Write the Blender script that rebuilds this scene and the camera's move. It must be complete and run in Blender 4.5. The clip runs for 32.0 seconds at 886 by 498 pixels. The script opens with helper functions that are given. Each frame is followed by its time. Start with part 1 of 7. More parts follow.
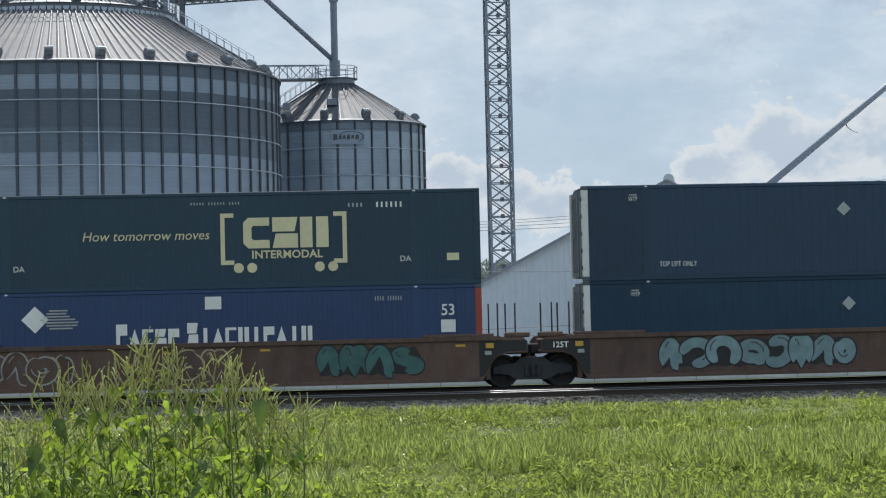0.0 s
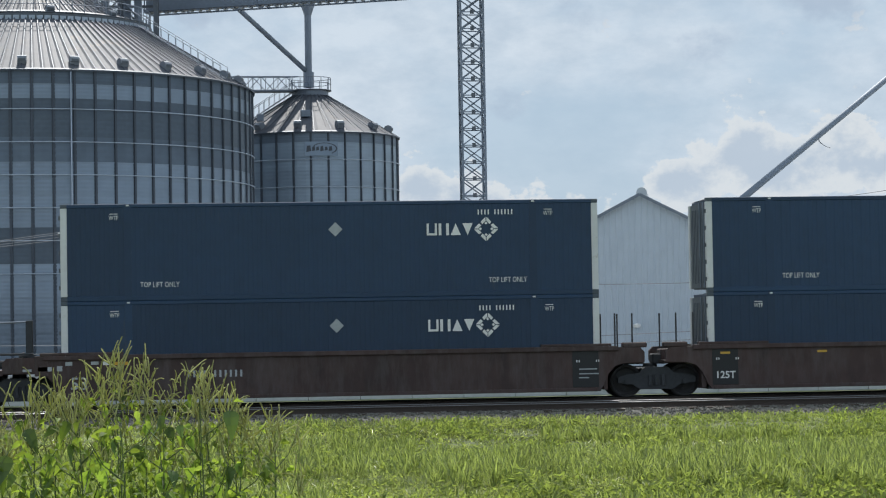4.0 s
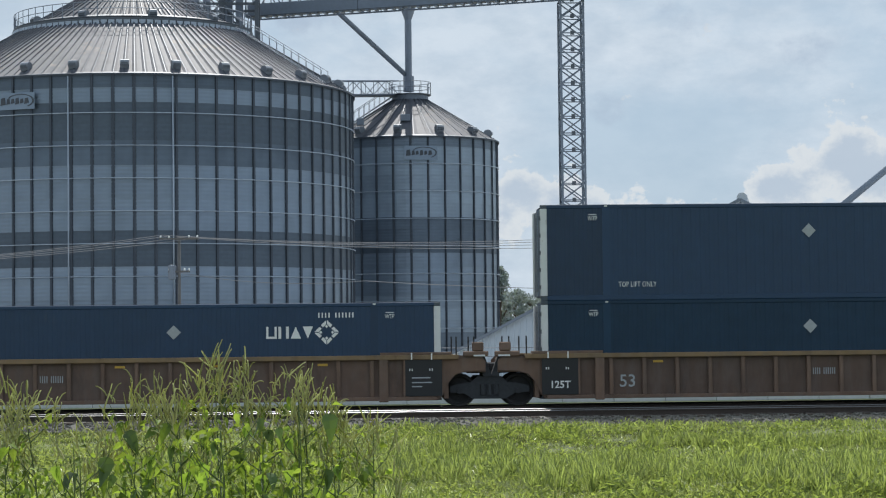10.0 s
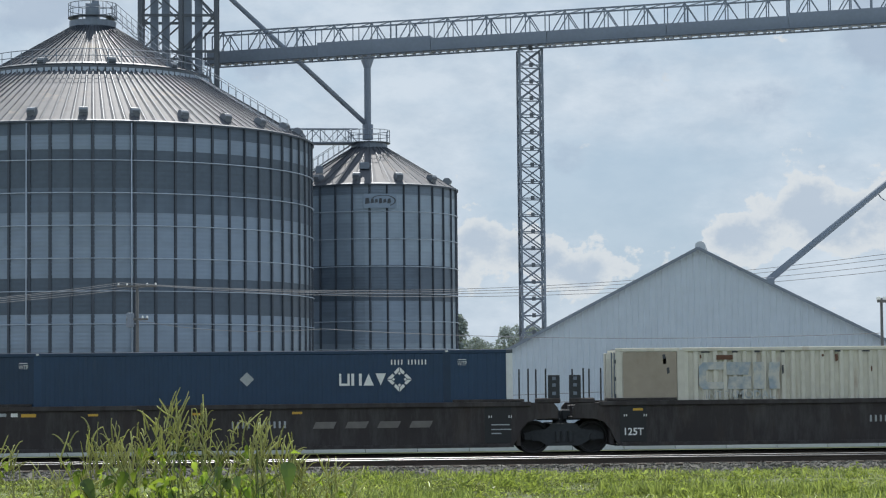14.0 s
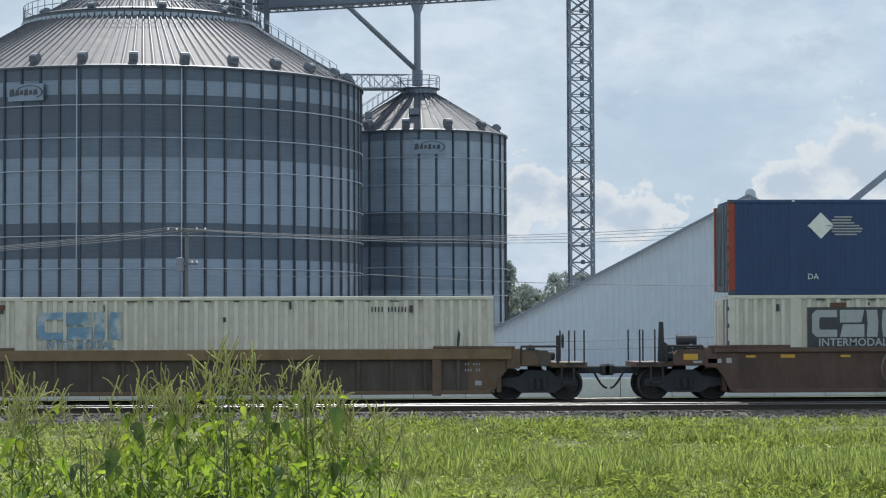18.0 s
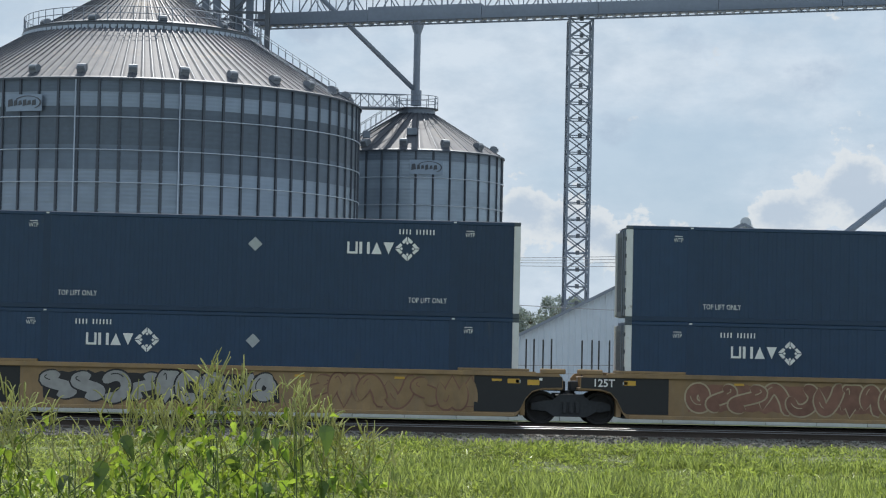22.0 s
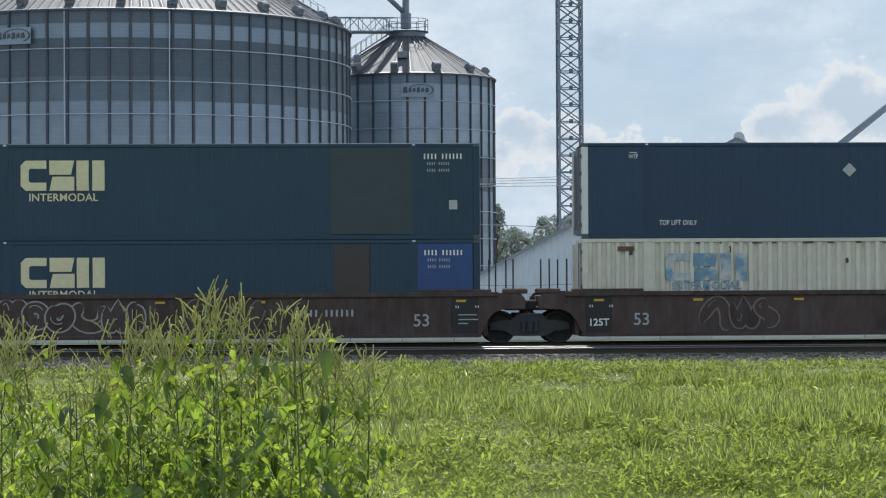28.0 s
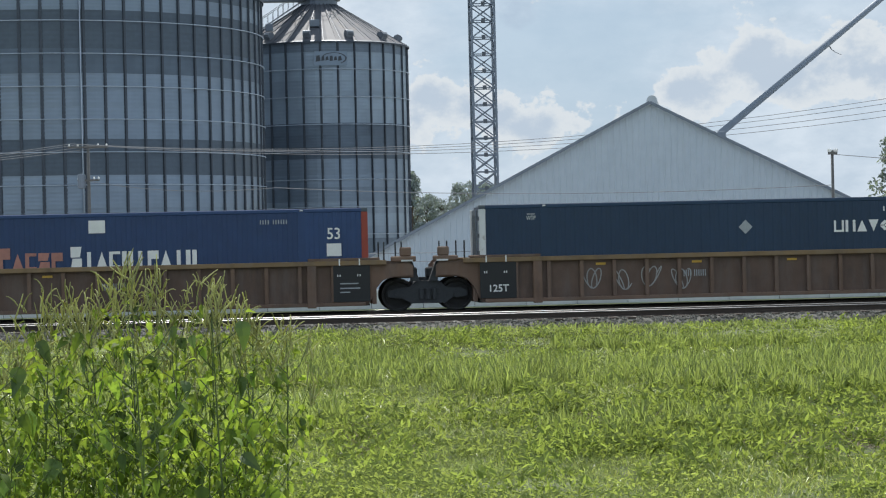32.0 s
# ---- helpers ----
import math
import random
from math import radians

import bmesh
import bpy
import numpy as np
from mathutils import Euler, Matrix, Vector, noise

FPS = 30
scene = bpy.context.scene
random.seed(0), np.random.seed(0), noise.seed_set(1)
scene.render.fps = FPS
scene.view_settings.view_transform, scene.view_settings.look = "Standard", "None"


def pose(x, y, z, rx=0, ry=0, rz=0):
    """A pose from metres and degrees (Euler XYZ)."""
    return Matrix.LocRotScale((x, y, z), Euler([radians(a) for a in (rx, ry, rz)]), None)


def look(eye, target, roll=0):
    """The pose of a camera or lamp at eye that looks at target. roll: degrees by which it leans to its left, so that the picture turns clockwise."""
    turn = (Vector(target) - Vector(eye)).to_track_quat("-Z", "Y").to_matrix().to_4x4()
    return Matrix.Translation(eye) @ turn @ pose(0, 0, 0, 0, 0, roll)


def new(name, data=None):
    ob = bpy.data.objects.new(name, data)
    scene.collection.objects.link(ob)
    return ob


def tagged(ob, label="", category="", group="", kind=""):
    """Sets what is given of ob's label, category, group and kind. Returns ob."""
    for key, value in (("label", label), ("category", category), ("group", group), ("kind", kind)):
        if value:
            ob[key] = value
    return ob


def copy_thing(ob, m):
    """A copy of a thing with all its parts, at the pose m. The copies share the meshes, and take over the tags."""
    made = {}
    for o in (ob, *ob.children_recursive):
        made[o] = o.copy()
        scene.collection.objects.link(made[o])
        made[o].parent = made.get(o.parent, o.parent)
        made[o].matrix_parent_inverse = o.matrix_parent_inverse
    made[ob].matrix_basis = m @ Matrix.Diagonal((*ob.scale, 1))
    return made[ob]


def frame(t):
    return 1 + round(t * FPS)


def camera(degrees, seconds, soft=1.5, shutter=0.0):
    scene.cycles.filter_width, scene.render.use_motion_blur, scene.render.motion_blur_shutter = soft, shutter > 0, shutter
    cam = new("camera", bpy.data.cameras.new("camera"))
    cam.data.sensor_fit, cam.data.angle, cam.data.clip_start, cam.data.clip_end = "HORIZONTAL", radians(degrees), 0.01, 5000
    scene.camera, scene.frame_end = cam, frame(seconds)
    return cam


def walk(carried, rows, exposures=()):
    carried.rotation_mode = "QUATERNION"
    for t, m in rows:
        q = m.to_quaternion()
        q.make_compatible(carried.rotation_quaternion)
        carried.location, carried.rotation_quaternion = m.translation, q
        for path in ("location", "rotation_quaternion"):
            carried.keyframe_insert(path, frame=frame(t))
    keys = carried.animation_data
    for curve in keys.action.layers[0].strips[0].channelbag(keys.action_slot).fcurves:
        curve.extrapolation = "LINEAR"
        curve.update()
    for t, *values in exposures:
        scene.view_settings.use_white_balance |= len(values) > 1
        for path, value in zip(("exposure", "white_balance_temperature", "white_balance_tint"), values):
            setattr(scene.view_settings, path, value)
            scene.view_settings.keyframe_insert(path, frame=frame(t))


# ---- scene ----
# The lens and the way of the camera: it stands still at the grass verge and is only turned.
cam = camera(22.46, 32.0, soft=1.15)
EYE = Vector((0.0, 0.0, 2.55))


def aim(yaw, pitch, lean):
    """A pose at the eye: degrees to the right of +y, upwards, and of the picture's turn to the left."""
    a, b = radians(yaw), radians(pitch)
    way = Vector((math.sin(a) * math.cos(b), math.cos(a) * math.cos(b), math.sin(b)))
    return look(EYE, EYE + way * 50.0, -lean)


walk(cam, [(t, aim(yaw, pitch, lean)) for t, yaw, pitch, lean in (
        (0, 4.880, 1.806, 1.310), (0.5, 4.908, 1.695, 1.303), (1, 5.107, 1.829, 0.934), (1.5, 5.404, 2.076, 0.556),
        (2, 5.771, 2.300, 0.318), (2.5, 6.196, 2.403, 0.377), (4.5, 5.212, 1.888, 1.325), (5, 4.525, 1.729, 1.301),
        (5.5, 3.997, 1.790, 1.005), (6, 3.559, 2.019, 0.797), (6.5, 3.166, 2.227, 0.698), (7, 2.910, 2.373, 0.551),
        (7.5, 2.887, 2.486, 0.326), (8, 2.961, 2.544, 0.166), (8.5, 3.087, 2.570, 0.127), (9, 3.166, 2.539, 0.311),
        (9.5, 3.140, 2.451, 0.538), (10, 3.043, 2.255, 0.614), (10.5, 3.035, 2.028, 0.596), (11, 3.159, 1.892, 0.553),
        (11.5, 3.322, 1.823, 0.579), (12, 3.421, 1.785, 0.678), (12.5, 3.420, 1.884, 0.733), (13, 3.535, 2.247, 0.681),
        (13.5, 3.763, 2.860, 0.646), (14, 4.112, 3.479, 0.569), (14.5, 4.307, 3.773, 0.430), (16.5, 4.059, 3.249, 0.122),
        (17, 3.615, 3.102, 0.125), (17.5, 3.132, 2.659, 0.250), (18, 2.845, 2.105, 0.220), (18.5, 2.829, 1.800, 0.072),
        (19, 2.958, 1.803, 0.020), (19.5, 3.053, 1.866, -0.030), (20, 3.087, 1.930, -0.214), (20.5, 3.029, 2.162, -0.473),
        (21, 2.952, 2.492, -0.878), (21.5, 2.919, 2.690, -1.181), (22, 2.979, 2.640, -1.232), (22.5, 3.108, 2.439, -1.095),
        (23, 3.237, 2.259, -0.781), (23.5, 3.338, 2.108, -0.534), (24, 3.456, 1.994, -0.443), (24.5, 3.502, 1.917, -0.348),
        (25, 3.493, 1.783, -0.395), (25.5, 3.458, 1.555, -0.437), (27.5, 3.210, 0.963, 0.013), (28, 3.126, 0.651, 0.308),
        (28.5, 3.299, 0.527, 0.395), (29, 3.558, 0.685, 0.260), (29.5, 3.788, 0.794, 0.426), (30, 4.072, 0.665, 0.848),
        (30.5, 4.459, 0.456, 1.320), (31, 4.820, 0.268, 1.696), (31.5, 5.053, 0.006, 1.663), (32, 5.271, -0.211, 1.304),
)], ((0.0, -0.03), (12.0, -0.03), (14.0, -0.05), (15.5, -0.04), (18.0, 0.02), (24.0, 0.0), (26.5, 0.04), (28.5, 0.1), (30.0, 0.06), (32.0, 0.03)))

# ---- world, sun, exposure ----
SUN_ELEVATION, SUN_AZIMUTH = 53.0, 2.5
scene.view_settings.exposure = 0.0
scene.view_settings.use_white_balance = True
scene.view_settings.white_balance_temperature = 6380.0


def make_world():
    world = bpy.data.worlds.new("sky")
    scene.world = world
    world.use_nodes = True
    nt = world.node_tree
    nd, ln = nt.nodes, nt.links
    bg = nd["Background"]
    sky = nd.new("ShaderNodeTexSky")
    sky.sky_type, sky.sun_disc = "NISHITA", False
    sky.sun_elevation, sky.sun_rotation = radians(SUN_ELEVATION), radians(SUN_AZIMUTH)
    sky.air_density, sky.dust_density, sky.ozone_density = 1.0, 1.6, 1.5
    co = nd.new("ShaderNodeTexCoord")
    sep = nd.new("ShaderNodeSeparateXYZ")
    ln.new(co.outputs["Generated"], sep.inputs[0])

    def calc(op, p, q=None, r=None):
        n = nd.new("ShaderNodeMath")
        n.operation = op
        for i, v in enumerate((p, q, r)):
            if v is None:
                continue
            if isinstance(v, (int, float)):
                n.inputs[i].default_value = v
            else:
                ln.new(v, n.inputs[i])
        return n.outputs[0]

    # heading and height over the horizon as plane coordinates
    flat = calc("MAXIMUM", calc("SQRT", calc("ADD", calc("MULTIPLY", sep.outputs[0], sep.outputs[0]), calc("MULTIPLY", sep.outputs[1], sep.outputs[1]))), 0.05)
    u = calc("DIVIDE", sep.outputs[0], flat)
    v = calc("DIVIDE", sep.outputs[2], flat)
    both = nd.new("ShaderNodeCombineXYZ")
    ln.new(u, both.inputs[0])
    ln.new(calc("MULTIPLY", v, 1.9), both.inputs[1])
    ln.new(sep.outputs[1], both.inputs[2])
    big = nd.new("ShaderNodeTexNoise")
    big.inputs["Scale"].default_value, big.inputs["Detail"].default_value = 9.0, 10.0
    big.inputs["Roughness"].default_value = 0.6
    ln.new(both.outputs[0], big.inputs["Vector"])
    fine = nd.new("ShaderNodeTexNoise")
    fine.inputs["Scale"].default_value, fine.inputs["Detail"].default_value = 34.0, 9.0
    fine.inputs["Roughness"].default_value = 0.62
    ln.new(both.outputs[0], fine.inputs["Vector"])
    even = nd.new("ShaderNodeCombineXYZ")
    ln.new(u, even.inputs[0])
    ln.new(calc("MULTIPLY", v, 1.15), even.inputs[1])
    puff = nd.new("ShaderNodeTexNoise")
    puff.inputs["Scale"].default_value, puff.inputs["Detail"].default_value = 42.0, 10.0
    puff.inputs["Roughness"].default_value = 0.6
    ln.new(even.outputs[0], puff.inputs["Vector"])
    # cumulus banks (heading, height, half widths, weight)
    heap = calc("MULTIPLY_ADD", puff.outputs["Fac"], 2.6, -1.3)
    for cu, cv, wu, wv, k in ((0.092, 0.06, 0.026, 0.016, 1.0), (0.132, 0.052, 0.022, 0.014, 0.95), (0.236, 0.074, 0.024, 0.022, 1.15), (0.198, 0.06, 0.022, 0.012, 0.85),
                              (0.285, 0.07, 0.03, 0.02, 0.9), (-0.06, 0.06, 0.05, 0.02, 0.9), (0.03, 0.045, 0.04, 0.016, 0.8)):
        du = calc("DIVIDE", calc("SUBTRACT", u, cu), wu)
        dv = calc("DIVIDE", calc("SUBTRACT", v, cv), wv)
        g = calc("EXPONENT", calc("MULTIPLY", calc("ADD", calc("MULTIPLY", du, du), calc("MULTIPLY", dv, dv)), -1.0))
        heap = calc("ADD", heap, calc("MULTIPLY", g, k))
    # a blue gap over the shed, thin veils elsewhere
    gu = calc("DIVIDE", calc("SUBTRACT", u, 0.145), 0.04)
    gv = calc("DIVIDE", calc("SUBTRACT", v, 0.08), 0.024)
    gap = calc("EXPONENT", calc("MULTIPLY", calc("ADD", calc("MULTIPLY", gu, gu), calc("MULTIPLY", gv, gv)), -1.0))
    total = calc("SUBTRACT", calc("MULTIPLY_ADD", big.outputs["Fac"], 1.1, -0.05), calc("MULTIPLY", gap, 0.3))
    cover = nd.new("ShaderNodeMapRange")
    cover.interpolation_type = "SMOOTHSTEP"
    cover.inputs["From Min"].default_value, cover.inputs["From Max"].default_value = 0.26, 0.62
    cover.inputs["To Min"].default_value, cover.inputs["To Max"].default_value = 0.3, 0.95
    ln.new(total, cover.inputs["Value"])
    bank = nd.new("ShaderNodeMapRange")
    bank.interpolation_type = "SMOOTHSTEP"
    bank.inputs["From Min"].default_value, bank.inputs["From Max"].default_value = 0.4, 0.56
    bank.inputs["To Max"].default_value = 0.9
    ln.new(heap, bank.inputs["Value"])
    tone = nd.new("ShaderNodeValToRGB")
    tone.color_ramp.elements[0].position, tone.color_ramp.elements[1].position = 0.34, 0.6
    tone.color_ramp.elements[0].color = (6.4, 7.5, 8.6, 1)
    tone.color_ramp.elements[1].color = (7.9, 8.85, 9.75, 1)
    ln.new(fine.outputs["Fac"], tone.inputs["Fac"])
    # bright rims against the light, blue-grey bodies
    body = nd.new("ShaderNodeMapRange")
    body.interpolation_type = "SMOOTHSTEP"
    body.inputs["From Min"].default_value, body.inputs["From Max"].default_value = 0.58, 1.15
    body.inputs["To Max"].default_value = 0.8
    ln.new(heap, body.inputs["Value"])
    white = nd.new("ShaderNodeMix")
    white.data_type = "RGBA"
    white.inputs["A"].default_value = (8.45, 8.9, 9.15, 1)
    white.inputs["B"].default_value = (5.3, 6.4, 7.7, 1)
    ln.new(body.outputs["Result"], white.inputs["Factor"])
    # torn grey scraps under the veil
    scrap = calc("MULTIPLY_ADD", puff.outputs["Fac"], 2.0, -1.0)
    for cu, cv, wu, wv, k in ((0.157, 0.143, 0.013, 0.011, 0.8), (0.215, 0.128, 0.024, 0.011, 0.75), (0.124, 0.1, 0.011, 0.01, 0.75), (0.264, 0.154, 0.018, 0.018, 1.7),
                              (-0.11, 0.168, 0.05, 0.018, 1.0), (-0.005, 0.148, 0.03, 0.013, 0.8), (0.3, 0.11, 0.02, 0.014, 0.8)):
        du = calc("DIVIDE", calc("SUBTRACT", u, cu), wu)
        dv = calc("DIVIDE", calc("SUBTRACT", v, cv), wv)
        g = calc("EXPONENT", calc("MULTIPLY", calc("ADD", calc("MULTIPLY", du, du), calc("MULTIPLY", dv, dv)), -1.0))
        scrap = calc("ADD", scrap, calc("MULTIPLY", g, k))
    torn = nd.new("ShaderNodeMapRange")
    torn.interpolation_type = "SMOOTHSTEP"
    torn.inputs["From Min"].default_value, torn.inputs["From Max"].default_value = 0.35, 1.0
    torn.inputs["To Max"].default_value = 0.75
    ln.new(scrap, torn.inputs["Value"])
    clear = nd.new("ShaderNodeMix")
    clear.data_type = "RGBA"
    clear.inputs["Factor"].default_value = 0.8
    clear.inputs["B"].default_value = (4.7, 6.5, 8.3, 1)
    ln.new(sky.outputs["Color"], clear.inputs["A"])
    mix = nd.new("ShaderNodeMix")
    mix.data_type = "RGBA"
    ln.new(cover.outputs["Result"], mix.inputs["Factor"])
    ln.new(clear.outputs["Result"], mix.inputs["A"])
    ln.new(tone.outputs["Color"], mix.inputs["B"])
    top = nd.new("ShaderNodeMix")
    top.data_type = "RGBA"
    ln.new(bank.outputs["Result"], top.inputs["Factor"])
    ln.new(mix.outputs["Result"], top.inputs["A"])
    ln.new(white.outputs["Result"], top.inputs["B"])
    grey = nd.new("ShaderNodeMix")
    grey.data_type = "RGBA"
    grey.inputs["B"].default_value = (4.9, 6.0, 7.4, 1)
    ln.new(torn.outputs["Result"], grey.inputs["Factor"])
    ln.new(top.outputs["Result"], grey.inputs["A"])
    ln.new(grey.outputs["Result"], bg.inputs["Color"])
    bg.inputs["Strength"].default_value = 0.085


def make_sun():
    data = bpy.data.lights.new("sun", "SUN")
    data.energy, data.angle, data.color = 5.0, radians(0.6), (1.0, 0.955, 0.88)
    ob = new("sun", data)
    a, e = radians(SUN_AZIMUTH), radians(SUN_ELEVATION)
    way = Vector((math.sin(a) * math.cos(e), math.cos(a) * math.cos(e), math.sin(e)))
    ob.matrix_world = look(way * 300.0, (0, 0, 0))


make_world()
make_sun()

# ---- materials ----
MATS = {}


def mat(name, color, rough=0.6, metal=0.0, vary=0.12, grain=6.0, stain=None, stain_amount=0.0, stain_scale=0.8,
        bump=0.1, streak=0.0, translucent=0.0, spec=0.5, per_object=0.0, per_island=0.0, dust=None, dust_amount=0.4):
    """A surface: base colour varied at two scales, stains, vertical streaks, dust and fine relief, in metres."""
    if name in MATS:
        return MATS[name]
    m = bpy.data.materials.new(name)
    MATS[name] = m
    m.use_nodes = True
    nd, ln = m.node_tree.nodes, m.node_tree.links
    bsdf = nd["Principled BSDF"]
    co = nd.new("ShaderNodeTexCoord")
    info = nd.new("ShaderNodeObjectInfo")
    off = nd.new("ShaderNodeVectorMath")
    off.operation = "MULTIPLY_ADD"
    off.inputs[1].default_value = (1, 1, 1)
    shift = nd.new("ShaderNodeCombineXYZ")
    scale = nd.new("ShaderNodeMath")
    scale.operation = "MULTIPLY"
    scale.inputs[1].default_value = 57.0
    ln.new(info.outputs["Random"], scale.inputs[0])
    ln.new(scale.outputs[0], shift.inputs[0])
    ln.new(scale.outputs[0], shift.inputs[2])
    ln.new(co.outputs["Object"], off.inputs[0])
    ln.new(shift.outputs[0], off.inputs[2])
    fine = nd.new("ShaderNodeTexNoise")
    fine.inputs["Scale"].default_value, fine.inputs["Detail"].default_value = grain, 6.0
    ln.new(off.outputs[0], fine.inputs["Vector"])
    wide = nd.new("ShaderNodeTexNoise")
    wide.inputs["Scale"].default_value, wide.inputs["Detail"].default_value = grain / 9.0, 4.0
    ln.new(off.outputs[0], wide.inputs["Vector"])
    both = nd.new("ShaderNodeMath")
    both.operation = "ADD"
    ln.new(fine.outputs["Fac"], both.inputs[0])
    ln.new(wide.outputs["Fac"], both.inputs[1])
    val = nd.new("ShaderNodeMapRange")
    val.inputs["From Min"].default_value, val.inputs["From Max"].default_value = 0.6, 1.4
    val.inputs["To Min"].default_value, val.inputs["To Max"].default_value = 1.0 - vary, 1.0 + vary
    ln.new(both.outputs[0], val.inputs["Value"])
    last = val.outputs["Result"]
    for amount, source in ((per_object, info.outputs["Random"]), (per_island, None)):
        if amount:
            if source is None:
                geo = nd.new("ShaderNodeNewGeometry")
                source = geo.outputs["Random Per Island"]
            r = nd.new("ShaderNodeMapRange")
            r.inputs["To Min"].default_value, r.inputs["To Max"].default_value = 1.0 - amount, 1.0 + amount
            ln.new(source, r.inputs["Value"])
            mul = nd.new("ShaderNodeMath")
            mul.operation = "MULTIPLY"
            ln.new(last, mul.inputs[0])
            ln.new(r.outputs["Result"], mul.inputs[1])
            last = mul.outputs[0]
    tint = nd.new("ShaderNodeVectorMath")
    tint.operation = "SCALE"
    tint.inputs[0].default_value = color
    ln.new(last, tint.inputs["Scale"])
    out = tint.outputs[0]
    if stain is not None:
        st = nd.new("ShaderNodeTexNoise")
        st.inputs["Scale"].default_value, st.inputs["Detail"].default_value = stain_scale, 8.0
        st.inputs["Roughness"].default_value = 0.65
        if streak:
            sm = nd.new("ShaderNodeMapping")
            sm.inputs["Scale"].default_value = (1.0, 1.0, streak)
            ln.new(off.outputs[0], sm.inputs["Vector"])
            ln.new(sm.outputs[0], st.inputs["Vector"])
        else:
            ln.new(off.outputs[0], st.inputs["Vector"])
        ramp = nd.new("ShaderNodeMapRange")
        ramp.inputs["From Min"].default_value, ramp.inputs["From Max"].default_value = 0.68 - 0.3 * stain_amount, 0.78 - 0.2 * stain_amount
        ramp.inputs["To Max"].default_value = 0.85
        ln.new(st.outputs["Fac"], ramp.inputs["Value"])
        mx = nd.new("ShaderNodeMix")
        mx.data_type = "RGBA"
        mx.inputs["B"].default_value = (*stain, 1)
        ln.new(ramp.outputs["Result"], mx.inputs["Factor"])
        ln.new(out, mx.inputs["A"])
        out = mx.outputs["Result"]
    if dust is not None:
        dm = nd.new("ShaderNodeMapping")
        dm.inputs["Scale"].default_value = (2.4, 2.4, 0.5)
        ln.new(off.outputs[0], dm.inputs["Vector"])
        dn = nd.new("ShaderNodeTexNoise")
        dn.inputs["Scale"].default_value, dn.inputs["Detail"].default_value = 1.3, 9.0
        dn.inputs["Roughness"].default_value = 0.7
        ln.new(dm.outputs[0], dn.inputs["Vector"])
        dr = nd.new("ShaderNodeMapRange")
        dr.inputs["From Min"].default_value, dr.inputs["From Max"].default_value = 0.45, 0.72
        dr.inputs["To Max"].default_value = dust_amount
        ln.new(dn.outputs["Fac"], dr.inputs["Value"])
        dx = nd.new("ShaderNodeMix")
        dx.data_type = "RGBA"
        dx.inputs["B"].default_value = (*dust, 1)
        ln.new(dr.outputs["Result"], dx.inputs["Factor"])
        ln.new(out, dx.inputs["A"])
        out = dx.outputs["Result"]
    ln.new(out, bsdf.inputs["Base Color"])
    bsdf.inputs["Roughness"].default_value, bsdf.inputs["Metallic"].default_value = rough, metal
    bsdf.inputs["Specular IOR Level"].default_value = spec
    if bump:
        bp = nd.new("ShaderNodeBump")
        bp.inputs["Strength"].default_value, bp.inputs["Distance"].default_value = bump, 0.02
        ln.new(fine.outputs["Fac"], bp.inputs["Height"])
        ln.new(bp.outputs[0], bsdf.inputs["Normal"])
    if translucent:
        tr = nd.new("ShaderNodeBsdfTranslucent")
        add = nd.new("ShaderNodeMixShader")
        add.inputs[0].default_value = translucent
        warm = nd.new("ShaderNodeMix")
        warm.data_type, warm.blend_type = "RGBA", "MULTIPLY"
        warm.inputs["Factor"].default_value = 1.0
        warm.inputs["B"].default_value = (1.65, 1.6, 0.8, 1)
        ln.new(out, warm.inputs["A"])
        ln.new(warm.outputs["Result"], tr.inputs["Color"])
        ln.new(bsdf.outputs[0], add.inputs[1])
        ln.new(tr.outputs[0], add.inputs[2])
        ln.new(add.outputs[0], nd["Material Output"].inputs["Surface"])
    return m


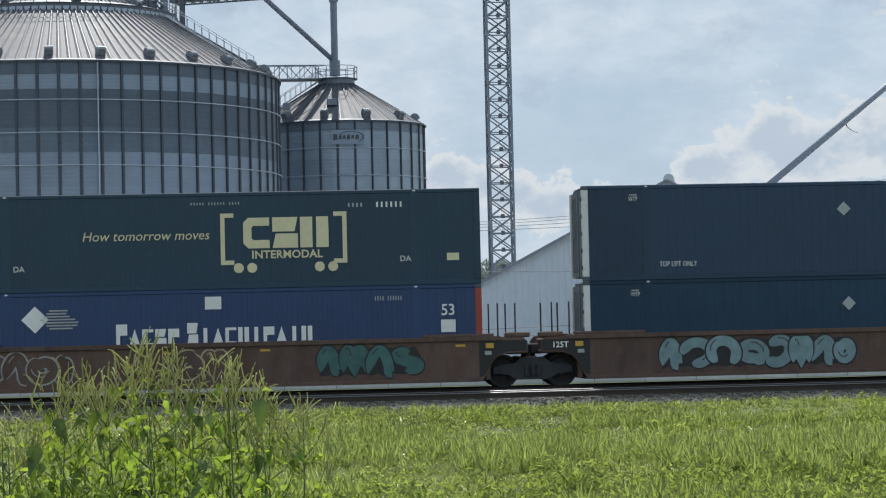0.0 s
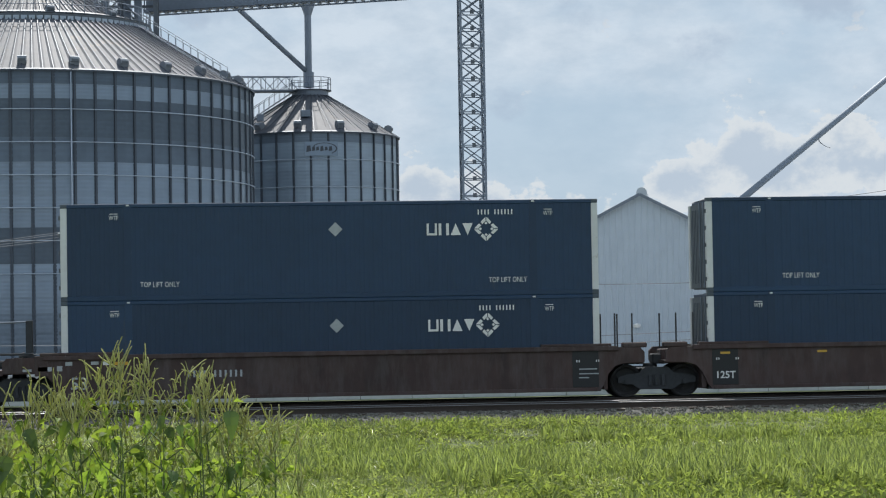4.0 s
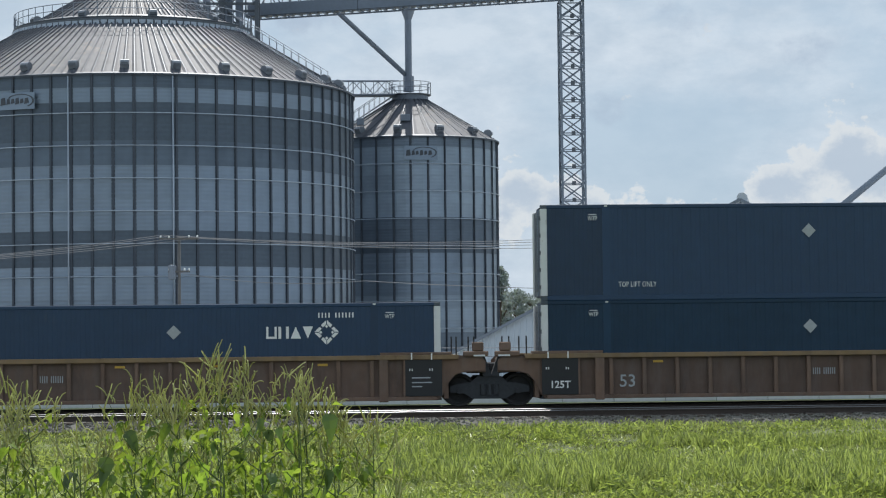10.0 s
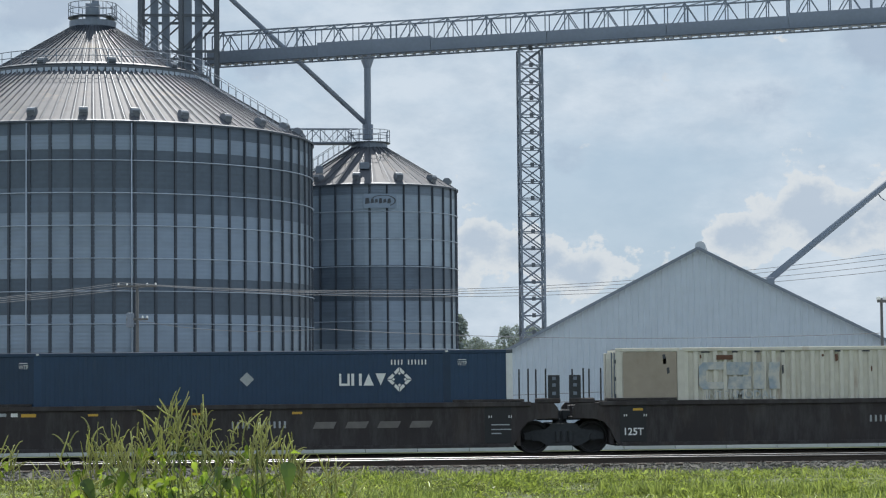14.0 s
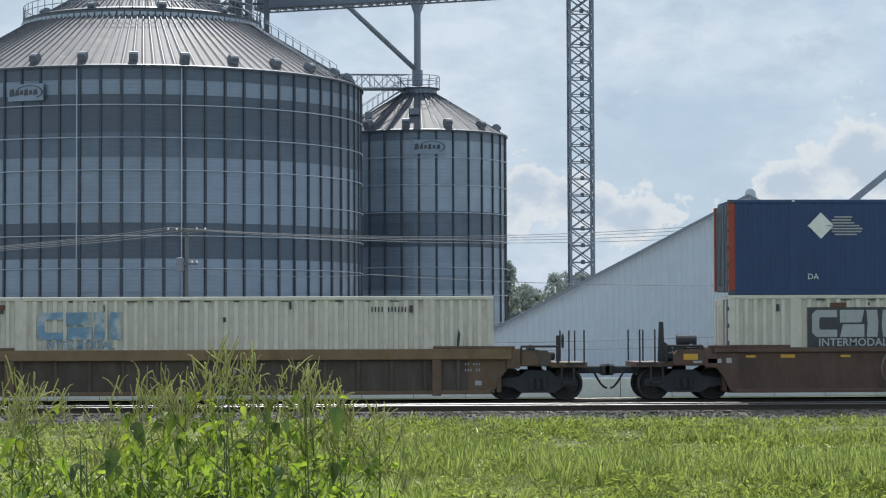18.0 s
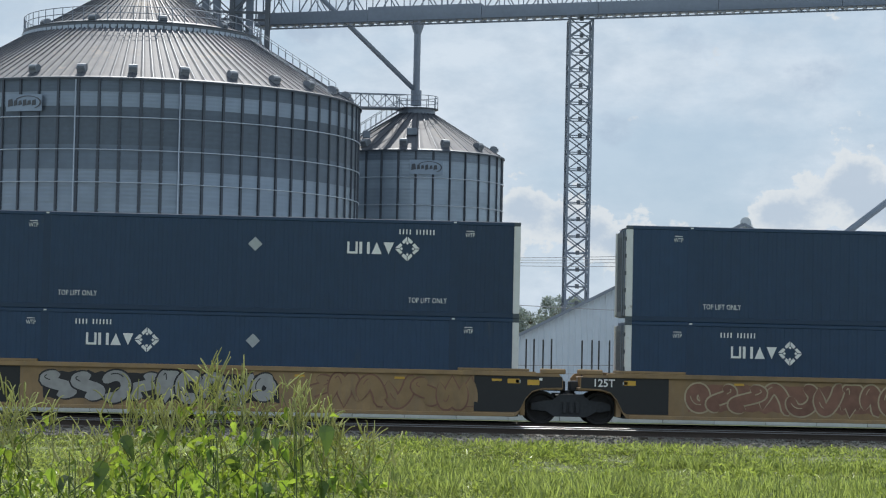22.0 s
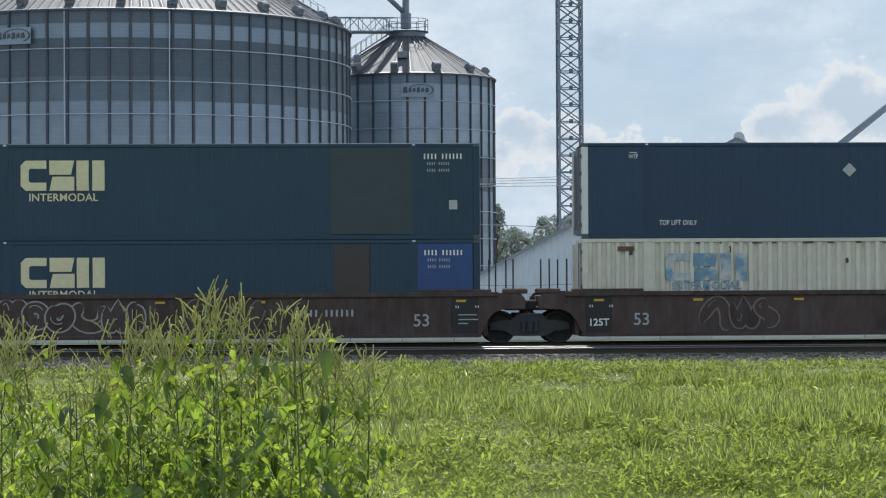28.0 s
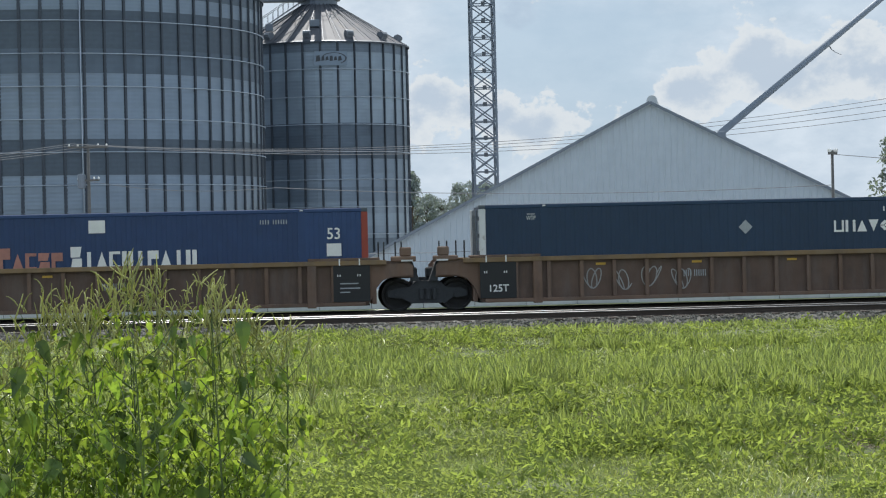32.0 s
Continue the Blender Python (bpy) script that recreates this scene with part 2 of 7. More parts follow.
# ---- mesh building ----
class Shape:
    """Collects corners and faces of one mesh."""

    def __init__(self):
        self.v, self.f = [], []

    def add(self, verts, faces):
        n = len(self.v)
        self.v.extend(tuple(p) for p in verts)
        self.f.extend(tuple(i + n for i in face) for face in faces)
        return self

    def box(self, x0, x1, y0, y1, z0, z1, chamfer=0.0):
        if chamfer <= 0:
            return self.add([(x, y, z) for x in (x0, x1) for y in (y0, y1) for z in (z0, z1)],
                            [(0, 1, 3, 2), (4, 6, 7, 5), (0, 4, 5, 1), (2, 3, 7, 6), (0, 2, 6, 4), (1, 5, 7, 3)])
        bm = bmesh.new()
        bmesh.ops.create_cube(bm, size=1.0)
        for p in bm.verts:
            p.co = Vector(((x0 + x1) / 2 + p.co.x * (x1 - x0), (y0 + y1) / 2 + p.co.y * (y1 - y0), (z0 + z1) / 2 + p.co.z * (z1 - z0)))
        bmesh.ops.bevel(bm, geom=bm.edges[:], offset=chamfer, segments=1, affect="EDGES")
        bm.verts.ensure_lookup_table()
        self.add([p.co[:] for p in bm.verts], [[p.index for p in face.verts] for face in bm.faces])
        bm.free()
        return self

    def tube(self, a, b, r0, r1=None, n=8, caps=True):
        a, b = Vector(a), Vector(b)
        r1 = r0 if r1 is None else r1
        d = (b - a).normalized()
        side = d.orthogonal().normalized()
        other = d.cross(side)
        ring = [(side * math.cos(2 * math.pi * i / n) + other * math.sin(2 * math.pi * i / n)) for i in range(n)]
        verts = [a + w * r0 for w in ring] + [b + w * r1 for w in ring]
        faces = [(i, (i + 1) % n, n + (i + 1) % n, n + i) for i in range(n)]
        if caps:
            faces += [tuple(reversed(range(n))), tuple(range(n, 2 * n))]
        return self.add(verts, faces)

    def beam(self, a, b, w, h):
        """A bar of w x h from a to b; h runs upwards as far as the bar allows."""
        a, b = Vector(a), Vector(b)
        d = (b - a).normalized()
        side = d.cross(Vector((0, 0, 1)))
        side = side.normalized() if side.length > 1e-4 else Vector((1, 0, 0))
        up = side.cross(d).normalized()
        c = [side * sx * w / 2 + up * sz * h / 2 for sx, sz in ((-1, -1), (1, -1), (1, 1), (-1, 1))]
        return self.add([a + q for q in c] + [b + q for q in c],
                        [(0, 1, 5, 4), (1, 2, 6, 5), (2, 3, 7, 6), (3, 0, 4, 7), (3, 2, 1, 0), (4, 5, 6, 7)])

    def prism(self, outline, y0, y1):
        """An outline in x, z, thick from y0 to y1."""
        n = len(outline)
        return self.add([(x, y0, z) for x, z in outline] + [(x, y1, z) for x, z in outline],
                        [tuple(range(n)), tuple(reversed(range(n, 2 * n)))] + [(i, n + i, n + (i + 1) % n, (i + 1) % n) for i in range(n)])

    def turned(self, profile, n=24, a0=0.0, a1=2 * math.pi, centre=(0, 0)):
        """A profile of (radius, z) turned about an upright axis."""
        full = abs(a1 - a0 - 2 * math.pi) < 1e-6
        m = n if full else n + 1
        k = len(profile)
        verts = [(centre[0] + r * math.cos(a0 + (a1 - a0) * i / n), centre[1] + r * math.sin(a0 + (a1 - a0) * i / n), z)
                 for i in range(m) for r, z in profile]
        faces = []
        for i in range(n):
            j = (i + 1) % m
            for q in range(k - 1):
                faces.append((i * k + q, j * k + q, j * k + q + 1, i * k + q + 1))
        return self.add(verts, faces)

    def mesh(self, name, smooth=False):
        me = bpy.data.meshes.new(name)
        me.from_pydata(self.v, [], self.f)
        if smooth:
            me.polygons.foreach_set("use_smooth", [True] * len(me.polygons))
        me.update()
        return me


def part(name, shape, material, parent=None, label="", m=None, smooth=False):
    """Links a shape or a mesh as one object, under a thing or part where one is given."""
    if isinstance(shape, Shape):
        me = shape.mesh(name, smooth)
    else:
        me = shape
    if material is not None and not me.materials:
        me.materials.append(material)
    ob = new(name, me)
    if parent is not None:
        ob.parent = parent
    if m is not None:
        ob.matrix_basis = m
    if label:
        ob["label"] = label
    return ob


def thing(name, label, category, group="", kind="", m=None):
    ob = new(name)
    ob.empty_display_size = 0.3
    if m is not None:
        ob.matrix_basis = m
    return tagged(ob, label, category, group, kind)


TEXT = {}


def letters(words, size, material, spread=1.0, lean=0.0, bold=0.0, narrow=1.0):
    """A mesh of flat letters in the x, z plane that reads from -y, centred, of cap height about 0.7 of size."""
    key = (words, size, material.name, spread, lean, bold, narrow)
    if key not in TEXT:
        cu = bpy.data.curves.new("letters", "FONT")
        cu.body, cu.size, cu.align_x, cu.align_y, cu.space_character, cu.shear, cu.offset, cu.resolution_u = words, size, "CENTER", "CENTER", spread, lean, bold, 3
        ob = bpy.data.objects.new("letters", cu)
        me = bpy.data.meshes.new_from_object(ob)
        me.transform(Matrix.Rotation(radians(90), 4, "X") @ Matrix.Diagonal((narrow, 1, 1, 1)))
        me.materials.clear()
        me.materials.append(material)
        bpy.data.objects.remove(ob)
        TEXT[key] = me
    return TEXT[key]

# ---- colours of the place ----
# blue lift in the bin sheet tones stands in for distance haze
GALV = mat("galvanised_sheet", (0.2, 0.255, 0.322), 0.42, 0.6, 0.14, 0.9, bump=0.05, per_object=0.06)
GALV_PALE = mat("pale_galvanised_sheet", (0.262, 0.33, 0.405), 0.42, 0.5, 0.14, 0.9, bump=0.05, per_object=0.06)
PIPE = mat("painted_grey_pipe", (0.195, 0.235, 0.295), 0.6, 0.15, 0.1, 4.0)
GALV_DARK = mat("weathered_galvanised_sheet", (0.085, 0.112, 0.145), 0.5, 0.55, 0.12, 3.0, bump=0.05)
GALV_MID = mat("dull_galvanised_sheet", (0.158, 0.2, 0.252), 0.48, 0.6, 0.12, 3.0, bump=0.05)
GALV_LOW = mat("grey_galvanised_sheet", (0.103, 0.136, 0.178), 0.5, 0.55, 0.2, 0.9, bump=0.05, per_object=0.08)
# warm patches: rust, with the tan sheen on the roofs put into the colour
ROOF_GALV = mat("roof_galvanised_sheet", (0.09, 0.098, 0.118), 0.66, 0.1, 0.25, 1.2, stain=(0.165, 0.145, 0.13), stain_amount=0.35, stain_scale=0.5, bump=0.04)
# lifted from near black: haze put into the colour
STIFF = mat("stiffener_steel", (0.058, 0.073, 0.095), 0.55, 0.4, 0.1, 4.0, bump=0.0)
STEEL = mat("structural_steel", (0.18, 0.215, 0.265), 0.5, 0.5, 0.12, 5.0)
STEEL_DARK = mat("dark_structural_steel", (0.1, 0.115, 0.135), 0.55, 0.4, 0.12, 5.0)
SIDING = mat("white_ribbed_siding", (0.45, 0.52, 0.595), 0.5, 0.0, 0.06, 2.0, stain=(0.5, 0.5, 0.48), stain_amount=0.12, stain_scale=0.6, streak=0.15)
SHED_ROOF = mat("pale_roof_sheet", (0.46, 0.5, 0.54), 0.45, 0.3, 0.08, 2.0)
CONCRETE = mat("pale_concrete", (0.62, 0.64, 0.66), 0.85, 0.0, 0.12, 5.0, stain=(0.36, 0.35, 0.32), stain_amount=0.2, per_object=0.06)
WOOD_POLE = mat("weathered_pole_wood", (0.12, 0.12, 0.12), 0.85, 0.0, 0.2, 9.0)
WIRE = mat("cable", (0.22, 0.23, 0.25), 0.6, 0.3, 0.05)
RAIL_SIDE = mat("rusty_rail", (0.055, 0.042, 0.036), 0.75, 0.2, 0.2, 12.0)
RAIL_HEAD = mat("polished_rail_head", (0.16, 0.16, 0.16), 0.36, 1.0, 0.05, 8.0, bump=0.0)
TIE = mat("tarred_tie_wood", (0.07, 0.055, 0.045), 0.9, 0.0, 0.25, 8.0, per_object=0.25)
BALLAST = mat("crushed_stone", (0.135, 0.13, 0.115), 0.9, 0.0, 0.3, 10.0, per_island=0.4, bump=0.3)
SOIL = mat("grassy_soil", (0.115, 0.14, 0.055), 0.95, 0.0, 0.35, 1.6, stain=(0.15, 0.135, 0.085), stain_amount=0.25, stain_scale=0.35, bump=0.5)
VENT = mat("dull_vent_sheet", (0.2, 0.225, 0.26), 0.5, 0.35, 0.12, 3.0, bump=0.0)
RING = mat("pale_wind_ring_steel", (0.36, 0.42, 0.5), 0.5, 0.3, 0.1, 4.0, bump=0.0)
GRAVEL_LOT = mat("grey_gravel_lot", (0.33, 0.325, 0.30), 0.95, 0.0, 0.2, 4.0, bump=0.3)
WHITE = mat("white_lettering", (0.78, 0.79, 0.78), 0.6, 0.0, 0.08, 9.0, bump=0.0)
GREY_MARK = mat("faded_lettering", (0.38, 0.41, 0.43), 0.65, 0.0, 0.15, 9.0, bump=0.0)

# ---- ground ----


def make_ground():
    s = Shape()
    # one sheet to the horizon with gentle swells near the verge
    xs = [-3000, -800, -200, -80] + [-40 + i * 2 for i in range(41)] + [80, 200, 800, 3000]
    ys = [-600, -100, -20] + [i * 2.0 for i in range(31)] + [75, 90, 130, 200, 400, 1200, 4000]
    k = len(ys)
    for x in xs:
        for y in ys:
            z = 0.0
            if 8 < y < 58 and abs(x) < 45:
                z = 0.16 * noise.noise((x * 0.13, y * 0.13, 0.7)) + 0.05 * noise.noise((x * 0.5, y * 0.5, 2.0)) - 0.02
            s.v.append((x, y, z))
    s.f = [(i * k + j, (i + 1) * k + j, (i + 1) * k + j + 1, i * k + j + 1) for i in range(len(xs) - 1) for j in range(k - 1)]
    tagged(part("ground", s, SOIL, smooth=True), "grassy verge of green and bare brown soil", "ground", kind="structure")
    lot = Shape().box(-400, 400, 86.5, 330, -0.2, 0.03)
    tagged(part("gravel_lot", lot, GRAVEL_LOT), "grey gravel yard around the grain bins and shed", "ground", kind="structure")


TRACKS = (63.7, 68.3)
RAIL_TOP = 0.455


def rail_crown(y):
    """The worn, rounded running surface of a rail, along x."""
    prof = []
    for k in range(9):
        a = radians(-72 + 18 * k)
        prof.append((y + 0.037 * math.sin(a), RAIL_TOP - 0.03 + 0.03 * math.cos(a)))
    s = Shape()
    for yy, z in prof:
        s.v += [(-1200, yy, z), (200, yy, z)]
    s.f = [(2 * i, 2 * i + 1, 2 * i + 3, 2 * i + 2) for i in range(8)]
    return s


def make_track():
    bed = Shape()
    n = 140
    rows = []
    for i in range(n + 1):
        x = -140 + 2.0 * i
        w = 0.12 * noise.noise((x * 0.4, 0.2, 1.3))
        rows.append([(x, 61.75 + w, -0.1), (x, 62.38 + 0.5 * w, 0.235), (x, 70.4, 0.225), (x, 72.6, -0.1)])
    for i in range(n + 1):
        bed.v.extend(rows[i])
    bed.f = [(i * 4 + j, (i + 1) * 4 + j, (i + 1) * 4 + j + 1, i * 4 + j + 1) for i in range(n) for j in range(3)]
    tagged(part("ballast_bed", bed, BALLAST), "grey crushed stone bed under two tracks", "track bed", kind="structure")
    # loose stones on the near shoulder, too many to count
    rng = np.random.default_rng(5)
    st = Shape()
    for _ in range(11000):
        x = rng.uniform(-22, 34)
        y = rng.uniform(61.7, 62.75)
        z = -0.1 + min(1.0, max(0.0, (y - 61.75) / 0.63)) * 0.335
        r = rng.uniform(0.025, 0.06)
        p = [(r * rng.uniform(0.6, 1.2) * dx, r * rng.uniform(0.6, 1.2) * dy, r * rng.uniform(0.5, 1.1) * dz) for dx, dy, dz in
             ((1, 0, 0), (-1, 0, 0), (0, 1, 0), (0, -1, 0), (0, 0, 1), (0, 0, -1))]
        st.add([(x + a, y + b, z + c + 0.01) for a, b, c in p], [(0, 2, 4), (2, 1, 4), (1, 3, 4), (3, 0, 4), (2, 0, 5), (1, 2, 5), (3, 1, 5), (0, 3, 5)])
    tagged(part("ballast_stones", st, BALLAST), "loose grey crushed stones along the track shoulder", "gravel", kind="stuff")
    for yc in TRACKS:
        track = thing("railway_track", "steel rails on dark wooden ties in grey ballast", "track", "parallel tracks", "structure", m=pose(0, yc, 0))
        for side in (-1, 1):
            y = side * 0.7525
            t = RAIL_TOP
            half = [(0.07, t - 0.17), (0.07, t - 0.158), (0.012, t - 0.142), (0.009, t - 0.05), (0.036, t - 0.042), (0.036, t - 0.022)]
            prof = [(y + a, z) for a, z in half] + [(y - a, z) for a, z in half[::-1]]
            n = len(prof)
            foot = Shape().add([(x, a, z) for x in (-1200, 200) for a, z in prof], [(k, (k + 1) % n, n + (k + 1) % n, n + k) for k in range(n)])
            rail = part("rail", foot, RAIL_SIDE, track, "rusty steel rail with a bright worn head")
            part("rail_head", rail_crown(y), RAIL_HEAD, rail, "polished running surface")
        tie = Shape().box(-0.115, 0.115, -1.3, 1.3, 0.12, RAIL_TOP - 0.172, 0.012).mesh("tie")
        for i in range(130 if yc < 65 else 62):
            part("tie", tie, TIE, track, m=pose((-30 if yc < 65 else -9) + i * 0.52, random.uniform(-0.05, 0.05), random.uniform(-0.01, 0.0), 0, 0, random.uniform(-1, 1)))


def make_barrier():
    wall = thing("concrete_barrier_wall", "low pale concrete barrier wall of long blocks", "wall", kind="structure", m=pose(0, 85, 0))
    block = Shape().box(-0.98, 0.98, 0.0, 0.3, 0.0, 0.74, 0.012).mesh("block")
    for i in range(60):
        part("block", block, CONCRETE, wall, m=pose(17.93 + (i - 32) * 1.98, random.uniform(-0.006, 0.006), random.uniform(-0.01, 0)))
    part("backing", Shape().box(-60, 75, 0.06, 0.27, 0, 0.7), STEEL_DARK, wall)


# ---- grain bins ----


def grain_bin(name, label, cx, cy, radius, eave, stiffeners, tones, roof_rise, top_radius, deck_radius=None, front=True):
    bin_ = thing(name, label, "silo", "grain bins", m=pose(cx, cy, 0))
    panel = 1.118
    n = stiffeners * 2
    facing = math.atan2(-cy, -cx)
    z = eave
    for depth_to, tone in tones:
        end = max(0.3, eave - depth_to * panel)
        rings = max(1, round((z - end) / panel))
        step = (z - end) / rings
        for _ in range(rings):
            s = Shape()
            profile = [(radius + 0.004 * math.cos(i * math.pi), z - step + step * i / 8) for i in range(9)]
            profile[0], profile[-1] = (radius - 0.006, z - step), (radius + 0.01, z)
            s.turned(profile, n)
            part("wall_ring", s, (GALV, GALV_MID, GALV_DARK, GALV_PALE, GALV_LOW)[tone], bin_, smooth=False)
            z -= step
    part("foundation", Shape().turned([(0.1, 0.0), (radius + 0.5, 0.0), (radius + 0.5, 0.3), (0.1, 0.3)], 48), CONCRETE, bin_)
    w = 0.085 if radius > 10 else 0.06
    hat = [(-w - 0.04, 0.03), (-w, 0.03), (-w + 0.015, -0.08), (w - 0.015, -0.08), (w, 0.03), (w + 0.04, 0.03)]
    post = Shape()
    for x, y in hat:
        post.v += [(x, y, 0.3), (x, y, eave - 0.05)]
    post.f = [(2 * i, 2 * i + 2, 2 * i + 3, 2 * i + 1) for i in range(5)]
    post = post.mesh("stiffener")
    for i in range(stiffeners):
        a = facing + 2 * math.pi * i / stiffeners
        part("stiffener", post, STIFF, bin_, m=Matrix.Translation((math.cos(a) * (radius + 0.03), math.sin(a) * (radius + 0.03), 0)) @ Matrix.Rotation(a + math.pi / 2, 4, "Z"))
    z = eave - (2.4 if radius > 10 else 2.0) * panel
    lowest = eave - 13.5 * panel if radius > 10 else 1.0
    while z > lowest:
        part("wind_ring", Shape().turned([(radius + 0.08, z - 0.03), (radius + 0.17, z - 0.03), (radius + 0.17, z + 0.03), (radius + 0.08, z + 0.03)], n), RING, bin_, smooth=True)
        z -= 2 * panel
    slope = roof_rise / (radius - top_radius)
    roof = Shape()
    ribs = stiffeners * 2 if radius > 10 else stiffeners
    m = ribs * 4
    rib_h = 0.09
    # on the large roof only every second rib goes on above the step
    waist = 8.9 if radius > 10 else top_radius
    prof_r = [radius + 0.18, waist, top_radius] if radius > 10 else [radius + 0.18, top_radius]
    k = len(prof_r)
    for i in range(m):
        a = 2 * math.pi * i / m
        for r in prof_r:
            up = rib_h if i % (8 if r < waist - 0.1 else 4) == 0 else 0.0
            roof.v.append((r * math.cos(a), r * math.sin(a), eave + (radius - r) * slope + up + 0.04))
    roof.f = [(k * i + w, k * ((i + 1) % m) + w, k * ((i + 1) % m) + w + 1, k * i + w + 1) for i in range(m) for w in range(k - 1)]
    part("roof", roof, ROOF_GALV, bin_, "bright ribbed conical steel roof")
    long_rib, short_rib = (Shape().beam((radius + 0.18, 0, eave + 0.08 - 0.18 * slope), (end, 0, eave + (radius - end) * slope + 0.08), 0.06, 0.12).mesh("roof_rib") for end in (top_radius, waist))
    for i in range(ribs):
        part("roof_rib", short_rib if i % 2 else long_rib, STIFF, bin_, m=Matrix.Rotation(2 * math.pi * i / ribs, 4, "Z"))
    part("eave_ring", Shape().turned([(radius + 0.02, eave - 0.06), (radius + 0.22, eave - 0.1), (radius + 0.22, eave + 0.02), (radius, eave + 0.12)], n), STIFF, bin_)
    cap = Shape().turned([(top_radius + 0.25, eave + roof_rise - 0.1), (top_radius + 0.25, eave + roof_rise + 0.45), (0.05, eave + roof_rise + 0.55)], 24)
    part("roof_collar", cap, STEEL, bin_)
    # hooded vents near the eave, and a few on the upper slope of the large roof
    tiers = [(28, radius - 0.8, -2.3), (10, 8.0, 9.6)] if radius > 10 else [(12, radius - 0.7, -9.0)]
    hood = [(-0.34, -0.1), (-0.32, 0.26), (-0.2, 0.42), (0.02, 0.48), (0.24, 0.42), (0.36, 0.26), (0.38, 0.08), (0.3, 0.02), (0.2, -0.2)]
    vm = Shape().prism(hood, -0.3, 0.3).mesh("roof_vent")
    mouth = Shape().box(0.372, 0.386, -0.24, 0.24, 0.09, 0.25).mesh("vent_mouth")
    for count, r, phase in tiers:
        for i in range(count):
            a = facing + radians(phase) + 2 * math.pi * i / count
            v = part("roof_vent", vm, VENT, bin_, m=Matrix.Translation((r * math.cos(a), r * math.sin(a), eave + (radius - r) * slope + 0.1)) @ Matrix.Rotation(a, 4, "Z"))
            part("vent_mouth", mouth, STEEL_DARK, v)
    return bin_


def ring_rail(name, parent, r, z, posts, a0=0.0, a1=2 * math.pi, h=1.05):
    """A round guard rail: posts and two rails, with a narrow deck."""
    deck = Shape().turned([(r - 0.7, z - 0.05), (r + 0.05, z - 0.05), (r + 0.05, z + 0.02), (r - 0.7, z + 0.02), (r - 0.7, z - 0.05)], 48, a0, a1)
    ob = part(name, deck, STEEL_DARK, parent, "steel catwalk with a guard rail")
    for q in (0.55, 1.0):
        part("hand_rail", Shape().turned([(r - 0.03, z + h * q), (r, z + h * q - 0.03), (r + 0.03, z + h * q), (r, z + h * q + 0.03), (r - 0.03, z + h * q)], 48, a0, a1), STEEL, ob)
    pm = Shape().tube((0, 0, 0), (0, 0, h), 0.03, n=6).mesh("rail_post")
    for i in range(posts + 1):
        a = a0 + (a1 - a0) * i / posts
        part("rail_post", pm, STEEL, ob, m=pose(r * math.cos(a), r * math.sin(a), z))
    return ob


def brand_mark(parent, width, height, m, ink):
    """A maker's mark: a row of plain dark blocks in a flat oval loop."""
    ob = part("maker_mark", Shape().box(-width * 0.52, width * 0.52, -0.012, 0.0, -height * 0.5, height * 0.5), GALV, parent, "faded maker's mark", m=m)
    x = -width * 0.47
    for w, h in ((0.15, 0.46), (0.1, 0.36), (0.1, 0.3), (0.11, 0.4), (0.1, 0.3), (0.12, 0.36)):
        part("block_mark", Shape().prism([(x, -h * height / 2), (x + w * width, -h * height / 2 + 0.06), (x + w * width * 0.82, h * height / 2), (x + w * width * 0.12, h * height / 2 - 0.05)], -0.05, -0.014), ink, ob)
        x += width * (w + 0.028)
    loop = [(1.0, math.pi * (-0.3 + 1.14 * k / 20)) for k in range(21)] + [(0.9, math.pi * (-0.3 + 1.14 * k / 20)) for k in range(20, -1, -1)]
    part("arc_mark", Shape().prism([(math.cos(w) * f * width * 0.4 + width * 0.1, math.sin(w) * f * height * 0.42) for f, w in loop], -0.05, -0.014), ink, ob)


BIG, SMALL = (-14.27, 169.0), (7.33, 188.0)


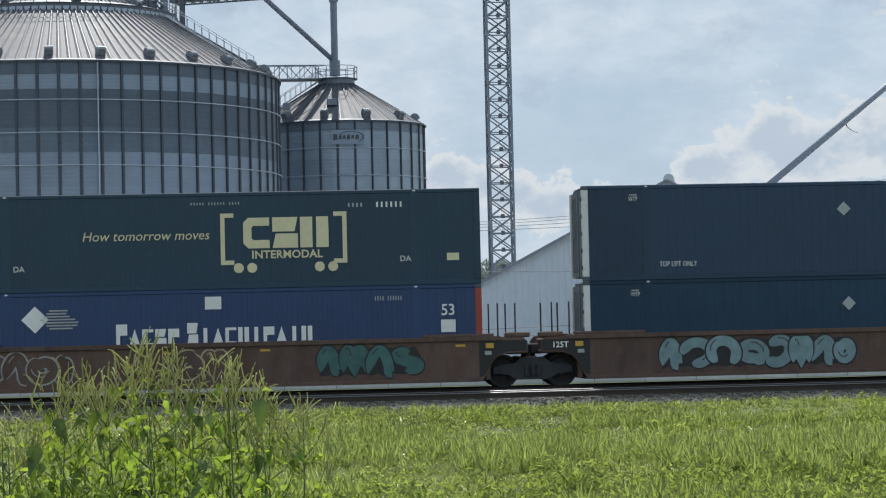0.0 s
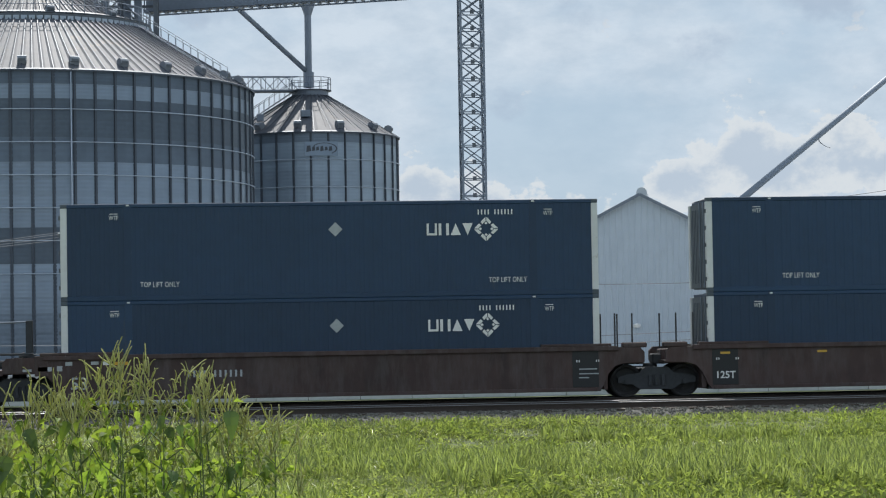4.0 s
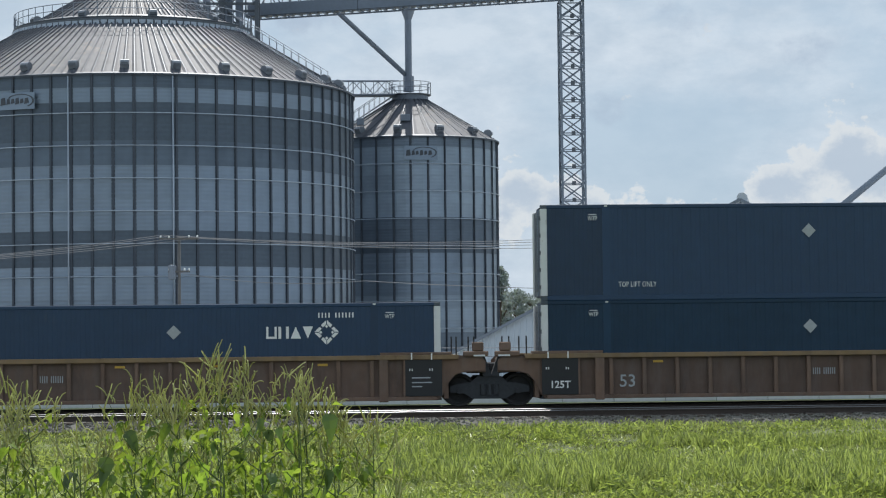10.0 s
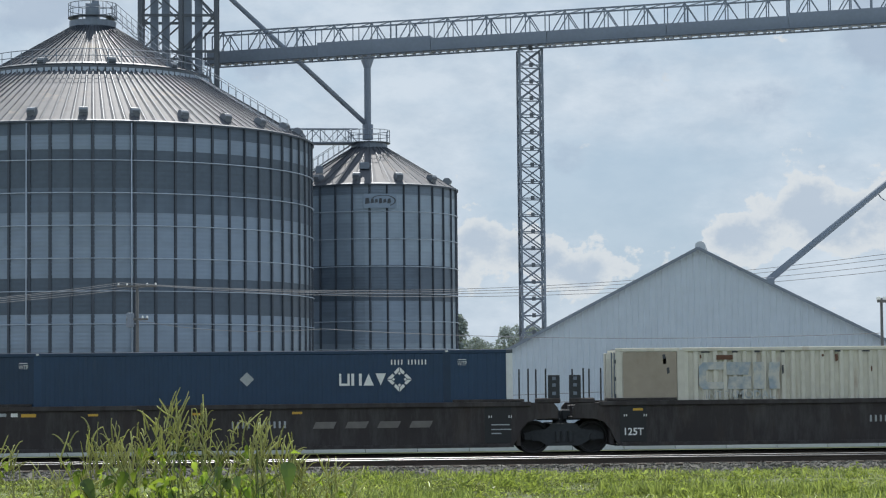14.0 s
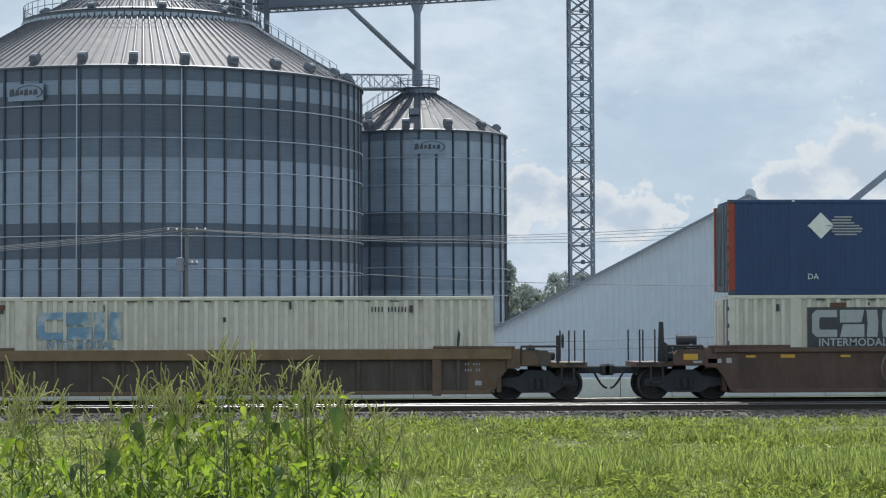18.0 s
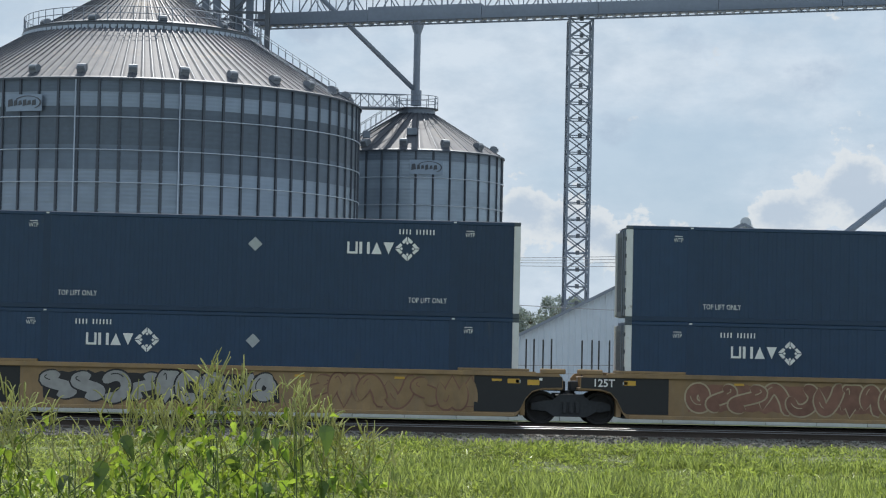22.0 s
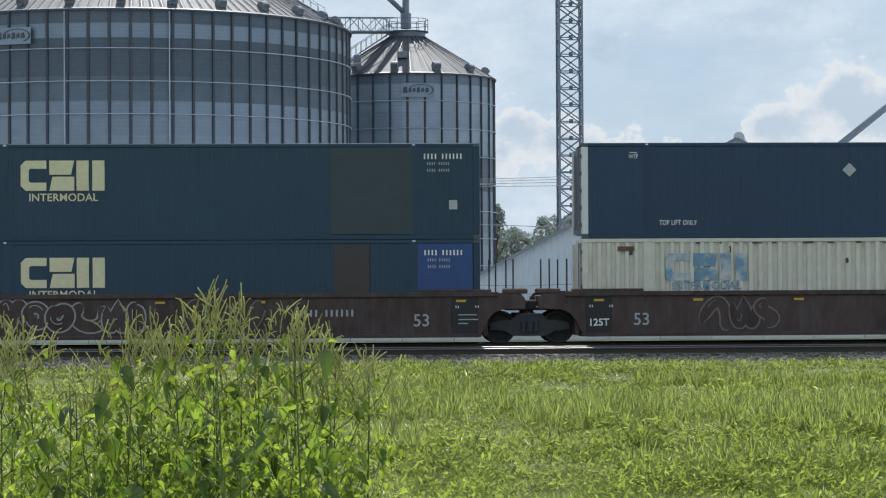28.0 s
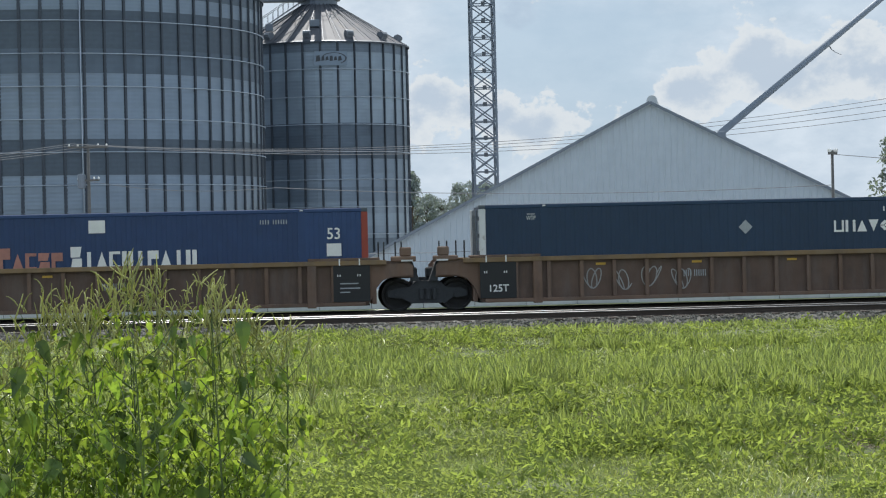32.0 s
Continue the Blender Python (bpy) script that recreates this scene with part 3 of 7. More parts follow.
def make_bins():
    # each wall band: how far it reaches down from the eave in sheets of 1.118 m, and its tone
    big = grain_bin("grain_bin", "large galvanised steel grain bin with dark vertical stiffeners", *BIG, 16.46, 20.75, 72,
                    ((0.85, 4), (1.75, 0), (4.1, 2), (5.6, 4), (9.6, 0), (11.8, 2), (14.8, 0), (20, 1)), 9.0, 1.5)
    slope = 9.0 / (16.46 - 1.5)
    ring_rail("catwalk", big, 8.9, 20.75 + (16.46 - 8.9) * slope + 0.5, 60)
    part("roof_step", Shape().turned([(9.0, 20.75 + (16.46 - 9.0) * slope - 0.2), (9.0, 20.75 + (16.46 - 9.0) * slope + 0.45), (8.2, 20.75 + (16.46 - 8.2) * slope + 0.3)], 72), STEEL_DARK, big)
    # added pale plates: the light seen between the dark posts put into colour
    step_plate = Shape().box(-0.22, 0.22, -0.06, 0.0, -0.16, 0.16).mesh("step_plate")
    for i in range(44):
        w = radians(-165 + i * 150 / 43)
        part("step_plate", step_plate, RING, big, m=Matrix.Translation((9.03 * math.cos(w), 9.03 * math.sin(w), 20.75 + (16.46 - 9.0) * slope + 0.12)) @ Matrix.Rotation(w + math.pi / 2, 4, "Z"))
    for x in (-3.1, 4.0):
        y = -math.sqrt((16.46 + 0.2) ** 2 - x * x)
        part("down_pipe", Shape().tube((x, y, 0.3), (x, y, 20.6), 0.045, n=8), RING, big, "pale pipe up the wall", smooth=True)
    ring_rail("peak_platform", big, 1.8, 30.5, 12)
    part("peak_housing", Shape().box(-0.5, 0.5, -0.5, 0.5, 29.9, 31.6, 0.05).tube((0.2, 0, 31.6), (0.2, 0, 33.5), 0.28, n=12), STEEL, big)
    small = grain_bin("grain_bin", "small galvanised steel grain bin with a conical roof", *SMALL, 7.3, 18.9, 32,
                      ((0.75, 1), (5.9, 3), (8.5, 4), (11.6, 0), (14.3, 3), (20, 1)), 3.7, 1.3)
    ring_rail("peak_platform", small, 1.75, 23.0, 12)
    # a small hatch, pipe run and motor lie on the shaded side of the small roof
    part("roof_walk", Shape().box(-4.6, -4.0, -5.0, -4.6, 20.0, 20.6, 0.04), STEEL, small)
    part("roof_hatch", Shape().box(-1.0, -0.2, -5.3, -4.7, 20.3, 20.9, 0.05), STEEL, small)
    ink = mat("dark_mark_paint", (0.05, 0.06, 0.075), 0.6, 0.0, 0.1)
    for ob, (cx, cy), r, x, z, w in ((big, BIG, 16.46, -6.7, 19.0, 2.7), (small, SMALL, 7.3, 0.55, 17.5, 2.6)):
        y = -math.sqrt((r + 0.25) ** 2 - x * x)
        a = math.degrees(math.atan2(x, -y))
        brand_mark(ob, w, 1.15, pose(x, y, z, 0, 0, a), ink)
    # a ladder with hoops on the small roof and one on the big roof's right flank
    for ob, r0, z0, r1, z1, a in ((small, 7.2, 18.95, 1.6, 22.6, radians(200)), (big, 16.3, 20.8, 9.0, 25.3, radians(-28)), (big, 8.6, 25.4, 1.9, 30.4, radians(-40))):
        s = Shape()
        for off in (-0.25, 0.25):
            s.tube((r0, off, z0 + 0.25), (r1, off, z1 + 0.25), 0.03, n=5)
            s.tube((r0, off * 2, z0 + 1.1), (r1, off * 2, z1 + 1.1), 0.025, n=5)
        for i in range(13):
            q = i / 12
            x, z = r0 + (r1 - r0) * q, z0 + (z1 - z0) * q
            s.tube((x, -0.25, z + 0.25), (x, 0.25, z + 0.25), 0.02, n=5)
            for off in (-0.5, 0.5):
                s.tube((x, off, z + 0.1), (x, off, z + 1.1), 0.02, n=5)
        part("roof_ladder", s, STEEL, ob, m=Matrix.Rotation(a, 4, "Z"))


def truss_box(parent, a, b, width, height, bays, chord=0.12, brace=0.07):
    """A box truss from a to b, in chords and bays; a and b lie in the middle of its floor."""
    a, b = Vector(a), Vector(b)
    d = (b - a).normalized()
    side = d.cross(Vector((0, 0, 1))).normalized() * width / 2
    up = Vector((0, 0, height))
    for q in (-1, 1):
        part("chord", Shape().beam(a + side * q, b + side * q, chord, chord), STEEL, parent)
        part("chord", Shape().beam(a + side * q + up, b + side * q + up, chord, chord), STEEL, parent)
    for i in range(bays):
        p, n = a.lerp(b, i / bays), a.lerp(b, (i + 1) / bays)
        for q in (-1, 1):
            part("upright", Shape().beam(p + side * q, p + side * q + up, brace * (1.6 if i % 5 == 0 else 1.0), brace), STEEL, parent)
            lo, hi = (p, n) if i % 2 == 0 else (n, p)
            part("diagonal", Shape().beam(lo + side * q, hi + side * q + up, brace, brace), STEEL, parent)
        part("cross_brace", Shape().beam(p - side + up, n + side + up, brace * 0.8, brace * 0.8), STEEL, parent)


def make_conveyor():
    br = thing("conveyor_bridge", "grey steel overhead conveyor bridge of trusses", "conveyor")
    a, b = Vector((-6.0, 183.4, 28.9)), Vector((75.0, 156.5, 30.0))
    d = (b - a).normalized()
    truss_box(br, a, b, 1.7, 2.6, 54, 0.12, 0.08)
    for k in range(9):
        p, q = a.lerp(b, k / 9), a.lerp(b, (k + 0.996) / 9)
        tall = 1.2 if k % 4 == 1 else 1.0
        part("conveyor_trough", Shape().beam(p + Vector((0, -0.5, 0.05 + tall / 2)), q + Vector((0, -0.5, 0.05 + tall / 2)), 0.9, tall), PIPE, br, "enclosed grey conveyor trough")
    part("walkway", Shape().beam(a + Vector((0, -1.25, -0.05)), b + Vector((0, -1.25, -0.05)), 0.8, 0.08), STEEL_DARK, br)
    s = Shape()
    for i in range(120):
        p = a.lerp(b, i / 119) + Vector((0, -1.25, -0.14))
        s.beam(p, p + d * 0.25, 0.75, 0.1)
    part("walkway_bracket", s, STEEL, br)
    drop = Shape().tube((SMALL[0] - 0.1, SMALL[1], 30.6), (SMALL[0] - 0.1, SMALL[1], 23.3), 0.29, n=16)
    drop.tube((SMALL[0] - 0.1, SMALL[1], 30.6), (SMALL[0] - 0.1, SMALL[1], 29.4), 0.7, 0.29, n=16)
    drop.tube((SMALL[0] - 0.1, SMALL[1], 24.6), (SMALL[0] - 0.1, SMALL[1], 23.3), 0.45, 0.45, n=16)
    part("drop_spout", drop, PIPE, br, smooth=False)
    spout = thing("grain_spout", "long slanting grey steel grain spout", "pipe")
    part("pipe", Shape().tube((-7.4, 181.0, 37.2), (SMALL[0] - 0.3, SMALL[1], 24.7), 0.21, n=14), PIPE, spout, smooth=True)
    tower = thing("lattice_tower", "tall slender grey steel lattice support tower", "tower", m=pose(19.62, 175, 0))
    w = 0.9
    corners = [(-w, -w), (w, -w), (w, w), (-w, w)]
    for x, y in corners:
        part("leg", Shape().box(x - 0.08, x + 0.08, y - 0.08, y + 0.08, 0, 29.0), STEEL, tower)
    bays = 22
    h = 29.0 / bays
    for k in range(4):
        (x0, y0), (x1, y1) = corners[k], corners[(k + 1) % 4]
        for i in range(bays):
            s = Shape()
            z0, z1 = i * h, (i + 1) * h
            s.beam((x0, y0, z0), (x1, y1, z1), 0.09, 0.09)
            s.beam((x1, y1, z0), (x0, y0, z1), 0.09, 0.09)
            s.beam((x0, y0, z1), (x1, y1, z1), 0.08, 0.08)
            part("bracing", s, STEEL, tower)
    plate_mesh = Shape().box(-0.15, 0.15, -w - 0.12, -w - 0.07, -0.17, 0.17).mesh("gusset_plate")
    for i in range(bays + 1):
        part("gusset_plate", plate_mesh, STEEL_DARK, tower, m=pose(0, 0, i * h))
    # the elevator tower behind the large bin
    leg = thing("bucket_elevator_tower", "dark steel bucket elevator tower with stairs and platforms", "tower", m=pose(-8.2, 178.5, 0))
    for x in (-3.0, 0.2, 3.0):
        for y in (-2.0, 2.0):
            part("leg", Shape().box(x - 0.16, x + 0.16, y - 0.16, y + 0.16, 0, 40), STEEL_DARK, leg)
    for x in (-1.9, -1.0, 0.75, 1.6):
        part("elevator_casing", Shape().box(x - 0.3, x + 0.3, -1.4, -0.6, 0, 41), STEEL, leg, "tall square elevator casing")
    for i in range(13):
        z = 3 + i * 2.9
        s = Shape()
        for y in (-2.0, 2.0):
            s.beam((-3.0, y, z), (3.0, y, z), 0.14, 0.2)
            s.beam((-3.0 if i % 2 else 0.2, y, z), (0.2 if i % 2 else -3.0, y, z + 2.9), 0.12, 0.12)
            s.beam((0.2 if i % 2 else 3.0, y, z), (3.0 if i % 2 else 0.2, y, z + 2.9), 0.12, 0.12)
            s.beam((0.2 if i % 2 else -3.0, y, z), (-3.0 if i % 2 else 0.2, y, z + 2.9), 0.09, 0.09)
        s.beam((3.0, -2, z), (3.0, 2, z), 0.14, 0.2)
        part("platform", s, STEEL_DARK, leg)
        f = Shape()
        f.beam((0.4, -1.6, z), (2.8, -1.6, z + 2.9), 0.7, 0.1) if i % 2 else f.beam((2.8, -1.6, z), (0.4, -1.6, z + 2.9), 0.7, 0.1)
        part("stair_flight", f, STEEL, leg)
    # the catwalk between the two bins
    cat = thing("roof_catwalk", "grey steel catwalk truss joining the two bin roofs", "catwalk")
    truss_box(cat, (-2.5, 178.5, 22.0), (6.0, 187.5, 23.0), 0.9, 1.15, 8, 0.07, 0.05)
    part("deck", Shape().beam((-2.5, 178.5, 21.95), (6.0, 187.5, 22.95), 0.9, 0.22), STEEL_DARK, cat)


def make_shed():
    px, y0, z0, half, eave = 20.68, 110.0, 9.18, 14.28, 1.82
    shed = thing("storage_shed", "large white ribbed metal gable shed with low eaves", "building", m=pose(px, y0, 0, 0, 0, -12))
    slope = (z0 - eave) / half
    step = 0.31
    n = int(2 * half / step)
    s = Shape()
    rib = 0.035
    for i in range(n):
        x0, x1 = -half + i * 2 * half / n, -half + (i + 1) * 2 * half / n
        pts = [(x0, 0), (x0 + 0.03, -rib), (x0 + 0.08, -rib), (x0 + 0.11, 0), (x1, 0)]
        for (xa, ya), (xb, yb) in zip(pts, pts[1:]):
            za, zb = z0 - abs(xa) * slope, z0 - abs(xb) * slope
            s.add([(xa, ya, 0), (xb, yb, 0), (xb, yb, zb), (xa, ya, za)], [(0, 1, 2, 3)])
    part("gable_wall", s, SIDING, shed, "white ribbed metal siding")
    part("back_wall", Shape().prism([(-half, 0), (half, 0), (half, eave), (0, z0), (-half, eave)], 54.6, 54.9), SIDING, shed)
    for q in (-1, 1):
        part("side_wall", Shape().box(min(q * half, q * half - q * 0.15), max(q * half, q * half - q * 0.15), 0.05, 54.6, 0, eave), SIDING, shed)
        r = Shape()
        e = half + 0.35
        r.add([(0, -0.25, z0 + 0.1), (q * e, -0.25, z0 + 0.1 - e * slope), (q * e, 55, z0 + 0.1 - e * slope), (0, 55, z0 + 0.1),
               (0, -0.25, z0 - 0.02), (q * e, -0.25, z0 - 0.02 - e * slope), (q * e, 55, z0 - 0.02 - e * slope), (0, 55, z0 - 0.02)],
              [(0, 1, 2, 3), (7, 6, 5, 4), (0, 4, 5, 1), (1, 5, 6, 2), (2, 6, 7, 3)])
        part("roof", r, SHED_ROOF, shed, "pale ribbed metal roof")
        part("rake_trim", Shape().beam((0, -0.28, z0 + 0.035), (q * e, -0.28, z0 + 0.035 - e * slope), 0.05, 0.15), STEEL, shed)
    for i in range(6):
        v = Shape().tube((0.1, 0.2 + i * 3.4, z0 + 0.14), (0.1, 2.6 + i * 3.4, z0 + 0.12), 0.27, n=14)
        part("ridge_vent", v, SHED_ROOF, shed, smooth=False)
    sp = thing("grain_spout", "long slanting grey steel grain spout onto the shed roof", "pipe")
    a = Vector((24.5, 111.0, 7.7))
    b = Vector((59.8, 158.0, 29.6))
    part("pipe", Shape().tube(a, b, 0.18, n=14), PIPE, sp, smooth=True)
    part("foot_box", Shape().box(a.x - 0.2, a.x + 0.2, a.y - 0.2, a.y + 0.2, a.z - 0.6, a.z + 0.08, 0.04), STEEL, sp)
    c = a.lerp(b, 0.25)
    sw = Shape()
    pts = [c + Vector((0.02 * i * i, 0, -0.15 * i + 0.006 * i * i)) for i in range(7)]
    for p in pts:
        sw.v += [tuple(p + Vector((0.035 * math.cos(k * 1.2566), 0.035 * math.sin(k * 1.2566), 0))) for k in range(5)]
    sw.f = [(5 * i + k, 5 * i + (k + 1) % 5, 5 * i + 5 + (k + 1) % 5, 5 * i + 5 + k) for i in range(len(pts) - 1) for k in range(5)]
    part("loose_cable", sw, STEEL_DARK, sp)
    part("wall_lamp", Shape().turned([(0.02, 0), (0.16, 0.02), (0.2, 0.16), (0.02, 0.24)], 10, centre=(0, 0)), WHITE, shed, m=pose(-0.25, -0.18, 2.55))


def power_pole(x, y, h, label, arms=((0.25, 2.2),), transformer=False, girth=0.12):
    p = thing("utility_pole", label, "utility pole", "utility poles", m=pose(x, y, 0))
    part("pole", Shape().tube((0, 0, 0), (0, 0, h), girth, girth * 0.75, n=12), WOOD_POLE, p, smooth=True)
    for down, w in arms:
        arm = part("crossarm", Shape().box(-w / 2, w / 2, -0.14, -0.02, h - down - 0.06, h - down + 0.06, 0.01), WOOD_POLE, p)
        for q in (-0.46, -0.25, 0.25, 0.46):
            part("insulator", Shape().turned([(0.05, h - down + 0.061), (0.06, h - down + 0.15), (0.03, h - down + 0.21), (0.005, h - down + 0.22)], 8), WHITE, arm, m=pose(q * w, -0.08, 0))
    if transformer:
        part("transformer", Shape().turned([(0.02, h - 2.6), (0.24, h - 2.55), (0.25, h - 1.8), (0.2, h - 1.72), (0.02, h - 1.7)], 12, centre=(-0.42, 0)), STEEL, p, "grey canister transformer")
    return p


def cable(points, sag, name="power_line"):
    """One sagging wire through the given places."""
    line = []
    for a, b in zip(points, points[1:]):
        a, b = Vector(a), Vector(b)
        for i in range(18):
            q = i / 18
            line.append(a.lerp(b, q) - Vector((0, 0, sag * 4 * q * (1 - q))))
    line.append(Vector(points[-1]))
    s = Shape()
    r = 0.016
    for p in line:
        s.v += [tuple(p + Vector((0, dy, dz))) for dy, dz in ((r, 0), (0, r), (-r, 0), (0, -r))]
    s.f = [(4 * i + k, 4 * i + (k + 1) % 4, 4 * i + 4 + (k + 1) % 4, 4 * i + 4 + k) for i in range(len(line) - 1) for k in range(4)]
    return tagged(part(name, s, WIRE), "thin overhead power cable", "cable", "power lines")


def make_poles():
    power_pole(-8.75, 135, 8.75, "weathered wooden utility pole with crossarms and a transformer", ((0.12, 2.4), (2.1, 1.3)), True)
    power_pole(27.2, 100, 6.3, "plain weathered wooden utility pole", ((0.15, 0.42),), False, 0.085)
    power_pole(41.4, 115, 10.5, "weathered wooden utility pole with a crossarm", ((0.12, 2.4),))
    for off, z, far in ((-1.0, 8.85, 10.42), (-0.5, 8.8, 10.2), (0.6, 8.75, 9.95), (1.1, 8.65, 9.65)):
        cable([(-60, 133 + off, 8.2 + 0.15 * off), (-8.75 + off, 134.9, z), (41.4 + off, 114.9, far)], 1.55)
    cable([(-8.75, 134.9, 6.6), (2.0, 112, 5.4), (27.2, 99.9, 4.7)], 0.35)
    for z in (0.0, -0.38):
        cable([(-35, 104, 2.6 + z), (9.0, 100.2, 2.02 + z), (27.2, 99.7, 2.6 + z)], 0.05)
    cable([(27.2, 99.9, 6.1), (60, 96, 3.8)], 0.3)


make_ground()
make_track()
make_barrier()
make_bins()
make_conveyor()
make_shed()
make_poles()


def make_yard_lamp():
    lamp = thing("yard_lamp", "slim pole lamp with white forked bracket arms", "lamp", m=pose(-6.0, 100, 0))
    part("pole", Shape().tube((0, 0, 0), (0, 0, 3.2), 0.05, 0.04, n=10), STEEL, lamp, smooth=True)
    pale = mat("white_bracket_paint", (0.85, 0.85, 0.85), 0.4, 0.0, 0.04, bump=0.0)
    for pts in (((-0.35, 3.05), (0.3, 3.85), (0.62, 3.9)), ((-0.3, 3.45), (0.22, 3.78))):
        s = Shape()
        for (x0, z0), (x1, z1) in zip(pts, pts[1:]):
            s.tube((x0, 0, z0), (x1, 0, z1), 0.045, n=8)
        part("bracket_arm", s, pale, lamp)


make_yard_lamp()

# ---- the train ----
NAVY = mat("navy_container_paint", (0.0125, 0.04, 0.09), 0.5, 0.0, 0.14, 2.5, stain=(0.05, 0.065, 0.085), stain_amount=0.12, stain_scale=0.9, streak=0.2, per_object=0.22)
TEAL = mat("dark_teal_container_paint", (0.0135, 0.04, 0.077), 0.5, 0.0, 0.14, 2.5, stain=(0.02, 0.045, 0.068), stain_amount=0.12, streak=0.2, per_object=0.2, spec=0.3)
GREEN = mat("dark_green_container_paint", (0.0122, 0.0445, 0.081), 0.5, 0.0, 0.14, 2.5, stain=(0.028, 0.06, 0.09), stain_amount=0.12, streak=0.2, per_object=0.12)
BLUE = mat("royal_blue_container_paint", (0.022, 0.056, 0.155), 0.5, 0.0, 0.14, 2.5, stain=(0.06, 0.085, 0.16), stain_amount=0.15, streak=0.2, per_object=0.1)
CREAM = mat("cream_container_paint", (0.62, 0.6, 0.53), 0.6, 0.0, 0.14, 3.0, stain=(0.36, 0.27, 0.21), stain_amount=0.32, stain_scale=1.3, streak=0.25)
TAN_PAINT = mat("tan_repaint", (0.36, 0.31, 0.25), 0.65, 0.0, 0.15, 3.0, stain=(0.24, 0.18, 0.13), stain_amount=0.3, streak=0.25)
POST_WHITE = mat("white_post_paint", (0.66, 0.68, 0.68), 0.55, 0.0, 0.08, 5.0, stain=(0.3, 0.26, 0.22), stain_amount=0.25, stain_scale=3.0)
POST_RED = mat("red_post_paint", (0.3, 0.055, 0.035), 0.55, 0.0, 0.15, 5.0)
PALE_BLUE = mat("faded_blue_mark", (0.16, 0.29, 0.42), 0.6, 0.0, 0.2, 5.0, stain=(0.6, 0.6, 0.56), stain_amount=0.75, stain_scale=2.0)
FAINT_BLUE = mat("worn_blue_mark", (0.3, 0.36, 0.42), 0.6, 0.0, 0.2, 5.0, stain=(0.6, 0.58, 0.52), stain_amount=1.0, stain_scale=2.6)
GOLD = mat("gold_mark", (0.62, 0.5, 0.2), 0.55, 0.0, 0.1, 6.0, bump=0.0)
PALE_GOLD = mat("pale_gold_mark", (0.68, 0.63, 0.42), 0.55, 0.0, 0.1, 6.0, bump=0.0)
DARK_MARK = mat("dark_mark", (0.05, 0.055, 0.065), 0.6, 0.0, 0.2, 6.0, bump=0.0)
RED_MARK = mat("faded_red_mark", (0.42, 0.2, 0.16), 0.6, 0.0, 0.2, 6.0, bump=0.0)
LOUVRE = mat("end_wall_paint", (0.075, 0.095, 0.115), 0.55, 0.1, 0.2, 4.0)
RUST_STAIN = mat("rust_patch", (0.13, 0.065, 0.04), 0.8, 0.0, 0.3, 8.0)
# lighter than plain black: veiling glare put into the colour
IRON = mat("black_running_gear", (0.042, 0.047, 0.053), 0.8, 0.1, 0.25, 10.0)
WHEEL = mat("wheel_steel", (0.04, 0.041, 0.043), 0.65, 0.3, 0.2, 10.0)
REFLECT = mat("yellow_reflector", (0.6, 0.36, 0.05), 0.4, 0.0, 0.05, bump=0.0)
HOSE = mat("rubber_hose", (0.015, 0.015, 0.016), 0.6)
DARK_PLATE = mat("black_data_panel", (0.018, 0.02, 0.022), 0.6, 0.0, 0.1)


def car_paint(name, color, stain):
    pale = tuple(0.6 * c + 0.075 for c in color)
    return mat(name, color, 0.65, 0.0, 0.3, 2.2, stain=stain, stain_amount=0.45, stain_scale=0.9, streak=0.35, per_object=0.12, dust=pale, dust_amount=0.6)


RUST = car_paint("rusty_brown_car_paint", (0.1, 0.056, 0.04), (0.045, 0.032, 0.028))
BROWN = car_paint("dark_brown_car_paint", (0.055, 0.032, 0.029), (0.03, 0.02, 0.019))
BLACK = car_paint("black_brown_car_paint", (0.026, 0.021, 0.022), (0.045, 0.033, 0.028))
YELLOW = car_paint("dull_yellow_car_paint", (0.29, 0.193, 0.094), (0.18, 0.125, 0.07))
OCHRE = car_paint("ochre_brown_car_paint", (0.132, 0.085, 0.048), (0.07, 0.05, 0.038))
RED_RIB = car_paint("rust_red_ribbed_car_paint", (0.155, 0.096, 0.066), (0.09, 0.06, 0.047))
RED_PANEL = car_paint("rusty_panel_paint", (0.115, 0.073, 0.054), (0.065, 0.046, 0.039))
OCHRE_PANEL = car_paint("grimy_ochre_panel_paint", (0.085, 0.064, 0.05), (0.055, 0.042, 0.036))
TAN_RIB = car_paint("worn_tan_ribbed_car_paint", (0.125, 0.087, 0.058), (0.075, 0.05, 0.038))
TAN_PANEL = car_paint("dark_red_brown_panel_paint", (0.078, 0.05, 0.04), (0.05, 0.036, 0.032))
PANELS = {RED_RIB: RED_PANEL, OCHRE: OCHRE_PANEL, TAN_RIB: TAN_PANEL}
CHORD = car_paint("tan_top_chord_paint", (0.21, 0.14, 0.07), (0.11, 0.075, 0.045))

L2, W2, H = 8.077, 1.295, 2.896   # half length, half width and height of a container


def corrugated(x0, x1, y, z0, z1, pitch, depth):
    """A side sheet facing -y with upright trapezoid ribs."""
    s = Shape()
    n = max(1, round((x1 - x0) / pitch))
    p = (x1 - x0) / n
    xs = []
    for i in range(n):
        a = x0 + i * p
        xs += [(a, 0.0), (a + p * 0.36, 0.0), (a + p * 0.5, depth), (a + p * 0.86, depth)]
    xs.append((x1, 0.0))
    for x, d in xs:
        s.v += [(x, y + d, z0), (x, y + d, z1)]
    s.f = [(2 * i, 2 * i + 2, 2 * i + 3, 2 * i + 1) for i in range(len(xs) - 1)]
    return s


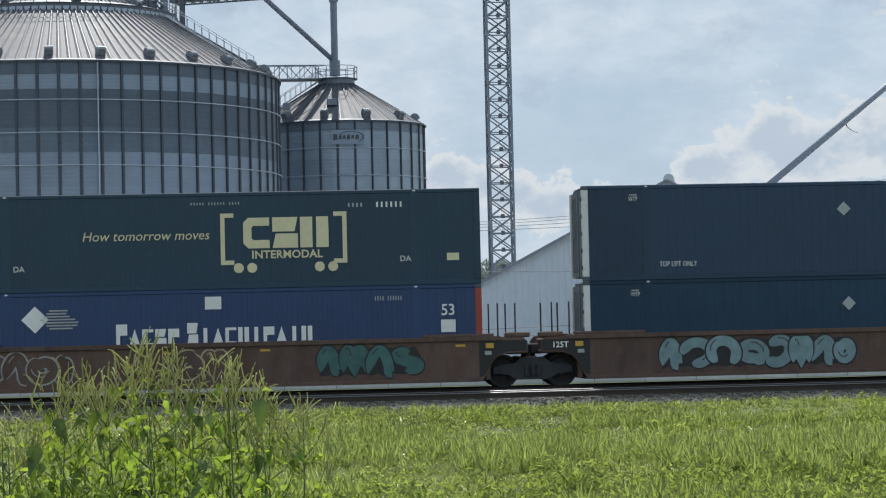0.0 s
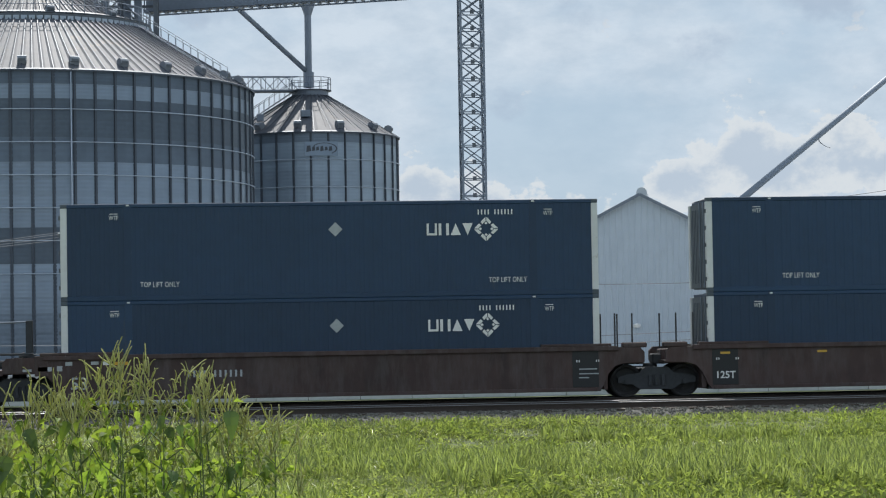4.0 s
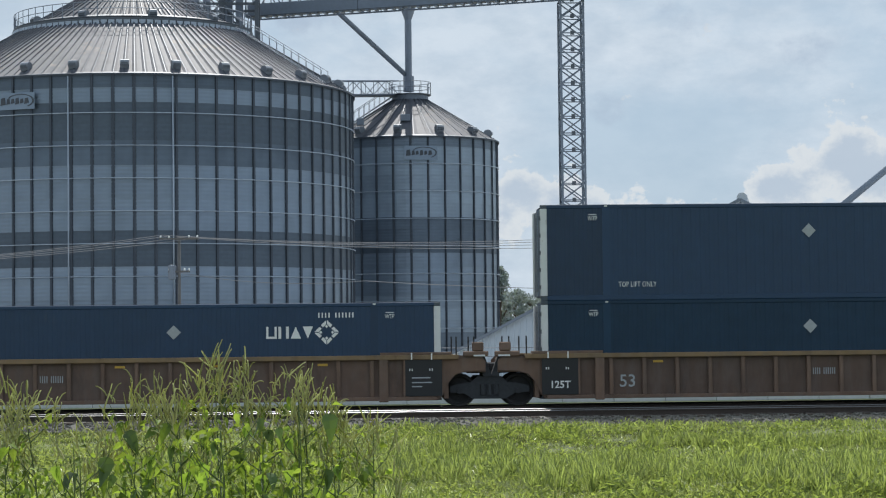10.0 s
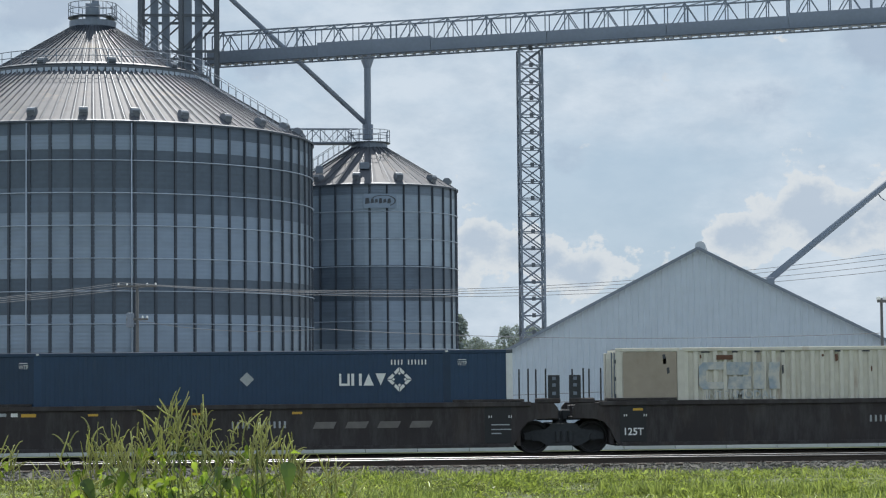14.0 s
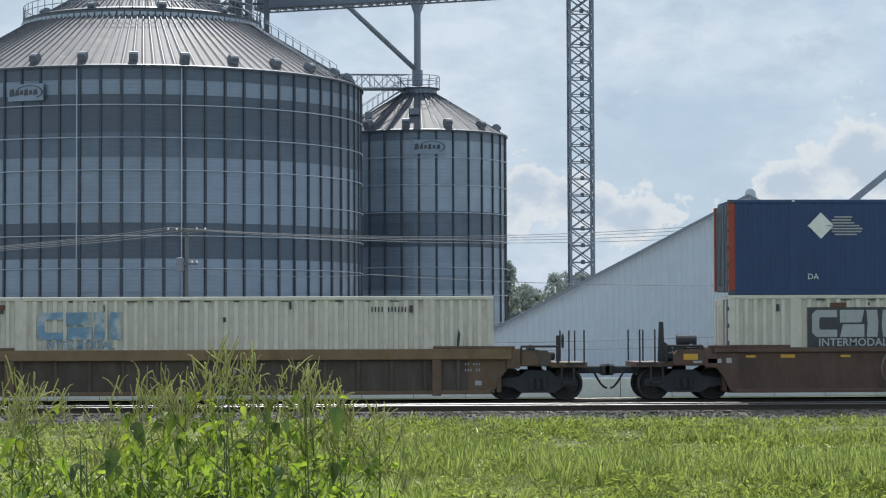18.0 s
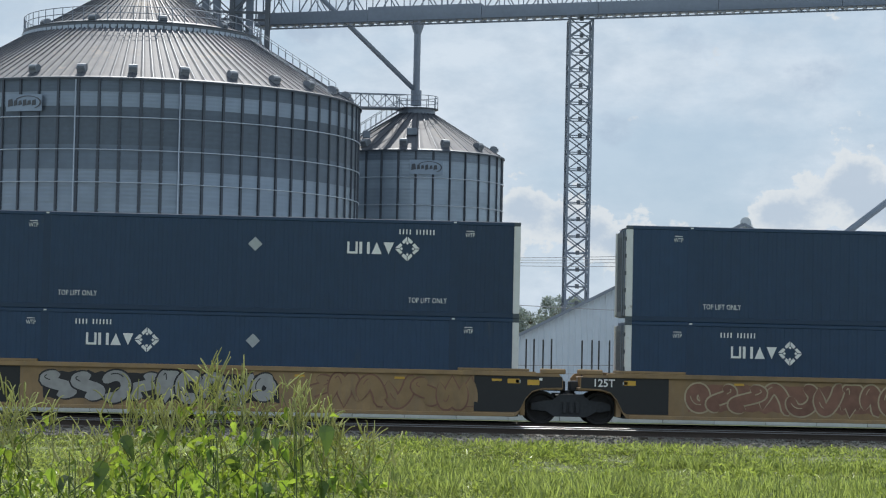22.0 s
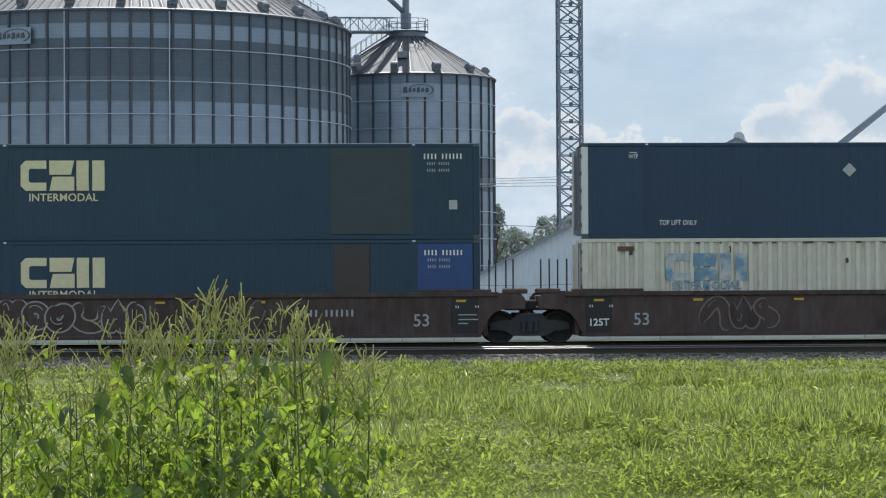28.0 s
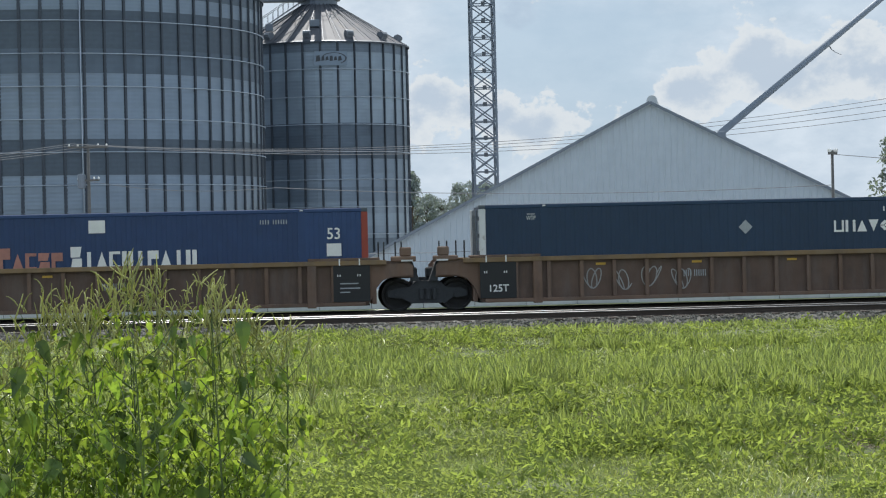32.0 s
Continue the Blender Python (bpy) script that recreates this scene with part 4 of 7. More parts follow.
def bars(x0, z, width, height, groups, y=-0.004):
    """Unreadable writing: plain upright bars in groups."""
    s = Shape()
    total = sum(groups) + len(groups) - 1
    w = width / total
    x = x0
    for g in groups:
        for _ in range(g):
            s.box(x, x + w * 0.4, y - 0.004, y, z - height / 2, z + height / 2)
            x += w
        x += w
    return s


def plain_form(kind, a, b, lo, hi, t):
    """Outlines of one plain shape of a brand mark between a and b."""
    m, c = (a + b) / 2, (lo + hi) / 2
    if kind == "cup":
        return [[(a, lo), (b, lo), (b, hi), (b - t, hi), (b - t, lo + t), (a + t, lo + t), (a + t, hi), (a, hi)]]
    if kind == "wedges":
        return [[(a, lo), (a + t * 1.3, lo), (m - t * 0.2, c), (a + t * 1.3, hi), (a, hi), (m - t * 1.5, c)], [(b, hi), (b - t * 1.3, hi), (m + t * 0.2, c), (b - t * 1.3, lo), (b, lo), (m + t * 1.5, c)]]
    if kind == "bracket":
        return [[(a, lo), (b, lo), (b, lo + t * 0.8), (a + t, lo + t * 0.8), (a + t, hi - t * 0.8), (b, hi - t * 0.8), (b, hi), (a, hi)]]
    if kind == "posts":
        return [[(a, lo), (a + t * 1.3, lo), (a + t * 1.3, hi), (a, hi)], [(b - t * 1.3, lo), (b, lo), (b, hi), (b - t * 1.3, hi)]]
    if kind == "peak":
        return [[(a, lo), (b, lo), (m, hi)]]
    if kind == "funnel":
        return [[(a, hi), (m, lo), (b, hi)]]
    if kind == "flag":
        return [[(a, lo), (a + t, lo), (a + t, c), (b, c), (b, hi), (a, hi)]]
    if kind == "slabs":
        return [[(a, c + t * 0.15), (b - t * 0.5, c + t * 0.15), (b, hi), (a, hi)], [(a, lo), (b, lo), (b, c - t * 0.15), (a + t * 0.5, c - t * 0.15)]]
    return [[(m - t * 0.55, lo), (m + t * 0.55, lo), (m + t * 0.55, hi), (m - t * 0.55, hi)]]


def word_blocks(c, name, x0, x1, z, forms, heights, stroke, ink, y=-0.004):
    """A brand word drawn as a row of plain shapes, one for each letter's place."""
    n = len(forms)
    w = (x1 - x0) / n
    for i, (kind, h) in enumerate(zip(forms, heights)):
        a, b = x0 + i * w + w * 0.07, x0 + (i + 1) * w - w * 0.07
        s = Shape()
        for pts in plain_form(kind, a, b, z, z + h, stroke):
            s.prism(pts, y - 0.004, y)
        mark(name, s, ink, c)


def diamond_ring(cx, cz, r, y=-0.004):
    """A ring of eight lozenges and pieces round an open square on its point."""
    s = Shape()
    for k in range(4):
        a = math.pi / 2 * k
        for q0, q1 in ((0.04, 0.44), (0.56, 0.96)):
            c0, c1 = (math.cos(a), math.sin(a)), (math.cos(a + math.pi / 2), math.sin(a + math.pi / 2))
            pts = []
            for rr, qq in ((1.0, q0), (1.0, q1), (0.66, q1), (0.66, q0)):
                pts.append((cx + r * rr * (c0[0] * (1 - qq) + c1[0] * qq), cz + r * rr * (c0[1] * (1 - qq) + c1[1] * qq)))
            s.prism(pts[::-1], y - 0.004, y)
        b = (cx + r * 0.46 * math.cos(a), cz + r * 0.46 * math.sin(a))
        s.prism([(b[0] + r * 0.13 * math.cos(t), b[1] + r * 0.13 * math.sin(t)) for t in (0, math.pi / 2, math.pi, 3 * math.pi / 2)][::-1], y - 0.004, y)
    return s


def lozenge(cx, cz, r, y=-0.004):
    return Shape().prism([(cx + r, cz), (cx, cz - r), (cx - r, cz), (cx, cz + r)], y - 0.004, y)


def dot(cx, cz, r, y=-0.004, n=14):
    return Shape().prism([(cx + r * math.cos(2 * math.pi * i / n), cz - r * math.sin(2 * math.pi * i / n)) for i in range(n)], y - 0.004, y)


def plate(x0, x1, z0, z1, y=-0.004):
    return Shape().box(x0, x1, y - 0.004, y, z0, z1)


FACE = -W2 - 0.022    # the plane of the markings, just proud of the sheets


def container(label, paint, post_paint, pitch, depth, end_paint, group):
    c = thing("shipping_container", label, "container", group)
    part("body", Shape().box(-L2 + 0.12, L2 - 0.12, -W2 + 0.06, W2 - 0.04, 0.12, H - 0.04), paint, c)
    for x0, x1 in ((-L2 + 0.2, -6.2), (-5.98, 5.98), (6.2, L2 - 0.2)):
        part("side_panel", corrugated(x0, x1, -W2 - 0.012, 0.16, H - 0.12, pitch, depth), paint, c)
    for x in (-6.09, 6.09):
        lp = part("lift_post", Shape().box(x - 0.11, x + 0.11, -W2 - 0.02, -W2 + 0.1, 0.14, H - 0.1), paint, c)
        part("lift_casting", Shape().box(x - 0.1, x + 0.1, -W2 - 0.02, -W2 + 0.16, H - 0.1, H - 0.002, 0.01), paint, lp)
        part("twist_slot", Shape().box(x - 0.045, x + 0.045, -W2 - 0.023, -W2, H - 0.07, H - 0.025), POST_WHITE, lp)
    part("top_rail", Shape().box(-L2 + 0.18, L2 - 0.18, -W2 - 0.018, -W2 + 0.08, H - 0.12, H, 0.018), paint, c)
    part("bottom_rail", Shape().box(-L2 + 0.18, L2 - 0.18, -W2 - 0.018, -W2 + 0.08, 0.0, 0.16, 0.018), paint, c)
    roof = Shape()
    n = 54
    for i in range(n + 1):
        x = -L2 + 0.1 + (2 * L2 - 0.2) * i / n
        z = H - 0.02 + (0.02 if i % 2 else 0.0)
        roof.v += [(x, -W2 + 0.06, z), (x, W2 - 0.02, z)]
    roof.f = [(2 * i, 2 * i + 2, 2 * i + 3, 2 * i + 1) for i in range(n)]
    part("roof", roof, paint, c)
    for q in (-1, 1):
        for r in (-1, 1):
            x0, x1 = sorted((q * L2, q * (L2 - 0.2)))
            y0, y1 = sorted((r * (W2 + 0.02), r * (W2 - 0.16)))
            post = part("corner_post", Shape().box(x0, x1, y0, y1, 0.14, H - 0.12, 0.015), post_paint, c)
            for z0, z1 in ((0.0, 0.14), (H - 0.12, H - 0.002)) if r < 0 else ():
                part("corner_casting", Shape().box(x0, x1, y0, y1, z0, z1, 0.012), end_paint, post)
            if q < 0 and r < 0:
                for k in range(5):
                    part("hinge", Shape().tube((x0 - 0.02, y0 + 0.03, 0.35 + k * 0.52), (x0 - 0.02, y0 + 0.03, 0.47 + k * 0.52), 0.035, n=6), STEEL_DARK, post)
        e = Shape().box(*sorted((q * (L2 - 0.1), q * (L2 - 0.05))), -W2 + 0.15, W2 - 0.15, 0.15, H - 0.13)
        for k in range(9):
            y = -W2 + 0.25 + k * (2 * W2 - 0.5) / 9
            e.box(*sorted((q * (L2 - 0.052), q * (L2 - 0.03))), y, y + 0.14, 0.3, H - 0.3)
        part("end_wall", e, end_paint, c)
        if q < 0:
            for y in (-0.85, -0.3):
                part("locking_bar", Shape().tube((-L2 + 0.02, y, 0.15), (-L2 + 0.02, y, H - 0.12), 0.022, n=6), STEEL, c)
    return c


def mark(name, shape, material, c, label="", y=FACE):
    shape.v = [(a, b + y, d) for a, b, d in shape.v]
    ob = part(name, shape, material, c, label)
    if name.endswith("_marking") or name == "brand_lozenge":
        ob["kind"] = "stuff"
    return ob


def text_mark(words, size, x, z, material, c, **kw):
    return part("lettering", letters(words, size, material, **kw), material, c, m=pose(x, FACE - 0.006, z))


def make_lozenge_box(logo_at, centre, paint, tone):
    """The long box with a lozenge-ring mark: logo_at is where the mark stands along it."""
    c = container("%s steel shipping container with white corner posts and lozenge mark" % tone, paint, POST_WHITE, 0.28, 0.016, LOUVRE, "containers on the train")
    if logo_at is not None:
        word_blocks(c, "brand_block", logo_at - 0.9, logo_at + 0.55, 1.84, ("cup", "posts", "peak", "funnel"), (0.36,) * 4, 0.065, WHITE)
        mark("brand_lozenge", diamond_ring(logo_at + 0.93, 2.02, 0.38), WHITE, c, "white lozenge ring")
        mark("number_marking", bars(logo_at + (0.68 if logo_at > 0 else -1.2), 2.53, 1.12, 0.15, (4, 6)), WHITE, c)
    if centre:
        mark("small_lozenge", lozenge(centre, 2.06, 0.215), GREY_MARK, c)
    for x in (-5.15, 5.3):
        text_mark("TOP LIFT ONLY", 0.22, x, 0.47, WHITE, c, spread=1.05, narrow=0.72)
    for x in (-6.5, 6.55):
        text_mark("WTP", 0.19, x, 2.47, WHITE, c, narrow=0.7)
        mark("mark_line", plate(x - 0.12, x + 0.12, 2.585, 2.605), WHITE, c)
    return c


def make_blue_box(faded):
    c = container("royal blue corrugated steel container with red corner posts", BLUE, POST_RED, 0.3, 0.022, LOUVRE, "containers on the train")
    z = 1.52
    first = RED_MARK if faded else WHITE
    word_blocks(c, "brand_block", -2.9, -0.98, z - 0.27, ("flag", "peak", "bracket", "slabs", "flag"), (0.66, 0.5, 0.5, 0.5, 0.5), 0.115, first)
    word_blocks(c, "brand_block", -0.8, 2.98, z - 0.27, ("slabs", "post", "peak", "bracket", "posts", "post", "flag", "peak", "post", "posts"), (0.66,) + (0.5,) * 9, 0.105, WHITE)
    mark("lozenge_mark", lozenge(-5.25, 2.1, 0.4), WHITE, c)
    for k in range(7):
        zz = 1.81 + k * 0.088
        mark("speed_line", plate(-5.1 + abs(k - 3) * 0.09, -4.15 + 0.18 * math.sin(k * 0.9), zz, zz + 0.044), GREY_MARK, c)
    mark("placard", plate(-0.23, 0.26, 2.3, 2.68), WHITE, c)
    text_mark("53", 0.48, 7.05, 2.12, WHITE, c, narrow=0.9, bold=0.006)
    pl = mark("placard", plate(6.83, 7.27, 1.46, 1.84), WHITE, c)
    mark("number_marking", bars(4.85, 2.52, 0.85, 0.13, (4, 6)), GREY_MARK, c)
    text_mark("DA", 0.24, 4.9, 0.55, WHITE, c)
    text_mark("DA", 0.24, -5.5, 0.55, WHITE, c)
    mark("stencil", plate(5.9, 6.02, 0.42, 0.46), WHITE, c)
    return c


def block_mark(c, x0, x1, z0, z1, ink, label):
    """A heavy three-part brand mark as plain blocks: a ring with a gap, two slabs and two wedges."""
    w = (x1 - x0) / 3.0
    h = z1 - z0
    t = h * 0.27
    a, b = x0, x0 + w * 0.92
    ring = [(a, z0 + t * 0.6), (a + t * 0.6, z0), (b, z0), (b, z0 + t), (a + t * 1.2, z0 + t), (a + t, z0 + t * 1.2), (a + t, z1 - t * 1.2),
            (a + t * 1.2, z1 - t), (b, z1 - t), (b, z1), (a + t * 0.6, z1), (a, z1 - t * 0.6)]
    mark("brand_ring", Shape().prism(ring, -0.008, -0.004), ink, c, label)
    for pts in plain_form("slabs", x0 + w + 0.02, x0 + w * 1.92, z0, z1, t * 0.8):
        mark("brand_slab", Shape().prism(pts, -0.008, -0.004), ink, c)
    for pts in plain_form("wedges", x0 + 2 * w, x0 + 3 * w, z0, z1, t * 1.15):
        mark("brand_wedge", Shape().prism(pts, -0.008, -0.004), ink, c)


def make_green_slogan():
    c = container("dark green steel container with gold slogan and bracket mark", GREEN, GREEN, 0.3, 0.016, GREEN, "containers on the train")
    text_mark("How tomorrow moves", 0.4, -1.95, 1.62, PALE_GOLD, c, lean=0.2)
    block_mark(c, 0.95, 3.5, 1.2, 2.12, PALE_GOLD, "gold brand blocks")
    text_mark("INTERMODAL", 0.33, 2.25, 1.0, PALE_GOLD, c, spread=1.04, bold=0.008)
    for x, q in ((0.27, 1), (4.05, -1)):
        hook = [(x, 0.72), (x + q * 0.4, 0.72), (x + q * 0.4, 0.85), (x + q * 0.13, 0.85), (x + q * 0.13, 2.13), (x + q * 0.4, 2.13), (x + q * 0.4, 2.26), (x, 2.26)]
        mark("bracket", Shape().prism(hook[::q], -0.008, -0.004), PALE_GOLD, c)
    for x in (0.8, 1.2, 3.22, 3.62):
        mark("dot", dot(x, 0.62, 0.15), PALE_GOLD, c)
    mark("number_marking", bars(4.95, 2.45, 0.85, 0.16, (6,)), WHITE, c)
    mark("number_marking", bars(4.1, 2.45, 0.5, 0.12, (4,)), GREY_MARK, c)
    mark("number_marking", bars(-0.6, 2.56, 1.5, 0.08, (5, 6, 4)), GREY_MARK, c)
    text_mark("DA", 0.24, 5.8, 0.8, WHITE, c)
    text_mark("DA", 0.24, -5.7, 0.7, WHITE, c)
    mark("placard", plate(7.05, 7.42, 0.73, 0.95), PALE_GOLD, c)
    return c


def make_green_box(x0, ink, patches):
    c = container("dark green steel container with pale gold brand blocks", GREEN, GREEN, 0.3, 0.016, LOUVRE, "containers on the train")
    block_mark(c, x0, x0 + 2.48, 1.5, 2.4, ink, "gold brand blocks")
    text_mark("INTERMODAL", 0.32, x0 + 1.26, 1.29, ink, c, spread=1.04, bold=0.006)
    text_mark("53'", 0.28, -7.35 if x0 < 0 else 7.2, 1.93, WHITE, c)
    olive = mat("olive_patch_paint", (0.036, 0.056, 0.066), 0.6, 0.0, 0.15, 3.0)
    bright = mat("bright_blue_patch_paint", (0.025, 0.07, 0.21), 0.55, 0.0, 0.15, 3.0)
    brown = mat("brown_patch_paint", (0.055, 0.045, 0.046), 0.6, 0.0, 0.15, 3.0)
    if patches:
        for x, x1, z0, z1, p in patches:
            mark("repair_patch", plate(x, x1, z0, z1, -0.001), (olive, brown, bright)[p], c)
    nx = 6.6 if x0 < 0 else -6.9
    mark("number_marking", bars(nx - 0.2, 2.5, 1.2, 0.16, (4, 6)), WHITE, c)
    for k in range(2):
        mark("number_marking", bars(nx - 0.1, 2.28 - 0.2 * k, 0.7, 0.09, (4, 5)), GREY_MARK, c)
    if x0 < 0:
        mark("placard", plate(7.15, 7.4, 0.9, 1.18), GREY_MARK, c)
    return c


def make_cream_box(ink, panel, seed, tan_end=False):
    c = container("cream corrugated steel container with rust stains and faded brand mark", CREAM, CREAM, 0.3, 0.085, CREAM, "containers on the train")
    if panel:
        mark("mark_panel", plate(-5.7, -2.95, 1.2, 2.52, -0.001), DARK_MARK, c)
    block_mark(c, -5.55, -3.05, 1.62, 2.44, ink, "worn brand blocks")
    text_mark("INTERMODAL", 0.33, -4.3, 1.45, ink if not panel else GREY_MARK, c, spread=1.04, bold=0.006)
    if tan_end:
        mark("tan_panel", plate(-7.86, -6.22, 0.17, H - 0.13, -0.001), TAN_PAINT, c, "tan repainted end panel")
    r = random.Random(seed)
    mark("number_marking", bars(4.4, 2.5, 1.1, 0.15, (4, 6)), DARK_MARK, c)
    for _ in range(16):
        x, z = r.uniform(-7.5, 7.6), r.choice((2.62, 2.55, 2.2, 0.4, 1.0, 0.3))
        if abs(abs(x) - 6.1) < 0.3:
            continue
        w, h = r.uniform(0.03, 0.09), r.uniform(0.08, 0.3)
        s = Shape().prism([(x, z - h / 2), (x + w, z - h * 0.3), (x + w * 0.8, z + h / 2), (x - w * 0.2, z + h * 0.4)][::-1], -0.008, -0.004)
        mark("rust_scar", s, r.choice((RUST_STAIN, DARK_MARK, DARK_MARK)), c)
    for x, z0, z1 in ((6.95, 1.05, 1.9), (7.35, 0.75, 1.35), (-7.3, 0.5, 1.1)):
        mark("dark_scar", Shape().prism([(x, z0), (x + 0.05, z0 + 0.1), (x + 0.12, z1 - 0.15), (x + 0.06, z1), (x + 0.02, z1 - 0.3)], -0.008, -0.004), DARK_MARK, c)
    for k in range(14):
        x = -5.4 + r.uniform(-0.1, 0.1) + k * 0.8
        if abs(abs(x) - 6.1) > 0.4 and r.random() < 0.75:
            mark("chipped_edge", plate(x, x + r.uniform(0.05, 0.32), 2.73, 2.76 + r.uniform(0, 0.03), -0.001), DARK_MARK, c)
        if r.random() < 0.5:
            mark("chipped_edge", plate(x, x + r.uniform(0.05, 0.2), 0.19, 0.26, -0.001), DARK_MARK, c)
    for x in (-6.09, 6.09):
        mark("lift_pocket", plate(x - 0.08, x + 0.08, 0.18, 0.42, -0.001), IRON, c)
        mark("pocket_slot", plate(x - 0.55, x - 0.45, 2.4, 2.62, -0.001), DARK_MARK, c)
    mark("rust_patch", plate(-7.0 + seed % 3, -6.5 + seed % 3, 2.52, 2.66), RUST_STAIN, c)
    return c


MAKERS = {
    "right": lambda: make_lozenge_box(3.73, 0.1, NAVY, "navy blue"),
    "right_teal": lambda: make_lozenge_box(3.73, 0.1, TEAL, "dark teal"),
    "right_bare": lambda: make_lozenge_box(3.73, None, TEAL, "dark teal"),
    "left": lambda: make_lozenge_box(-3.98, 0.1, NAVY, "navy blue"),
    "left_teal": lambda: make_lozenge_box(-3.98, 0.1, TEAL, "dark teal"),
    "bare": lambda: make_lozenge_box(None, 0.02, NAVY, "navy blue"),
    "blue": lambda: make_blue_box(False),
    "blue_faded": lambda: make_blue_box(True),
    "slogan": make_green_slogan,
    "green": lambda: make_green_box(-5.62, PALE_GOLD, ((3.6, 6.05, 0.17, H - 0.13, 0),)),
    "green_low": lambda: make_green_box(-5.62, PALE_GOLD, ((3.7, 4.75, 0.17, H - 0.13, 1), (6.2, 7.85, 0.17, H - 0.13, 2))),
    "green_gold": lambda: make_green_box(3.25, GOLD, ()),
    "cream": lambda: make_cream_box(PALE_BLUE, False, 3),
    "cream_tan": lambda: make_cream_box(FAINT_BLUE, False, 5, True),
    "cream_dark": lambda: make_cream_box(GREY_MARK, True, 8),
}
MADE = {}


def container_at(kind):
    if kind not in MADE:
        MADE[kind] = MAKERS[kind]()
        return MADE[kind]
    return copy_thing(MADE[kind], Matrix())


# running gear and cars, in car space: z = 0 is the top of the rails, -y faces the verge
R_WHEEL = 0.483
AXLE = 0.89


def wheel_mesh():
    s = Shape()
    prof = [(0.07, 0.1), (0.13, 0.1), (0.14, 0.03), (0.36, 0.0), (0.42, 0.03), (0.43, 0.1), (R_WHEEL, 0.095), (R_WHEEL + 0.004, 0.0), (R_WHEEL + 0.028, -0.012),
            (R_WHEEL + 0.028, -0.04), (0.43, -0.045), (0.36, -0.03), (0.13, -0.05), (0.08, -0.09)]
    for side in (-1, 1):
        w = Shape().turned(prof, 28)
        s.add([(x, side * (0.74 + z), y) for x, y, z in w.v], w.f if side < 0 else [f[::-1] for f in w.f])
    s.tube((0, -0.98, 0), (0, 0.98, 0), 0.085, n=10)
    # two balance holes mark the turning of the plate
    for side in (-1, 1):
        for q in (-1, 1):
            s.tube((q * 0.25, side * 0.79, 0), (q * 0.25, side * 0.8, 0), 0.045, n=8)
    return s.mesh("wheelset", smooth=False)


def frame_mesh(y):
    s = Shape()
    out = [(-1.2, 0.42), (-1.2, 0.6), (-0.95, 0.68), (-0.55, 0.72), (-0.35, 0.9), (0.35, 0.9), (0.55, 0.72), (0.95, 0.68), (1.2, 0.6), (1.2, 0.42), (0.75, 0.38), (0.5, 0.22), (-0.5, 0.22), (-0.75, 0.38)]
    s.prism(out, y - 0.09, y + 0.09)
    for x in (-0.2, 0.0, 0.2):
        s.tube((x, y - 0.11, 0.34), (x, y - 0.11, 0.66), 0.075, n=8)
    for x in (-AXLE, AXLE):
        s.tube((x, y - 0.14, R_WHEEL), (x, y - 0.02, R_WHEEL), 0.11, n=10)
        s.tube((x, y - 0.16, R_WHEEL), (x, y - 0.14, R_WHEEL), 0.06, n=8)
    return s.mesh("side_frame")


GEAR = {}
WHEELSETS = {-1: [], 1: []}


def truck(car, x):
    if not GEAR:
        GEAR["wheel"], GEAR["near"], GEAR["far"] = wheel_mesh(), frame_mesh(-1.0), frame_mesh(1.0)
        GEAR["bolster"] = Shape().box(-0.3, 0.3, -1.0, 1.0, 0.55, 0.86, 0.03).tube((0, 0, 0.86), (0, 0, 1.0), 0.22, n=14).mesh("truck")
        GEAR["shoe"] = Shape().box(-0.16, -0.06, -0.72, 0.72, 0.36, 0.46).box(0.06, 0.16, -0.72, 0.72, 0.36, 0.46).mesh("brake_beam")
    t = part("truck", GEAR["bolster"], IRON, car, "black two-axle truck", m=pose(x, 0, 0))
    part("side_frame", GEAR["near"], IRON, t)
    part("side_frame", GEAR["far"], IRON, t)
    part("brake_beam", GEAR["shoe"], IRON, t)
    for q in (-1, 1):
        w = part("wheelset", GEAR["wheel"], WHEEL, t, m=pose(q * AXLE, 0, R_WHEEL))
        WHEELSETS[q].append(w)


def side_outline(left, right, sloped=False):
    """The side sheet of a well: low between the trucks, arched or sloped up over them."""
    def end(kind):
        if sloped and kind != "joint":
            return [(8.15, 0.22), (8.5, 0.3), (9.2, 0.62), (9.75, 0.94), (9.9, 1.1), (9.9, 1.3), (9.55, 1.5)]
        tip = 9.42 if kind == "joint" else 9.8
        return [(8.02, 0.22), (8.12, 0.34), (8.3, 0.72), (8.5, 0.95), (8.8, 1.04), (tip, 1.06), (tip, 1.36), (tip - 0.12, 1.5)]
    r = end(right)
    l = [(-x, z) for x, z in end(left)][::-1]
    return r + [(8.3, 1.52), (-8.3, 1.52)] + l


